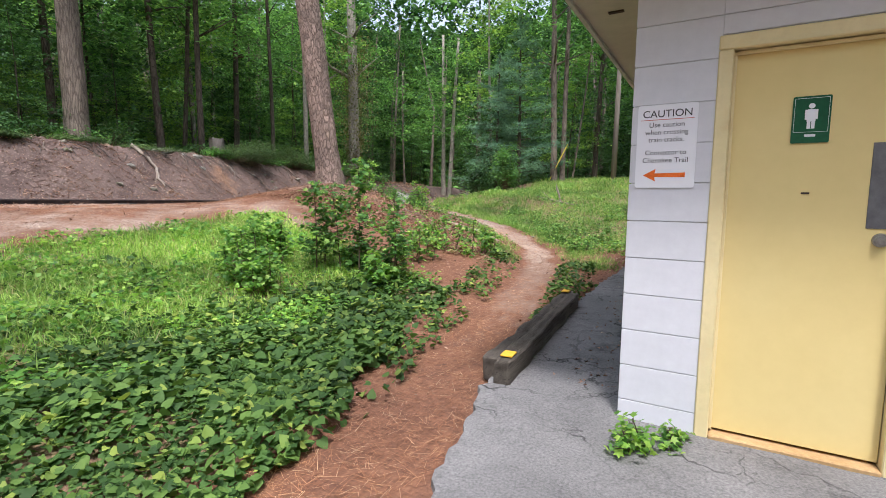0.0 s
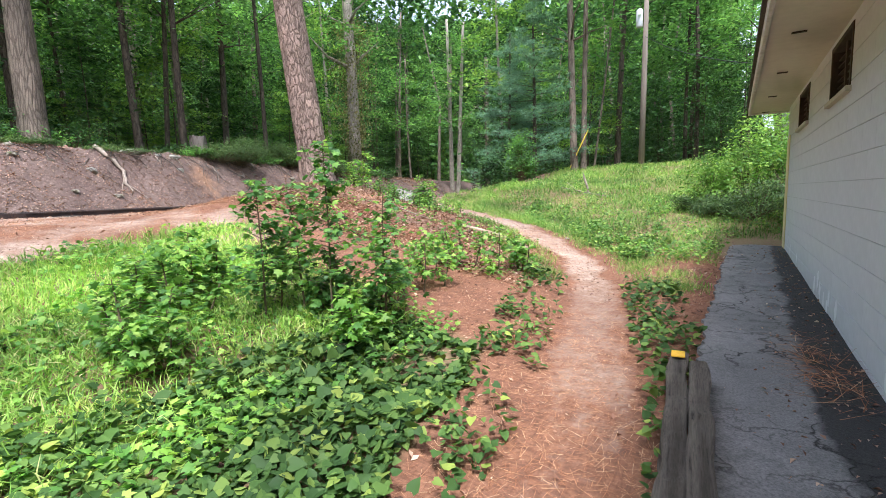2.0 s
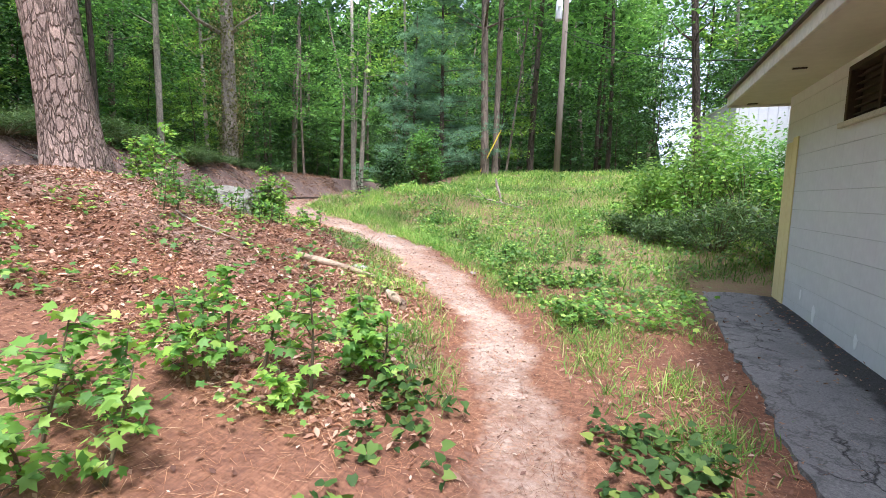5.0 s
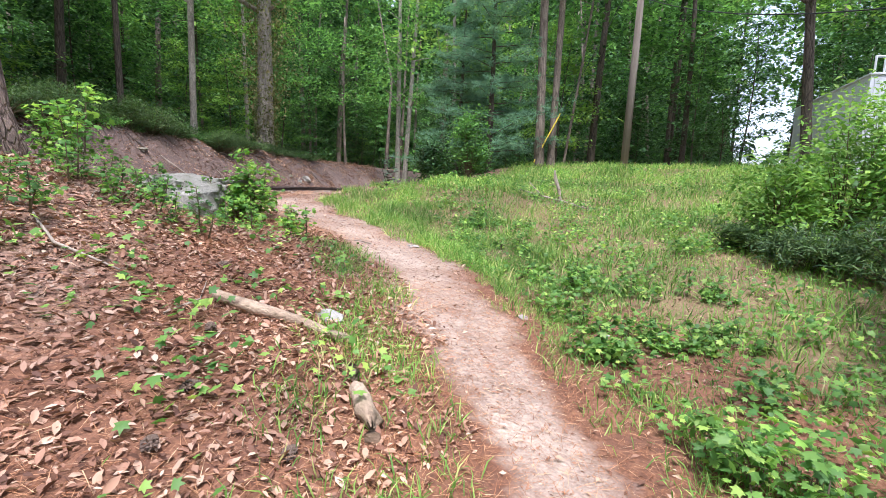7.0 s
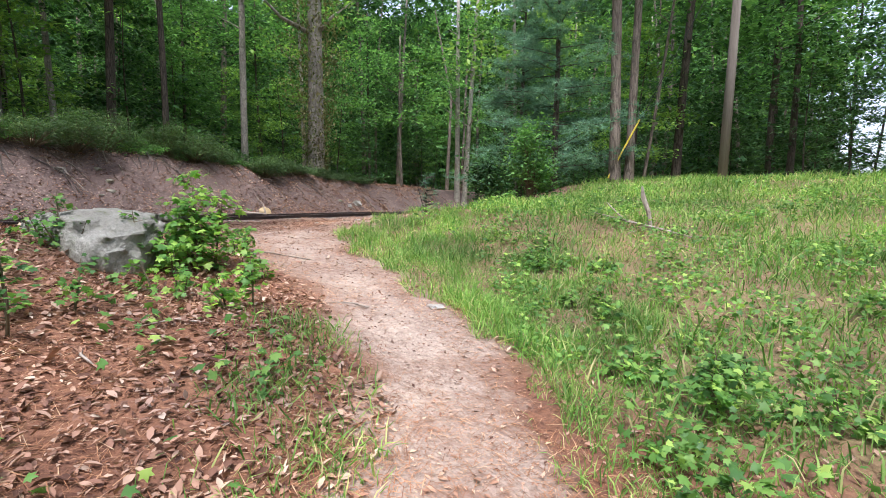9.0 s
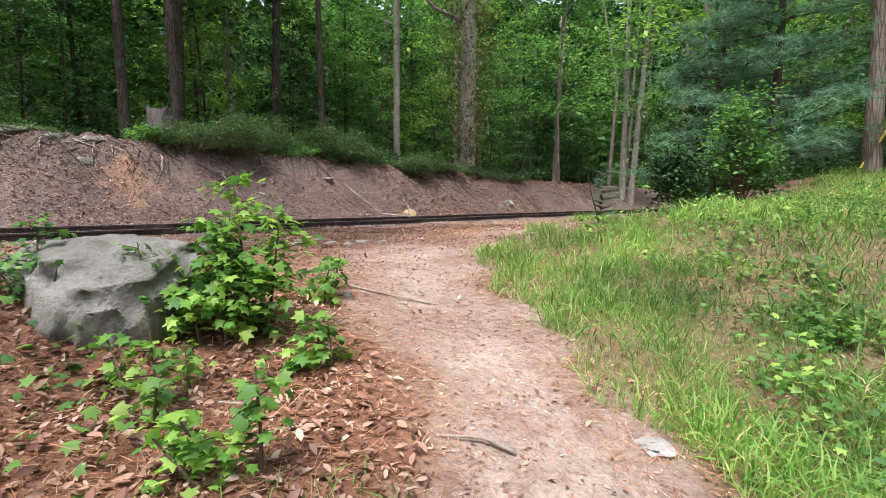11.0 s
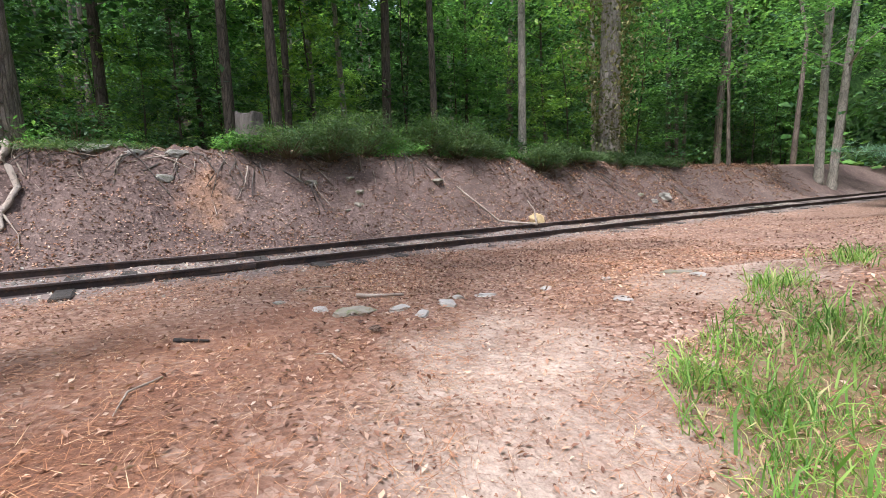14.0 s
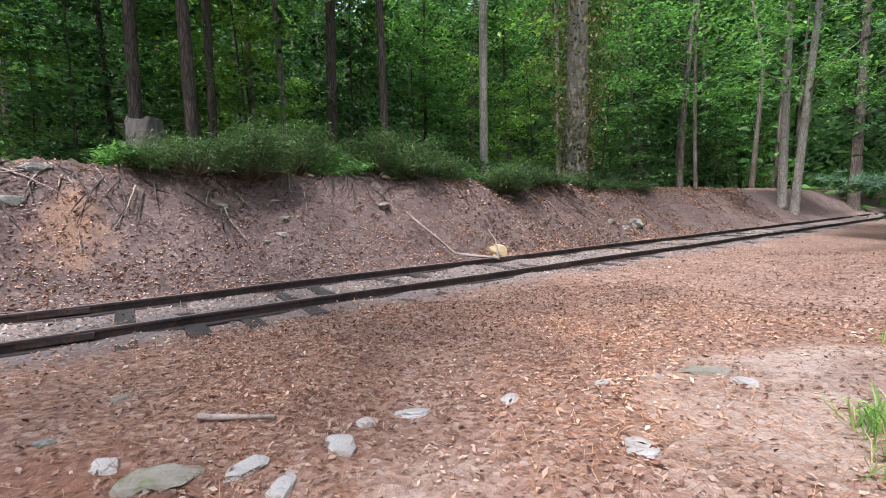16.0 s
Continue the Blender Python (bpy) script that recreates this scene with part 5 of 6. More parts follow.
# ---- bushes and saplings ----
def bush(name, label, x, y, high, radius, seed, material, count, leaves, size, template=OVAL, group=""):
    rng = np.random.RandomState(seed)
    ob = thing(name, label, "bush", pose(x, y, ground_z(x, y) - 0.03), group=group)
    pieces, P = [], []
    for k in range(count):
        a, t = rng.uniform(0, 6.28), math.sqrt(rng.rand())
        top = (math.cos(a) * radius * t, math.sin(a) * radius * t, high * rng.uniform(0.25, 1.1) * (1 - 0.35 * t))
        pieces.append(tube([(top[0] * 0.1, top[1] * 0.1, 0), (top[0] * 0.55, top[1] * 0.55, top[2] * 0.65), top], [0.014, 0.009, 0.004], 5))
        q = rng.normal(0, 1, (leaves, 3)) * [0.17 * radius + 0.06, 0.17 * radius + 0.06, 0.09 * high]
        P.append(np.array(top) + q)
    P = np.concatenate(P)
    P = P[P[:, 2] > 0.04]
    n = len(P)
    V, F = merged(pieces)
    part("stem", mesh_of("stem", V, F, M["stem"]), None, ob)
    V, F = scatter(*template, P, size * rng.uniform(0.6, 1.25, n), rng.uniform(0, 6.28, n), rng.normal(0.12 if template is FROND else -0.2, 0.4, n), rng.normal(0, 0.4, n))
    part("foliage", mesh_of("foliage", V, F, M[material]), None, ob)
    return ob


def sapling(x, y, high, seed, stems, leaf=0.13, per=26, spread=0.35, material="leaf_gum", label="young sapling with star-shaped bright green leaves"):
    """Thin upright stems with star-shaped leaves on side twigs, each leaf held out on its stalk."""
    rng = np.random.RandomState(seed)
    ob = thing("sapling", label, "sapling", pose(x, y, ground_z(x, y) - 0.03), group="saplings beside the trail")
    P, yaw = [], []
    for k in range(stems):
        pieces = []
        a, h = rng.uniform(0, 6.28), high * (1.0 if k == 0 else rng.uniform(0.45, 0.9))
        bx, by = (0, 0) if k == 0 else (math.cos(a) * spread * rng.uniform(0.4, 1), math.sin(a) * spread * rng.uniform(0.4, 1))
        tx, ty = bx * 1.35 + rng.normal(0, 0.05), by * 1.35 + rng.normal(0, 0.05)
        pieces.append(tube([(bx, by, 0), ((bx + tx) / 2 + 0.02, (by + ty) / 2, h * 0.55), (tx, ty, h)], [0.012 * min(1, 0.3 + high), 0.008 * min(1, 0.3 + high), 0.003], 6))
        for j in range(int(per * h)):
            u = 0.22 + 0.78 * (j + rng.rand()) / (per * h)
            px, py, pz = bx + (tx - bx) * u, by + (ty - by) * u, h * u
            b, ln = rng.uniform(0, 6.28), (0.1 + 0.32 * (1.1 - u)) * rng.uniform(0.6, 1.2) * min(1.0, h)
            q = (px + math.cos(b) * ln, py + math.sin(b) * ln, pz + 0.25 * ln)
            pieces.append(tube([(px, py, pz), q], [0.004, 0.0015], 4, cap=False))
            for i in range(6):
                w = 0.25 + 0.16 * i
                P.append((px + math.cos(b) * ln * w + rng.normal(0, 0.03), py + math.sin(b) * ln * w + rng.normal(0, 0.03), pz + 0.25 * ln * w + rng.normal(0, 0.02)))
                yaw.append(b - math.pi / 2 + rng.normal(0, 0.7))
        V, F = merged(pieces)
        part("stem", mesh_of("stem", V, F, M["stem"]), None, ob)
    n = len(P)
    V, F = scatter(*STAR5, np.array(P), leaf * 0.78 * rng.uniform(0.5, 1.25, n), np.array(yaw), rng.normal(-0.35, 0.4, n), rng.normal(0, 0.4, n))
    part("foliage", mesh_of("foliage", V, F, M[material]), None, ob)
    return ob


for k, (x, y, h, st, leaf) in enumerate(((-4.45, 5.15, 1.75, 2, 0.105), (-4.9, 4.75, 1.35, 2, 0.105), (-3.95, 4.85, 0.55, 4, 0.11), (-4.15, 5.5, 1.2, 3, 0.1), (-5.0, 3.6, 0.7, 7, 0.1), (-5.5, 4.2, 0.75, 7, 0.1), (-6.0, 4.7, 0.7, 6, 0.1), (-4.4, 5.3, 0.7, 6, 0.1),
                                         (-4.35, 6.55, 0.7, 5, 0.1), (-4.05, 7.95, 0.7, 3, 0.1), (-4.7, 6.9, 0.6, 4, 0.1), (-4.65, 7.9, 0.7, 5, 0.1), (-4.0, 8.5, 0.58, 4, 0.1), (-7.25, 12.4, 0.42, 3, 0.085), (-7.9, 12.15, 0.4, 4, 0.08))):
    sapling(x, y, h, 500 + k, st, leaf * 0.85, 44 if k < 8 else 26, material="leaf_sapling" if k in (0, 1, 3, 7) else "leaf_gum")
sapling(-8.5, 12.68, 0.95, 530, 5, 0.085, 34, 0.2, label="bushy young gum sapling growing against the boulder")
sapling(-8.4, 12.62, 0.5, 531, 5, 0.085, 34, 0.3, label="bushy young gum sapling growing against the boulder")
sapling(-8.9, 13.35, 0.35, 532, 4, 0.08, 28, 0.22)
for k, (x, y) in enumerate(((-7.80, 10.81), (-7.25, 11.01), (-8.63, 12.19), (-8.19, 10.70), (-8.95, 11.70), (-8.33, 10.53), (-7.56, 9.70))):
    sapling(x, y, 0.4 + 0.08 * (k % 3), 590 + k, 5, 0.06, 24, 0.3, "leaf_sapling", "scrubby dull green seedling in the leaf litter")
sapling(-9.0, 10.9, 1.0, 533, 5, 0.09, 26, 0.35)
sapling(-8.0, 12.9, 0.35, 534, 3, 0.08, 28, 0.15)

for k, (x, y) in enumerate(((-3.99, 12.52), (-3.38, 12.51), (-3.05, 12.56), (-4.32, 13.87), (-4.91, 14.04), (-3.71, 13.86), (-3.69, 11.90), (-3.13, 14.13), (-3.27, 12.56), (-4.18, 14.20), (-2.70, 12.94), (-2.79, 10.60), (-5.97, 16.54), (-5.57, 15.22), (-6.56, 16.29))):
    sapling(x, y, 0.26 + 0.03 * (k % 4), 570 + k, 6, 0.075, 26, 0.24, "leaf_weed", "leafy green weed clump growing in the grass")

for k, (x, y, h, r, mat) in enumerate(((-2.0, 17.2, 1.5, 0.7, "leaf_light"), (-1.1, 17.6, 2.3, 0.8, "leaf_light"), (-0.2, 16.9, 1.9, 0.8, "leaf_weed"), (0.6, 17.6, 2.1, 0.9, "leaf_wood"), (1.6, 17.2, 2.0, 0.9, "leaf_weed"),
                                               (2.6, 18.4, 2.2, 1.2, "leaf_wood"), (-0.4, 19.2, 2.7, 0.9, "leaf_light"), (1.4, 19.6, 2.3, 1.1, "leaf_wood"))):
    bush("leafy_bush", "green leafy bush beyond the end of the building", x, y, h, r, 601 + k, mat, 34, 80, 0.11, OVAL)
for k, (x, y, h, r) in enumerate(((-1.7, 15.9, 0.6, 0.5), (-0.9, 15.4, 0.9, 0.65), (0.1, 15.2, 1.2, 0.8), (-2.3, 16.6, 0.5, 0.4))):
    bush("dark_bush", "dark feathery bush in the shade by the building", x, y, h, r, 636 + k, "fern", 30, 90, 0.13, FROND)
bush("leafy_bush", "green shrub at the edge of the wood", -10.5, 24.0, 2.6, 0.7, 611, "leaf_wood", 44, 80, 0.09, WIDE)
bush("leafy_bush", "green shrub at the edge of the wood", -12.6, 25.5, 2.2, 0.8, 612, "leaf_dark", 44, 80, 0.1, WIDE)
rngb = np.random.RandomState(9)
for k, y in enumerate(np.concatenate([np.arange(2.5, 12.5, 2.6), np.arange(13.3, 31, 1.0)])):
    s = -4.75 + 0.3 * rngb.randn() - 0.01 * y
    x = float(rail_x(y)) + s
    bush("crest_shrub", "low feathery dark green shrub on the crest of the bank", x, float(y), float(np.interp(y, [5, 12, 14, 15, 17, 21, 24], [0.3, 0.35, 0.7, 1.1, 1.1, 0.95, 0.5])) * rngb.uniform(0.6, 1.2), rngb.uniform(0.6, 1.05), 620 + k, "fern", 44, 90, 0.14, FROND, group="shrubs on the bank") if k % 4 else bush("crest_shrub", "low leafy green shrub on the crest of the bank", x, float(y), rngb.uniform(0.3, 0.55), rngb.uniform(0.35, 0.6), 620 + k, "leaf_wood", 24, 50, 0.09, OVAL, group="shrubs on the bank")
for k in range(26):
    y = rngb.uniform(1, 34)
    x = float(rail_x(y)) - rngb.uniform(6.8, 9.5)
    bush("low_shrub", "low green shrub on the shaded woodland floor", x, y, rngb.uniform(0.5, 1.1), rngb.uniform(0.6, 1.1), 660 + k, "leaf_dark" if k % 3 else "leaf_wood", 30, 30, 0.13, group="woodland shrubs")


# ---- ground cover ----
def cover(name, label, category, template, material, x, y, lift, size, pitch_sd, rng, pitch0=0.0, size3=None):
    n = len(x)
    V, F = scatter(*template, np.stack([x, y, height(x, y) + lift], -1), size if size3 is None else size3, rng.uniform(0, 6.28, n), rng.normal(pitch0, pitch_sd, n), rng.normal(0, pitch_sd, n))
    thing(name, label, category, None, mesh_of(name, V, F, M[material]), kind="stuff")


def patchy(x, y, k=1.0, seed=0.0):
    return 0.5 + 0.5 * np.sin(1.9 * k * x + seed + 1.3 * np.sin(1.1 * k * y)) * np.cos(1.6 * k * y + 0.7 * seed + np.sin(1.4 * k * x))


rg = np.random.RandomState(15)
n = 62000
x, y = rg.uniform(-9, -1.2, n), rg.uniform(-0.5, 5.6, n)
d, al = trail_dist(x, y)
keep = (d > np.interp(y, [1, 3, 5], [0.3, 0.5, 0.7]) + 0.3 * patchy(x, y, 1.3)) & (y < 5.2 + 0.5 * patchy(x, y)) & (patchy(x, y, 0.9, 2) + 0.25 * rg.rand(n) > 0.2 + 0.09 * np.clip(-x - 4, 0, 9)) & (x > -8.5 + 0.6 * y) & ((y < 1.6 + 1.05 * (x + 5.2) + 0.5 * patchy(x, y, 1.9, 6)) | ((x > -4.4) & (rg.rand(n) < 0.7)) | (rg.rand(n) < 0.12))
x, y = x[keep], y[keep]
cover("vine_cover", "dense ground cover of dark green heart-shaped vine leaves", "ground cover", HEART, "leaf_vine", x, y, 0.03 + 0.15 * rg.rand(len(x)) * patchy(x, y, 1.7, 1), rg.uniform(0.035, 0.085, len(x)) * (0.75 + 0.6 * patchy(x, y, 0.8, 4)), 0.45, rg, -0.1)
# vine leaves along the trail's edges
n = 5200
y = rg.uniform(2.0, 8.6, n)
x = np.interp(y, TRAIL[:, 1], TRAIL[:, 0]) + np.where(rg.rand(n) < 0.5, -1, 1) * rg.uniform(0.35, 1.0, n)
keep = (0.6 * patchy(x, y, 2.2, 3) + 0.4 * patchy(y, x, 5.1, 1) + 0.35 * rg.rand(n) > np.where(x > np.interp(y, TRAIL[:, 1], TRAIL[:, 0]), 0.62, 0.78)) & (x < -1.45)
x, y = x[keep], y[keep]
cover("trailside_vine", "scattered green vine leaves along the edge of the trail", "ground cover", HEART, "leaf_vine", x, y, 0.02 + 0.12 * rg.rand(len(x)), rg.uniform(0.03, 0.075, len(x)), 0.45, rg)

# grass
n = 120000
x, y = rg.uniform(-14, 2.5, n), 9.5 + 20 * rg.rand(n) ** 1.35
zz = zones(x, y)
d, al = trail_dist(x, y)
keep = (zz[2] > 0.3 * rg.rand(n) + 0.2) & (x > np.interp(y, [14.5, 15.8, 16.7, 17.7, 20], [-8.6, -10.1, -10.5, -11.1, -14])) & (d > 0.6 + 0.3 * patchy(x, y, 2.5)) & (patchy(x, y, 0.8, 5) * patchy(x, y, 2.1, 1) + 0.6 * rg.rand(n) > np.interp(y, [10, 12.5, 15, 20], [0.86, 0.74, 0.5, 0.4])) & ((x < -1.5) | (y > 13.6))
x, y = x[keep], y[keep]
h = (0.07 + 0.14 * rg.rand(len(x))) * (0.7 + 0.6 * patchy(x, y, 0.7, 2)) * (1 + 0.04 * (y - 12))
cover("meadow_grass", "bright green and straw-coloured grass beside the trail", "grass", BLADE, "grass", x, y, 0.0, None, 0.3, rg, 0.0, np.stack([h * 2.0, h, h], -1))
n = 100000
x, y = rg.uniform(-10, -2.2, n), rg.uniform(0.8, 7.2, n)
zz = zones(x, y)
keep = (zz[2] > 0.35 * rg.rand(n) + 0.25) & (patchy(x, y, 0.9, 1) + 0.5 * rg.rand(n) > 0.45) & (x < -4.5 + 0.8 * rg.rand(n))
x, y = x[keep], y[keep]
h = 0.07 + 0.13 * rg.rand(len(x))
cover("verge_grass", "short bright grass and weeds on the slope below the track", "grass", BLADE, "grass_light", x, y, 0.0, None, 0.35, rg, 0.0, np.stack([h * 2.0, h, h], -1))
n = 95000
x, y = rg.uniform(-13, 1.5, n), 10.0 + 17 * rg.rand(n) ** 1.5
d, al = trail_dist(x, y)
keep = (zones(x, y)[2] > 0.2 + 0.2 * rg.rand(n)) & (d > 0.55 + 0.25 * patchy(x, y, 2.5)) & (x > np.interp(y, [14.5, 15.8, 16.7, 17.7, 20], [-8.6, -10.1, -10.5, -11.1, -13])) & ((x < -1.5) | (y > 13.6)) & (patchy(x, y, 3.3, 2) + 0.9 * rg.rand(n) > 0.55)
x, y = x[keep], y[keep]
h = 0.035 + 0.07 * rg.rand(len(x))
cover("meadow_turf", "low thin turf spread over the meadow", "grass", BLADE, "grass", x, y, 0.0, None, 0.5, rg, 0.0, np.stack([h * 2.6, h, h], -1))
# tufts along the dirt trail
n = 7000
i = rg.randint(0, 70, n)
cy = rg.uniform(8.5, 12.6, 70)
side = np.where(rg.rand(70) < 0.45, -1, 1)
tx = np.interp(cy, TRAIL[:, 1], TRAIL[:, 0]) + side * rg.uniform(0.55, 1.5, 70)
x, y = tx[i] + rg.normal(0, 0.13, n), cy[i] + rg.normal(0, 0.16, n)
keep = trail_dist(x, y)[0] > 0.38
x, y = x[keep], y[keep]
n = len(x)
h = 0.05 + 0.1 * rg.rand(n)
cover("trail_tufts", "tufts of green grass along the edges of the dirt trail", "grass", BLADE, "grass", x, y, 0.0, None, 0.4, rg, 0.0, np.stack([h * 2, h, h], -1))

# long grass along the far side of the trail
n = 120000
x, y = rg.uniform(-11.5, -3.2, n), rg.uniform(11.0, 19.5, n)
d, al = trail_dist(x, y)
north = y > np.interp(-x, -TRAIL[:, 0], TRAIL[:, 1])
keep = north & (d > 0.52 + 0.3 * patchy(x, y, 2.5)) & (d < 3.4) & (patchy(x, y, 1.9, 4) + 0.35 * rg.rand(n) > 0.4 + 0.1 * d) & (patchy(x, y, 3.7, 2) + 0.5 * rg.rand(n) > np.interp(x, [-10, -8.2, -6.5], [0.8, 0.4, 0.15])) & (x > np.interp(y, [14.5, 15.8, 16.7, 17.7, 20], [-8.6, -10.1, -10.5, -11.1, -12])) & (x < np.interp(y, [11, 13, 19], [-3.6, -4.8, -5.0]))
x, y = x[keep], y[keep]
h = (0.06 + 0.15 * rg.rand(len(x)) ** 1.3) * (0.6 + 0.7 * patchy(x, y, 1.9, 4))
cover("trailside_grass", "long bright green grass beside the dirt trail", "grass", BLADE, "grass", x, y, 0.0, None, 0.35, rg, 0.0, np.stack([h * 1.5, h, h], -1))
n = 46000
x, y = rg.uniform(-11.0, -4.0, n), rg.uniform(11.5, 18.5, n)
d, al = trail_dist(x, y)
north = y > np.interp(-x, -TRAIL[:, 0], TRAIL[:, 1])
keep = north & (d > 0.55 + 0.35 * patchy(x, y, 3.1)) & (d < 2.2) & (zones(x, y)[2] > 0.12) & (patchy(x, y, 2.6, 1) + 0.8 * rg.rand(n) > 0.5)
x, y = x[keep], y[keep]
h = 0.03 + 0.06 * rg.rand(len(x))
cover("short_grass", "short thin grass at the worn edge of the trail", "grass", BLADE, "grass", x, y, 0.0, None, 0.5, rg, 0.0, np.stack([h * 2.6, h, h], -1))
# crumbs of bark and leaf on the bare dirt
n = 60000
x, y = rg.uniform(-13.5, -2.5, n), rg.uniform(8, 20, n)
keep = (zones(x, y)[0] > 0.15)
x, y = x[keep], y[keep]
cover("trail_crumbs", "crumbs of leaf, bark and grit on the bare trail", "leaf litter", FOLD, "dead_leaf", x, y, 0.002, 0.01 + 0.035 * rg.rand(len(x)) ** 2, 0.25, rg)

# weeds with small star leaves in the meadow and beside the trail
n = 30000
k = rg.randint(0, 620, n)
cx, cy = rg.uniform(-9.5, 1.0, 620), 10.2 + 16 * rg.rand(620) ** 1.3
zc = zones(cx, cy)[2]
dc, _ = trail_dist(cx, cy)
ok = (zc > 0.28) & (dc > np.interp(cx, [-7.5, -5.5], [2.2, 0.8])) & ((cx < -1.5) | (cy > 13.8)) & (patchy(cx, cy, 0.7, 3) > 0.25)
rad, hh = rg.uniform(0.08, 0.2, 620), rg.uniform(0.1, 0.36, 620)
sel = ok[k]
k = k[sel]
x, y = cx[k] + rg.normal(0, 1, len(k)) * rad[k], cy[k] + rg.normal(0, 1, len(k)) * rad[k]
cover("meadow_weeds", "low leafy green weeds growing through the grass", "weeds", STAR5, "leaf_weed", x, y, hh[k] * rg.uniform(0.2, 1.0, len(k)), rg.uniform(0.035, 0.068, len(k)), 0.4, rg, -0.2)
n = 1700
k = rg.randint(0, 90, n)
cx, cy = rg.uniform(-9.0, -3.0, 90), rg.uniform(7.4, 12.8, 90)
dc, _ = trail_dist(cx, cy)
left = (np.interp(cy, TRAIL[:, 1], TRAIL[:, 0]) > cx) & (dc > 0.7)
k = k[left[k]]
x, y = cx[k] + rg.normal(0, 0.13, len(k)), cy[k] + rg.normal(0, 0.13, len(k))
cover("litter_weeds", "small green weeds coming up through the leaf litter", "weeds", STAR5, "leaf_weed", x, y, 0.02 + 0.14 * rg.rand(len(k)), rg.uniform(0.03, 0.075, len(k)), 0.4, rg, -0.2)

# fallen leaves
n = 95000
x, y = rg.uniform(-20.2, -1.3, n), 2.0 + 26 * rg.rand(n) ** 1.1
y = np.where((y < 7.5) & (rg.rand(n) < 0.6), 7.0 + 14 * rg.rand(n), y)
dirt, straw, green, bank, gravel, clay = zones(x, y)
s = x - rail_x(y)
keep = (rg.rand(n) > 1.1 * dirt + 0.45 * green + 0.35 * straw) & (rg.rand(n) < np.where(bank > 0.3, 0.6, 1.0)) & ~((np.abs(s) < 0.09) | (np.abs(s + 1.47) < 0.09)) & (s > -5.5) & (rg.rand(n) < 0.25 + smooth(0.35, 0.9, trail_dist(x, y)[0] + 0.2 * wave(x, y, 2.1)))
x, y = x[keep], y[keep]
cover("leaf_litter", "brown and tan fallen leaves covering the ground", "leaf litter", FOLD, "dead_leaf", x, y, 0.004 + 0.015 * rg.rand(len(x)), 0.02 + 0.045 * rg.rand(len(x)) ** 1.8, 0.4, rg)

n = 26000
x, y = rg.uniform(-9.5, -3.6, n), rg.uniform(7.6, 13.2, n)
d, al = trail_dist(x, y)
keep = (np.interp(y, TRAIL[:, 1], TRAIL[:, 0]) > x) & (d > 0.5 + 0.25 * wave(x, y, 2.1)) & (rg.rand(n) < 0.15 + smooth(13.8, 12.2, y + 0.5 * wave(x, y, 1.9)))
x, y = x[keep], y[keep]
cover("slope_litter", "curled reddish fallen leaves on the slope beside the trail", "leaf litter", CRISP, "dead_leaf", x, y, 0.006 + 0.02 * rg.rand(len(x)), 0.025 + 0.055 * rg.rand(len(x)) ** 1.8, 0.4, rg)
n = 46000
x, y = rg.uniform(-15.5, -9.0, n), rg.uniform(13.2, 21, n)
s = x - rail_x(y)
keep = (s > 0.25) & (rg.rand(n) > 2.2 * zones(x, y)[0]) & (zones(x, y)[2] < 0.4) & (rg.rand(n) < (1 - 0.6 * smooth(2.5, 5.0, s + 0.5 * wave(x, y, 1.3))) * smooth(13.2, 15.5, y + 0.6 * wave(x, y, 1.7)))
x, y = x[keep], y[keep]
cover("trackside_litter", "pale and reddish fallen leaves between the trail and the track", "leaf litter", FOLD, "dead_leaf", x, y, 0.006 + 0.012 * rg.rand(len(x)), 0.02 + 0.036 * rg.rand(len(x)) ** 1.6, 0.35, rg)
n = 32000
y = rg.uniform(5, 30, n)
x = rail_x(y) + rg.uniform(-4.9, -2.0, n)
keep = patchy(x, y, 0.9, 2) + 0.6 * rg.rand(n) > 0.45
x, y = x[keep], y[keep]
cover("bank_litter", "dry reddish fallen leaves caught on the bank", "leaf litter", FOLD, "dead_leaf", x, y, 0.012, 0.035 + 0.05 * rg.rand(len(x)), 0.4, rg)
n = 16000
y = rg.uniform(20, 40, n)
x = rail_x(y) + rg.uniform(-6.5, -1.7, n)
cover("track_litter", "brown fallen leaves on the low bank beside the track", "leaf litter", FLAKE, "dead_leaf", x, y, 0.01, rg.uniform(0.05, 0.11, n), 0.4, rg)

# needles over the leaf litter between the trail and the track
n = 130000
x, y = rg.uniform(-16.5, -3.6, n), 7.6 + 12.4 * rg.rand(n) ** 1.3
s = x - rail_x(y)
keep = (s > 0.4) & (zones(x, y)[2] < np.where((x < -5) & (y > 11), 0.9, 0.3)) & (trail_dist(x, y)[0] > 0.3) & (patchy(x, y, 0.9, 4) + 0.5 * rg.rand(n) > 0.45)
x, y = x[keep], y[keep]
ln = rg.uniform(0.06, 0.18, len(x))
cover("litter_straw", "brown pine needles lying over the fallen leaves", "pine straw", NEEDLE, "straw", x, y, 0.01 + 0.018 * rg.rand(len(x)), None, 0.14, rg, 0.0, np.stack([ln * 2.2, ln, ln], -1))
# needles trodden into the dirt farther along the trail
n = 42000
x, y = rg.uniform(-13.5, -4.5, n), rg.uniform(11.5, 18.5, n)
keep = (trail_dist(x, y)[0] < 2.2) & (patchy(x, y, 1.4, 2) + 0.6 * rg.rand(n) > 0.5) & (zones(x, y)[2] < 0.6)
x, y = x[keep], y[keep]
ln = rg.uniform(0.06, 0.16, len(x))
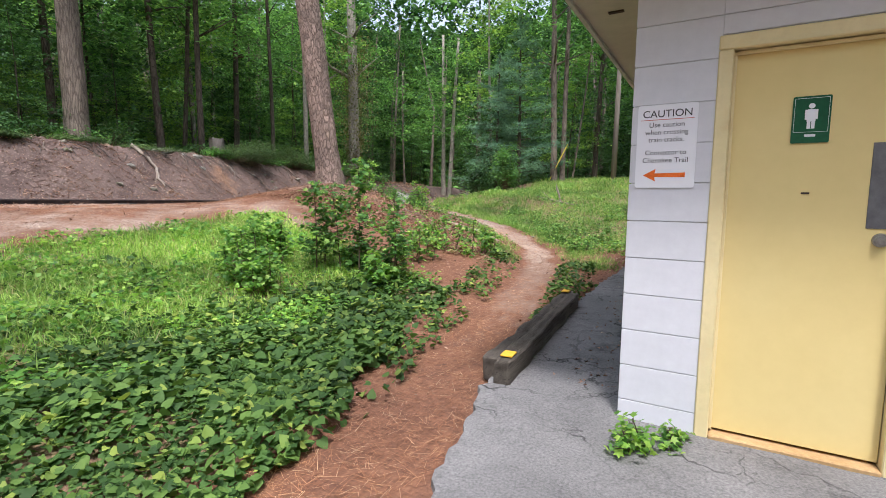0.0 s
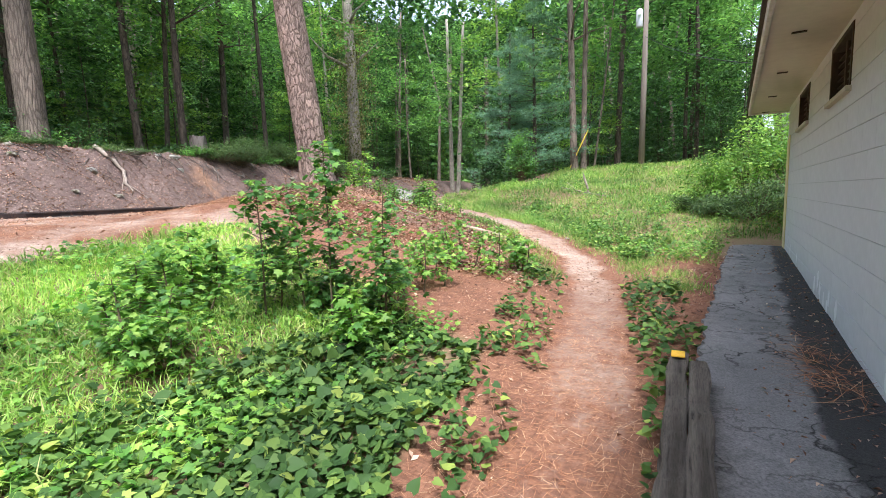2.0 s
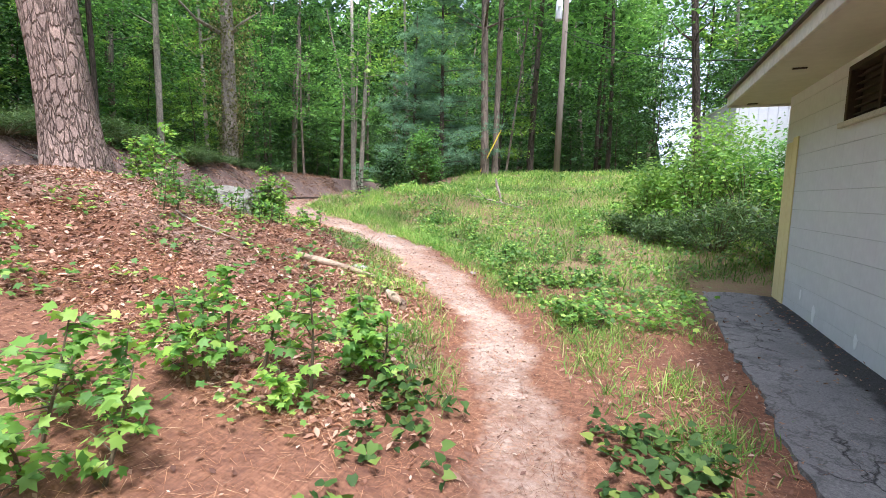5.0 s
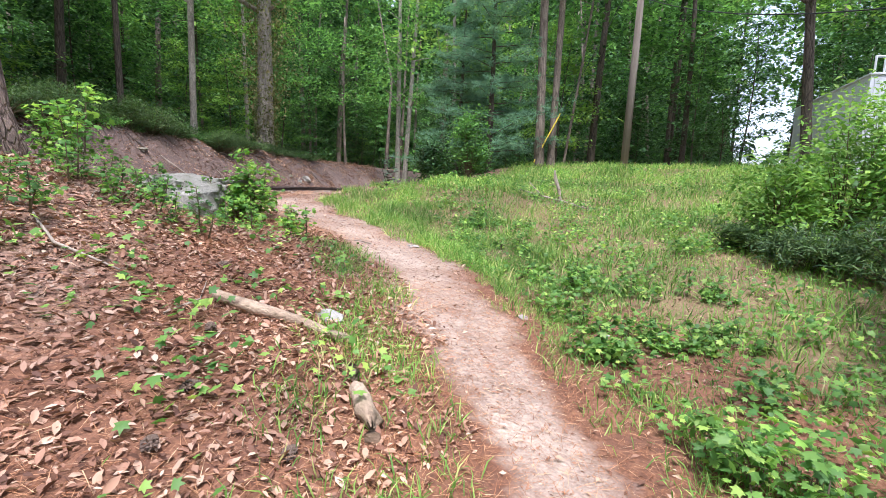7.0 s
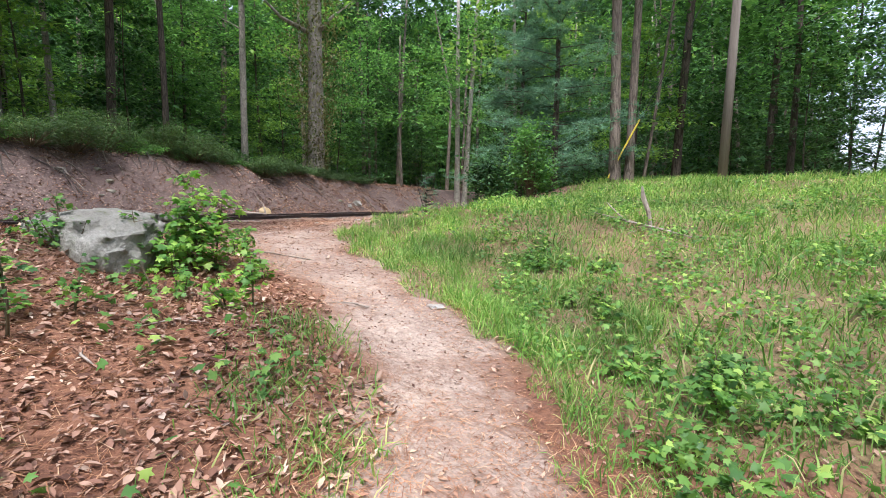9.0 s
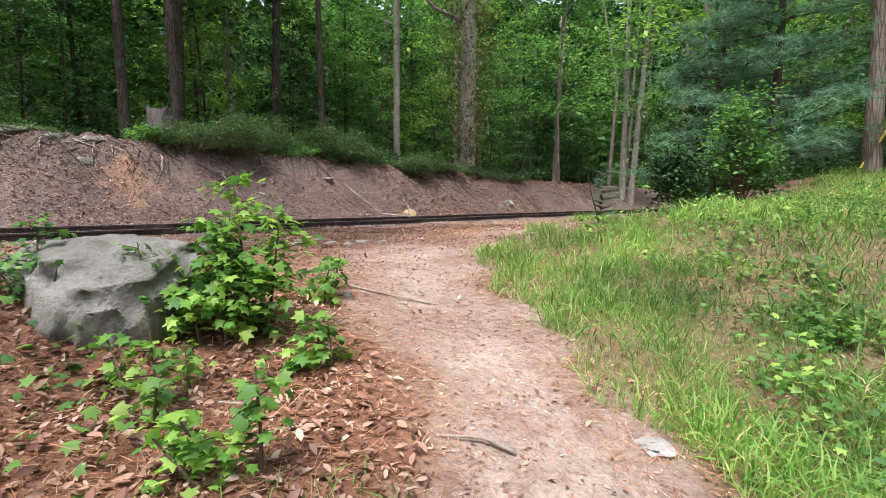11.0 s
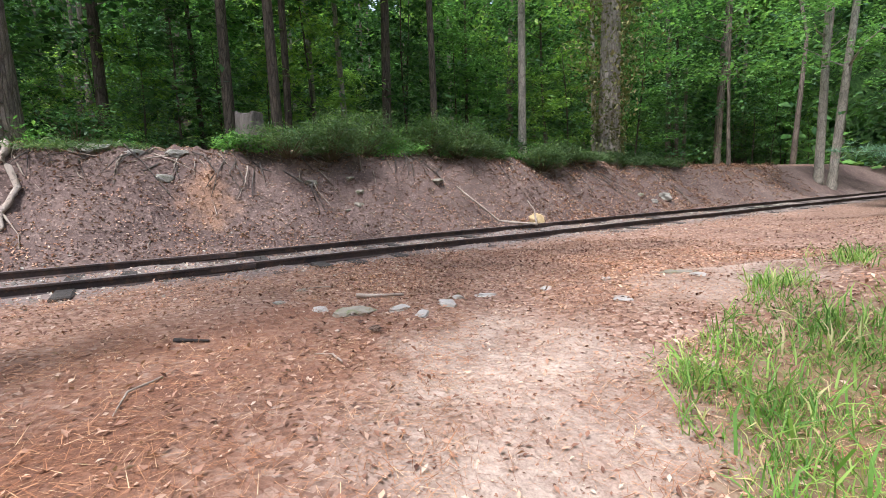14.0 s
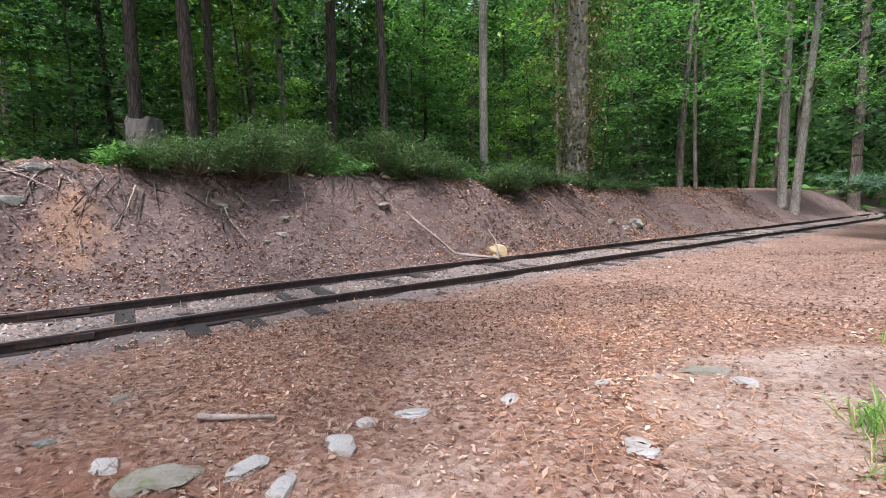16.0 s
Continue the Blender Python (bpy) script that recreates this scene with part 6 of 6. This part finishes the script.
cover("trail_straw", "brown pine needles trodden into the dirt trail", "pine straw", NEEDLE, "straw", x, y, 0.003 + 0.006 * rg.rand(len(x)), None, 0.08, rg, 0.0, np.stack([ln * 1.6, ln, ln], -1))
# leafy weeds in the verge
n = 17000
x, y = rg.uniform(-10, -3.4, n), rg.uniform(0.8, 6.8, n)
keep = (zones(x, y)[2] > 0.35) & (patchy(x, y, 1.5, 3) + 0.3 * rg.rand(n) > 0.62) & (trail_dist(x, y)[0] > 0.9)
x, y = x[keep], y[keep]
cover("verge_weeds", "low leafy bright weeds growing through the verge grass", "weeds", STAR5, "leaf_gum", x, y, 0.03 + 0.2 * rg.rand(len(x)) * patchy(x, y, 1.5, 3), rg.uniform(0.03, 0.075, len(x)), 0.4, rg, -0.2)
# pine straw
n = 210000
x, y = rg.uniform(-13, -1.0, n), 0.2 + 12.5 * rg.rand(n) ** 1.3
dirt, straw, green, bank, gravel, clay = zones(x, y)
keep = (rg.rand(n) < straw * 1.3 + 0.12 + 0.3 * (y > 7.5)) & (green < 0.5)
x, y = x[keep], y[keep]
ln = rg.uniform(0.05, 0.14, len(x))
cover("pine_straw", "orange-brown pine needles strewn over the ground", "pine straw", NEEDLE, "straw", x, y, 0.004 + 0.014 * rg.rand(len(x)), None, 0.16, rg, 0.0, np.stack([ln * 2.2, ln, ln], -1))


# ---- stones, logs and other loose things ----
def stone_mesh(name, seed, sx, sy, sz, material, sub=3, jag=0.5):
    bm = bmesh.new()
    bmesh.ops.create_icosphere(bm, subdivisions=max(sub, 3), radius=1.0)
    for v in bm.verts:
        q = v.co * 1.3 + Vector((seed * 3.7, seed * 1.3, 0))
        f = 1 + jag * noise.noise(q) + jag * 0.45 * noise.noise(q * 2.7) + 0.05 * noise.noise(q * 7)
        c = v.co * f
        for nx, ny, nz, dd in ((0.6, 0.3, 0.74, 0.78), (-0.7, 0.2, 0.68, 0.82), (0.1, -0.8, 0.6, 0.8), (0.15, 0.1, 0.98, 0.6), (0.9, -0.4, 0.15, 0.72), (0.2, 0.95, 0.2, 0.8)):
            over = c.x * nx + c.y * ny + c.z * nz - dd
            if over > 0:
                c -= Vector((nx, ny, nz)) * over * 0.93
        v.co = Vector((c.x * sx, c.y * sy, c.z * sz))
    return bm_mesh(name, bm, material, False)


def stone(name, label, x, y, sx, sy, sz, seed, mat, sink=0.35, rz=0, sub=2, group=""):
    return thing(name, label, "stone", pose(x, y, ground_z(x, y) + sz * (1 - 2 * sink) * 0.9, 0, 0, rz), stone_mesh(name, seed, sx, sy, sz, M[mat], sub), group=group)


def boulder():
    """A slab with a sloping flat top and a point that overhangs on one side."""
    bm = bmesh.new()
    for q in ((0.36, -0.5, -0.3), (0.42, 0.1, -0.3), (-0.5, -0.7, -0.3), (-0.6, 0.5, -0.3), (0.5, -0.42, 0.2), (0.55, 0.02, 0.22), (0.36, 0.42, 0.43), (0.2, 0.5, 0.4), (0.3, -0.55, 0.36), (0.1, 0.1, 0.5), (-0.55, -0.55, 0.44), (-0.6, 0.45, 0.42)):
        bm.verts.new(q)
    r = bmesh.ops.convex_hull(bm, input=list(bm.verts))
    bmesh.ops.delete(bm, geom=[g for g in r["geom_interior"] if isinstance(g, bmesh.types.BMVert)], context="VERTS")
    bmesh.ops.bevel(bm, geom=list(bm.edges), offset=0.07, segments=3, affect="EDGES")
    bmesh.ops.triangulate(bm, faces=list(bm.faces))
    for _ in range(3):
        bmesh.ops.subdivide_edges(bm, edges=[e for e in bm.edges if e.calc_length() > 0.07], cuts=1)
        bmesh.ops.triangulate(bm, faces=list(bm.faces))
    bm.normal_update()
    for v in bm.verts:
        q = v.co
        v.co = q + v.normal * (0.04 * noise.noise(q * 2.6) + 0.035 * noise.noise(q * 7) + 0.016 * noise.noise(q * 19))
    thing("boulder", "large grey lichened boulder slab half sunk beside the trail", "boulder", pose(-8.95, 12.1, 1.13, 0, 0, 12) @ Matrix.Diagonal((0.88, 0.82, 0.95, 1)), bm_mesh("boulder", bm, M["boulder"], True))


boulder()
for k, (x, y, sx, sy, sz, mat) in enumerate(((-12.25, 15.25, 0.13, 0.09, 0.05, "stone"), (-12.47, 15.45, 0.06, 0.05, 0.04, "stone"), (-12.5, 15.78, 0.12, 0.07, 0.03, "stone"), (-12.34, 16.42, 0.09, 0.06, 0.03, "stone"),
                                            (-11.4, 16.6, 0.12, 0.09, 0.02, "stone"), (-11.58, 17.7, 0.09, 0.07, 0.03, "stone"), (-11.86, 17.72, 0.18, 0.1, 0.04, "moss_rock"), (-12.3, 14.35, 0.2, 0.13, 0.06, "moss_rock"),
                                            (-12.2, 14.75, 0.13, 0.08, 0.04, "stone"), (-11.95, 14.9, 0.12, 0.06, 0.03, "stone"), (-12.58, 14.1, 0.1, 0.07, 0.04, "stone"), (-12.99, 13.74, 0.06, 0.05, 0.03, "boulder"),
                                            (-6.74, 14.05, 0.1, 0.09, 0.03, "stone"), (-4.5, 12.4, 0.07, 0.05, 0.03, "stone"), (-5.5, 10.8, 0.14, 0.1, 0.06, "stone"), (-8.95, 13.5, 0.05, 0.04, 0.03, "stone"),
                                            (-3.75, 12.5, 0.05, 0.04, 0.02, "stone"), (-12.1, 17.0, 0.08, 0.05, 0.03, "stone"), (-13.6, 14.0, 0.09, 0.06, 0.02, "moss_rock"), (-4.2, 9.3, 0.06, 0.05, 0.03, "stone"))):
    stone("stone", "pale grey stone lying in the leaf litter" if mat == "stone" else "dark mossy stone in the leaf litter", x, y, sx, sy, sz, 20 + k, mat, 0.42, 37 * k, 2, "loose stones")
stone("sandstone_block", "yellowish stone resting at the foot of the bank by the rail", -19.0, 20.42, 0.2, 0.16, 0.24, 44, "sand_rock", 0.1, 15, 3)
for k in range(22):
    rr = np.random.RandomState(800 + k)
    y = rr.uniform(2, 29)
    x = float(rail_x(y)) - rr.uniform(2.5, 4.8)
    sz = rr.uniform(0.04, 0.12)
    stone("bank_stone", "reddish grey stone showing in the cut bank", x, y, sz * 1.5, sz * 1.2, sz * 0.8, 60 + k, "moss_rock" if k % 2 else "sand_rock" if k % 5 == 0 else "moss_rock", 0.5, 50 * k, 2, "stones in the bank")


for k, (x, y, sx, sy, sz) in enumerate(((-19.55, 10.6, 0.3, 0.42, 0.14), (-19.55, 12.05, 0.18, 0.26, 0.12), (-18.95, 11.85, 0.14, 0.2, 0.12), (-19.4, 11.3, 0.16, 0.22, 0.1), (-21.7, 27.5, 0.22, 0.3, 0.2), (-21.3, 26.6, 0.12, 0.18, 0.1), (-18.2, 8.7, 0.14, 0.18, 0.1))):
    stone("bank_rock", "weathered grey-brown rock set in the bank", x, y, sx, sy, sz, 950 + k, "boulder", 0.38, 20 * k, group="rocks in the bank")


def stick(name, label, points, radii, mat, seed=0, sides=8, category="branch", forks=()):
    pts = [(x, y, ground_z(x, y) + dz) for x, y, dz in points]
    fine, fr = [], []
    for (p, q, r0, r1) in zip(pts[:-1], pts[1:], radii[:-1], radii[1:]):
        for u in (0, 0.33, 0.67):
            fine.append(tuple(a + (b - a) * u for a, b in zip(p, q)))
            fr.append(r0 + (r1 - r0) * u)
    fine.append(pts[-1])
    fr.append(radii[-1])
    rng = np.random.RandomState(seed)
    fine = [(a + rng.normal(0, radii[0] * 0.3), b + rng.normal(0, radii[0] * 0.3), c) for a, b, c in fine]
    pieces = [tube(fine, fr, sides, 0.45, seed)]
    for fk in forks:
        q = [(x, y, ground_z(x, y) + dz) for x, y, dz in fk]
        pieces.append(tube(q, [radii[-1] * 1.2] + [radii[-1] * 0.5] * (len(q) - 1), 5, 0.2, seed))
    V, F = merged(pieces)
    return thing(name, label, category, None, mesh_of(name, V, F, M[mat], True))


stick("fallen_log", "short peeled log lying in the leaf litter", [(-5.98, 10.2, 0.05), (-5.6, 10.38, 0.04), (-5.12, 10.6, 0.03)], [0.036, 0.042, 0.026], "log_wood", 1, 10, "log")
stick("fallen_log", "split rotten log end lying beside the trail", [(-4.85, 10.28, 0.04), (-4.6, 10.05, 0.05), (-4.38, 9.85, 0.045)], [0.03, 0.05, 0.042], "log_wood", 2, 10, "log")
stick("broken_branch", "dark broken branch lying in the leaves", [(-12.75, 14.95, 0.03), (-12.95, 14.62, 0.03), (-13.0, 14.5, 0.04)], [0.012, 0.022, 0.025], "dead_wood", 3)
stick("broken_branch", "thin stick lying across the dirt trail", [(-9.3, 13.62, 0.015), (-9.04, 13.84, 0.02), (-8.76, 14.16, 0.01)], [0.007, 0.01, 0.006], "dead_wood", 4)
stick("broken_branch", "short dark stick lying in the pine straw", [(-12.1, 12.95, 0.02), (-12.0, 13.2, 0.02)], [0.016, 0.012], "tie_wood", 5)
stick("broken_branch", "long bare branch leaning down the bank", [(-19.9, 18.5, 0.15), (-19.0, 19.3, 0.2), (-18.35, 20.0, 0.12)], [0.02, 0.035, 0.03], "dead_wood", 6, forks=[[(-18.35, 20.0, 0.1), (-18.8, 20.2, 0.45), (-19.3, 20.3, 0.6)]])
stick("exposed_root", "pale exposed root hanging down the bank", [(-19.3, 9.3, 0.05), (-18.75, 9.42, 0.12), (-18.4, 9.72, 0.1), (-18.05, 9.6, 0.08), (-17.7, 9.62, 0.03)], [0.07, 0.06, 0.05, 0.04, 0.02], "dead_wood", 7, 10, "root", forks=[[(-18.35, 9.7, 0.08), (-17.9, 9.4, 0.07), (-17.5, 9.2, 0.02), (-17.3, 8.9, 0.01)], [(-18.0, 9.62, 0.06), (-17.7, 9.9, 0.04), (-17.4, 10.0, 0.01)]])
for k, (x, y) in enumerate(((-19.0, 13.45), (-19.05, 12.9), (-19.1, 14.6), (-21.5, 24.4), (-21.6, 25.0), (-20.3, 17.4), (-22.0, 28.6), (-19.0, 11.3))):
    rr = np.random.RandomState(1300 + k)
    for j in range(3):
        a = rr.uniform(-0.9, 0.9)
        stick("exposed_root", "dark tangled root torn out of the crest of the bank", [(x - 0.35, y + rr.normal(0, 0.2), 0.06), (x + 0.1, y + 0.35 * a, 0.12), (x + 0.3 + 0.2 * rr.rand(), y + 0.9 * a, 0.05)], [0.016, 0.013, 0.005], "stump_wood" if j or k % 2 else "dead_wood", 31 * k + j, 6, "root")
stick("broken_branch", "bare grey twig lying in the leaf litter", [(-7.4, 9.8, 0.03), (-6.9, 9.7, 0.06), (-6.5, 9.9, 0.03)], [0.008, 0.012, 0.006], "dead_wood", 8)
stick("broken_branch", "grey fallen branch lying in the grass by a broken stem", [(-7.0, 19.5, 0.12), (-6.2, 19.2, 0.1), (-5.2, 18.9, 0.06)], [0.012, 0.022, 0.016], "dead_wood", 12, forks=[[(-6.4, 19.3, 0.1), (-6.9, 19.9, 0.3)], [(-6.0, 19.2, 0.1), (-6.2, 18.7, 0.2)]])
stick("broken_branch", "pale twig lying on the path", [(-7.22, 13.12, 0.01), (-7.12, 13.3, 0.03), (-7.0, 13.38, 0.02)], [0.004, 0.008, 0.012], "dead_wood", 9)
for k in range(46):
    rr = np.random.RandomState(900 + k)
    y = rr.uniform(8, 22)
    x = float(rail_x(y)) - rr.uniform(2.3, 5) if k % 2 else rr.uniform(-14, -4.5)
    if k % 2 == 0 and float(trail_dist(x, y)[0]) < 0.7:
        continue
    a, ln = rr.uniform(0, 6.28), rr.uniform(0.2, 0.7)
    stick("twig", "dry grey-brown twig on the ground", [(x, y, 0.012), (x + math.cos(a) * ln * 0.5, y + math.sin(a) * ln * 0.5, 0.025), (x + math.cos(a + 0.3) * ln, y + math.sin(a + 0.3) * ln, 0.01)], [0.008, 0.007, 0.003], "dead_wood", k, 5, "twig")

for k in range(120):
    rr = np.random.RandomState(1200 + k)
    y = rr.uniform(6, 29)
    x = float(rail_x(y)) - rr.uniform(3.9, 4.9)
    dx, dy = rr.uniform(0.25, 0.7), rr.normal(0, 0.45)
    stick("exposed_root", "thin exposed root at the crest of the bank", [(x, y, 0.02), (x + dx * 0.5, y + dy * 0.4, 0.05), (x + dx, y + dy, 0.01)], [0.018, 0.013, 0.004], "stump_wood" if k % 3 else "dead_wood", k, 5, "root")

# stump on the crest
st = thing("tree_stump", "weathered grey sawn tree stump on the crest of the bank", "stump", pose(-20.35, 13.5, ground_z(-20.35, 13.5) - 0.02))
V, F = tube([(0, 0, 0), (0, 0, 0.15), (0.01, 0.01, 0.5), (0.0, 0, 0.76), (0, 0, 0.88)], [0.42, 0.36, 0.33, 0.32, 0.305], 22, 0.2, 3)
V = [Vector(q) + Vector((0, 0, 0.03 * math.sin(3 * math.atan2(q[1], q[0])) + 0.03 * math.sin(7 * math.atan2(q[1], q[0])))) if q[2] > 0.7 else q for q in V]
part("body", mesh_of("body", V, F, M["stump_wood"]), None, st)
V, F = tube([(0.14, -0.24, 0.4), (0.15, -0.28, 0.85), (0.15, -0.27, 0.93)], [0.07, 0.05, 0.02], 7, 0.5, 4)
part("splinter", mesh_of("splinter", V, F, M["stump_wood"]), None, st, "broken splintered rim")


def pine_cone(x, y, seed):
    rng = np.random.RandomState(seed)
    n = 70
    u = np.linspace(0.03, 0.97, n)
    r = 0.028 * np.sin(np.pi * u ** 0.8) + 0.004
    a = np.arange(n) * 2.4
    P = np.stack([u * 0.1 - 0.05, r * np.cos(a) * 0.8, 0.03 + r * np.sin(a) * 0.8], -1)
    V, F = scatter(*CHIP, P, np.full(n, 0.02), a, rng.normal(0, 0.5, n), rng.normal(0, 0.5, n))
    thing("pine_cone", "dry brown open pine cone in the litter", "pine cone", pose(x, y, ground_z(x, y), 0, 0, rng.uniform(0, 360)), mesh_of("pine_cone", V, F, M["cone"]), group="pine cones")


for k, (x, y) in enumerate(((-4.98, 9.17), (-4.59, 9.53), (-5.2, 9.5), (-5.6, 9.9), (-6.4, 10.6), (-11.6, 14.4))):
    pine_cone(x, y, 70 + k)


# ---- utility pole, guy and wires ----
def build_pole():
    px, py = -5.78, 28.5
    pz = ground_z(px, py)
    pole = thing("utility_pole", "weathered wooden utility pole with a crossarm and transformer", "utility pole", pose(px, py, pz, 0, 0.6, 0))
    V, F = tube([(0, 0, -0.3), (0, 0, 4), (0, 0, 9.6)], [0.15, 0.135, 0.1], 14)
    part("post", mesh_of("post", V, F, M["pole_wood"], True), None, pole)
    part("crossarm", boxed(-1.1, 1.1, -0.06, 0.06, 8.75, 8.87, 0.01), M["pole_wood"], pole, "wooden crossarm")
    for x in (-0.95, -0.4, 0.4, 0.95):
        V, F = tube([(x, 0, 8.87), (x, 0, 8.93), (x, 0, 8.97), (x, 0, 9.05)], [0.02, 0.05, 0.05, 0.025], 10)
        part("insulator", mesh_of("insulator", V, F, M["metal_grey"], True), None, pole)
    V, F = tube([(-0.3, -0.05, 6.9), (-0.3, -0.05, 6.95), (-0.3, -0.05, 7.7), (-0.3, -0.05, 7.78)], [0.14, 0.16, 0.16, 0.1], 16)
    part("transformer", mesh_of("transformer", V, F, M["metal_grey"], True), None, pole, "grey cylindrical transformer")
    for k, (a, b, sag) in enumerate((((-6.7, 28.5, pz + 9.0), (-30, 62, 12), 1.2), ((-4.85, 28.5, pz + 9.0), (-26, 64, 12), 1.2), ((-5.7, 28.4, pz + 6.4), (3.0, 13.0, 3.6), 0.9), ((-4.9, 28.5, pz + 9.0), (14, 10, 10), 1.0))):
        pts = []
        for i in range(15):
            u = i / 14
            pts.append((a[0] + (b[0] - a[0]) * u, a[1] + (b[1] - a[1]) * u, a[2] + (b[2] - a[2]) * u - 4 * sag * u * (1 - u)))
        V, F = tube(pts, [0.014] * 15, 5)
        thing("overhead_wire", "black overhead wire from the utility pole", "wire", None, mesh_of("overhead_wire", V, F, M["cable"]), group="overhead wires")
    gx, gy = -9.3, 27.6
    g = thing("guy_wire", "steel guy wire of the pole with a yellow plastic guard", "guy wire", pose(0, 0, 0))
    gz = ground_z(gx, gy)
    V, F = tube([(gx, gy, gz - 0.1), (px, py, pz + 7.6)], [0.012, 0.012], 5)
    part("wire", mesh_of("wire", V, F, M["cable"]), None, g)
    d = (Vector((px, py, pz + 7.6)) - Vector((gx, gy, gz))).normalized()
    V, F = tube([Vector((gx, gy, gz)) + d * 0.2, Vector((gx, gy, gz)) + d * 2.4], [0.032, 0.032], 8)
    part("guard", mesh_of("guard", V, F, M["yellow_plastic"]), None, g, "yellow plastic guard")
    z = ground_z(-5.95, 19.35)
    V, F = tube([(0, 0, -0.1), (0.02, 0, 0.3), (-0.02, 0.01, 0.6), (0.0, 0, 0.78)], [0.045, 0.04, 0.04, 0.015], 8, 0.3)
    thing("dead_snag", "pale broken dead sapling leaning in the grass", "snag", pose(-5.95, 19.35, z, 4, -12, 0), mesh_of("dead_snag", V, F, M["dead_wood"]))


build_pole()


# ---- grey shed beyond the bushes ----
def build_shed():
    z = ground_z(3, 27)
    shed = thing("metal_shed", "light grey metal-clad shed half hidden by foliage", "shed", pose(0.9, 26.0, z - 0.2, 0, 0, 8))
    part("wall", boxed(0, 5.0, 0, 0.12, 0, 2.9), M["metal_grey"], shed)
    part("wall", boxed(0, 0.12, 0.12, 6.0, 0, 2.9), M["metal_grey"], shed)
    part("wall", boxed(4.88, 5.0, 0.12, 6.0, 0, 2.9), M["metal_grey"], shed)
    part("wall", boxed(0.12, 4.88, 5.88, 6.0, 0, 2.9), M["metal_grey"], shed)
    bm = boxed(-0.03, 5.03, -0.03, 6.03, 2.9, 2.96, 0.01)
    part("roof", bm, M["metal_grey"], shed)
    for k in range(6):
        V, F = tube([(0.1 + 0.22 * k, 0.1, 2.95), (0.1 + 0.22 * k, 0.1, 3.45)], [0.03, 0.03], 6)
        part("post", mesh_of("post", V, F, M["metal_grey"]), None, shed, "short railing post")
    V, F = tube([(0.1, 0.1, 3.42), (1.2, 0.1, 3.42)], [0.03, 0.03], 6)
    part("railing", mesh_of("railing", V, F, M["metal_grey"]), None, shed)
    rib = bm_mesh("rib", boxed(0, 0.04, -0.025, 0, 0.05, 2.85, 0.006), M["metal_grey"])
    for k in range(16):
        r = new("rib", rib)
        r.parent = shed
        r.location = (0.1 + 0.31 * k, 0, 0)


build_shed()
# flaked paint low on the long wall
rf = np.random.RandomState(2)
for k in range(16):
    v, z, w = rf.uniform(1.5, 9.8), rf.uniform(0.06, 0.3), rf.uniform(0.04, 0.1)
    bm = bmesh.new()
    ring = [bm.verts.new((0, w * (0.5 + 0.3 * rf.rand()) * math.cos(6.28 * i / 9), w * (0.8 + 0.7 * rf.rand()) * math.sin(6.28 * i / 9))) for i in range(9)]
    bm.faces.new(ring)
    r = bmesh.ops.extrude_face_region(bm, geom=list(bm.faces))
    for q in r["geom"]:
        if isinstance(q, bmesh.types.BMVert):
            q.co.x -= 0.003
    bmesh.ops.recalc_face_normals(bm, faces=bm.faces)
    ob = thing("paint_flake", "pale bare patch of flaked paint low on the wall", "paint flake", B @ pose(-0.0005, v, z + float(slab_z(2.83 + v))), bm_mesh("paint_flake", bm, M["sign_white"]), group="flaked paint patches")
# dry grass washed against the wall, and a smudge on its paint
n = 160
x, y = -0.5 - 0.28 * rf.rand(n), rf.normal(6.2, 0.35, n)
V, F = scatter(*NEEDLE, np.stack([x, y, slab_z(y) + 0.025 + 0.03 * rf.rand(n)], -1), np.stack([np.full(n, 0.5), rf.uniform(0.15, 0.45, n), np.full(n, 0.3)], -1), rf.uniform(0, 6.28, n), rf.normal(0.03, 0.06, n), rf.normal(0, 0.2, n))
thing("dry_grass", "dry grass stalks washed against the wall on the apron", "grass", None, mesh_of("dry_grass", V, F, M["straw"]), kind="stuff")
n = 700
y = rf.uniform(3.2, 13, n)
x = -0.42 - np.abs(rf.normal(0, 0.3, n))
V, F = scatter(*FLAKE, np.stack([x, y, slab_z(y) + 0.014], -1), rf.uniform(0.01, 0.045, n), rf.uniform(0, 6.28, n), rf.normal(0, 0.3, n), rf.normal(0, 0.3, n))
thing("apron_litter", "small fallen leaves and grit lying on the apron", "leaf litter", None, mesh_of("apron_litter", V, F, M["dead_leaf"]), kind="stuff")
# weeds at the foot of the front wall
sapling(0.0, 2.62, 0.2, 560, 3, 0.05, 70, 0.1, label="small weed growing at the foot of the wall")
sapling(-0.17, 2.55, 0.26, 561, 3, 0.055, 60, 0.12, label="small weed growing through the pavement edge")
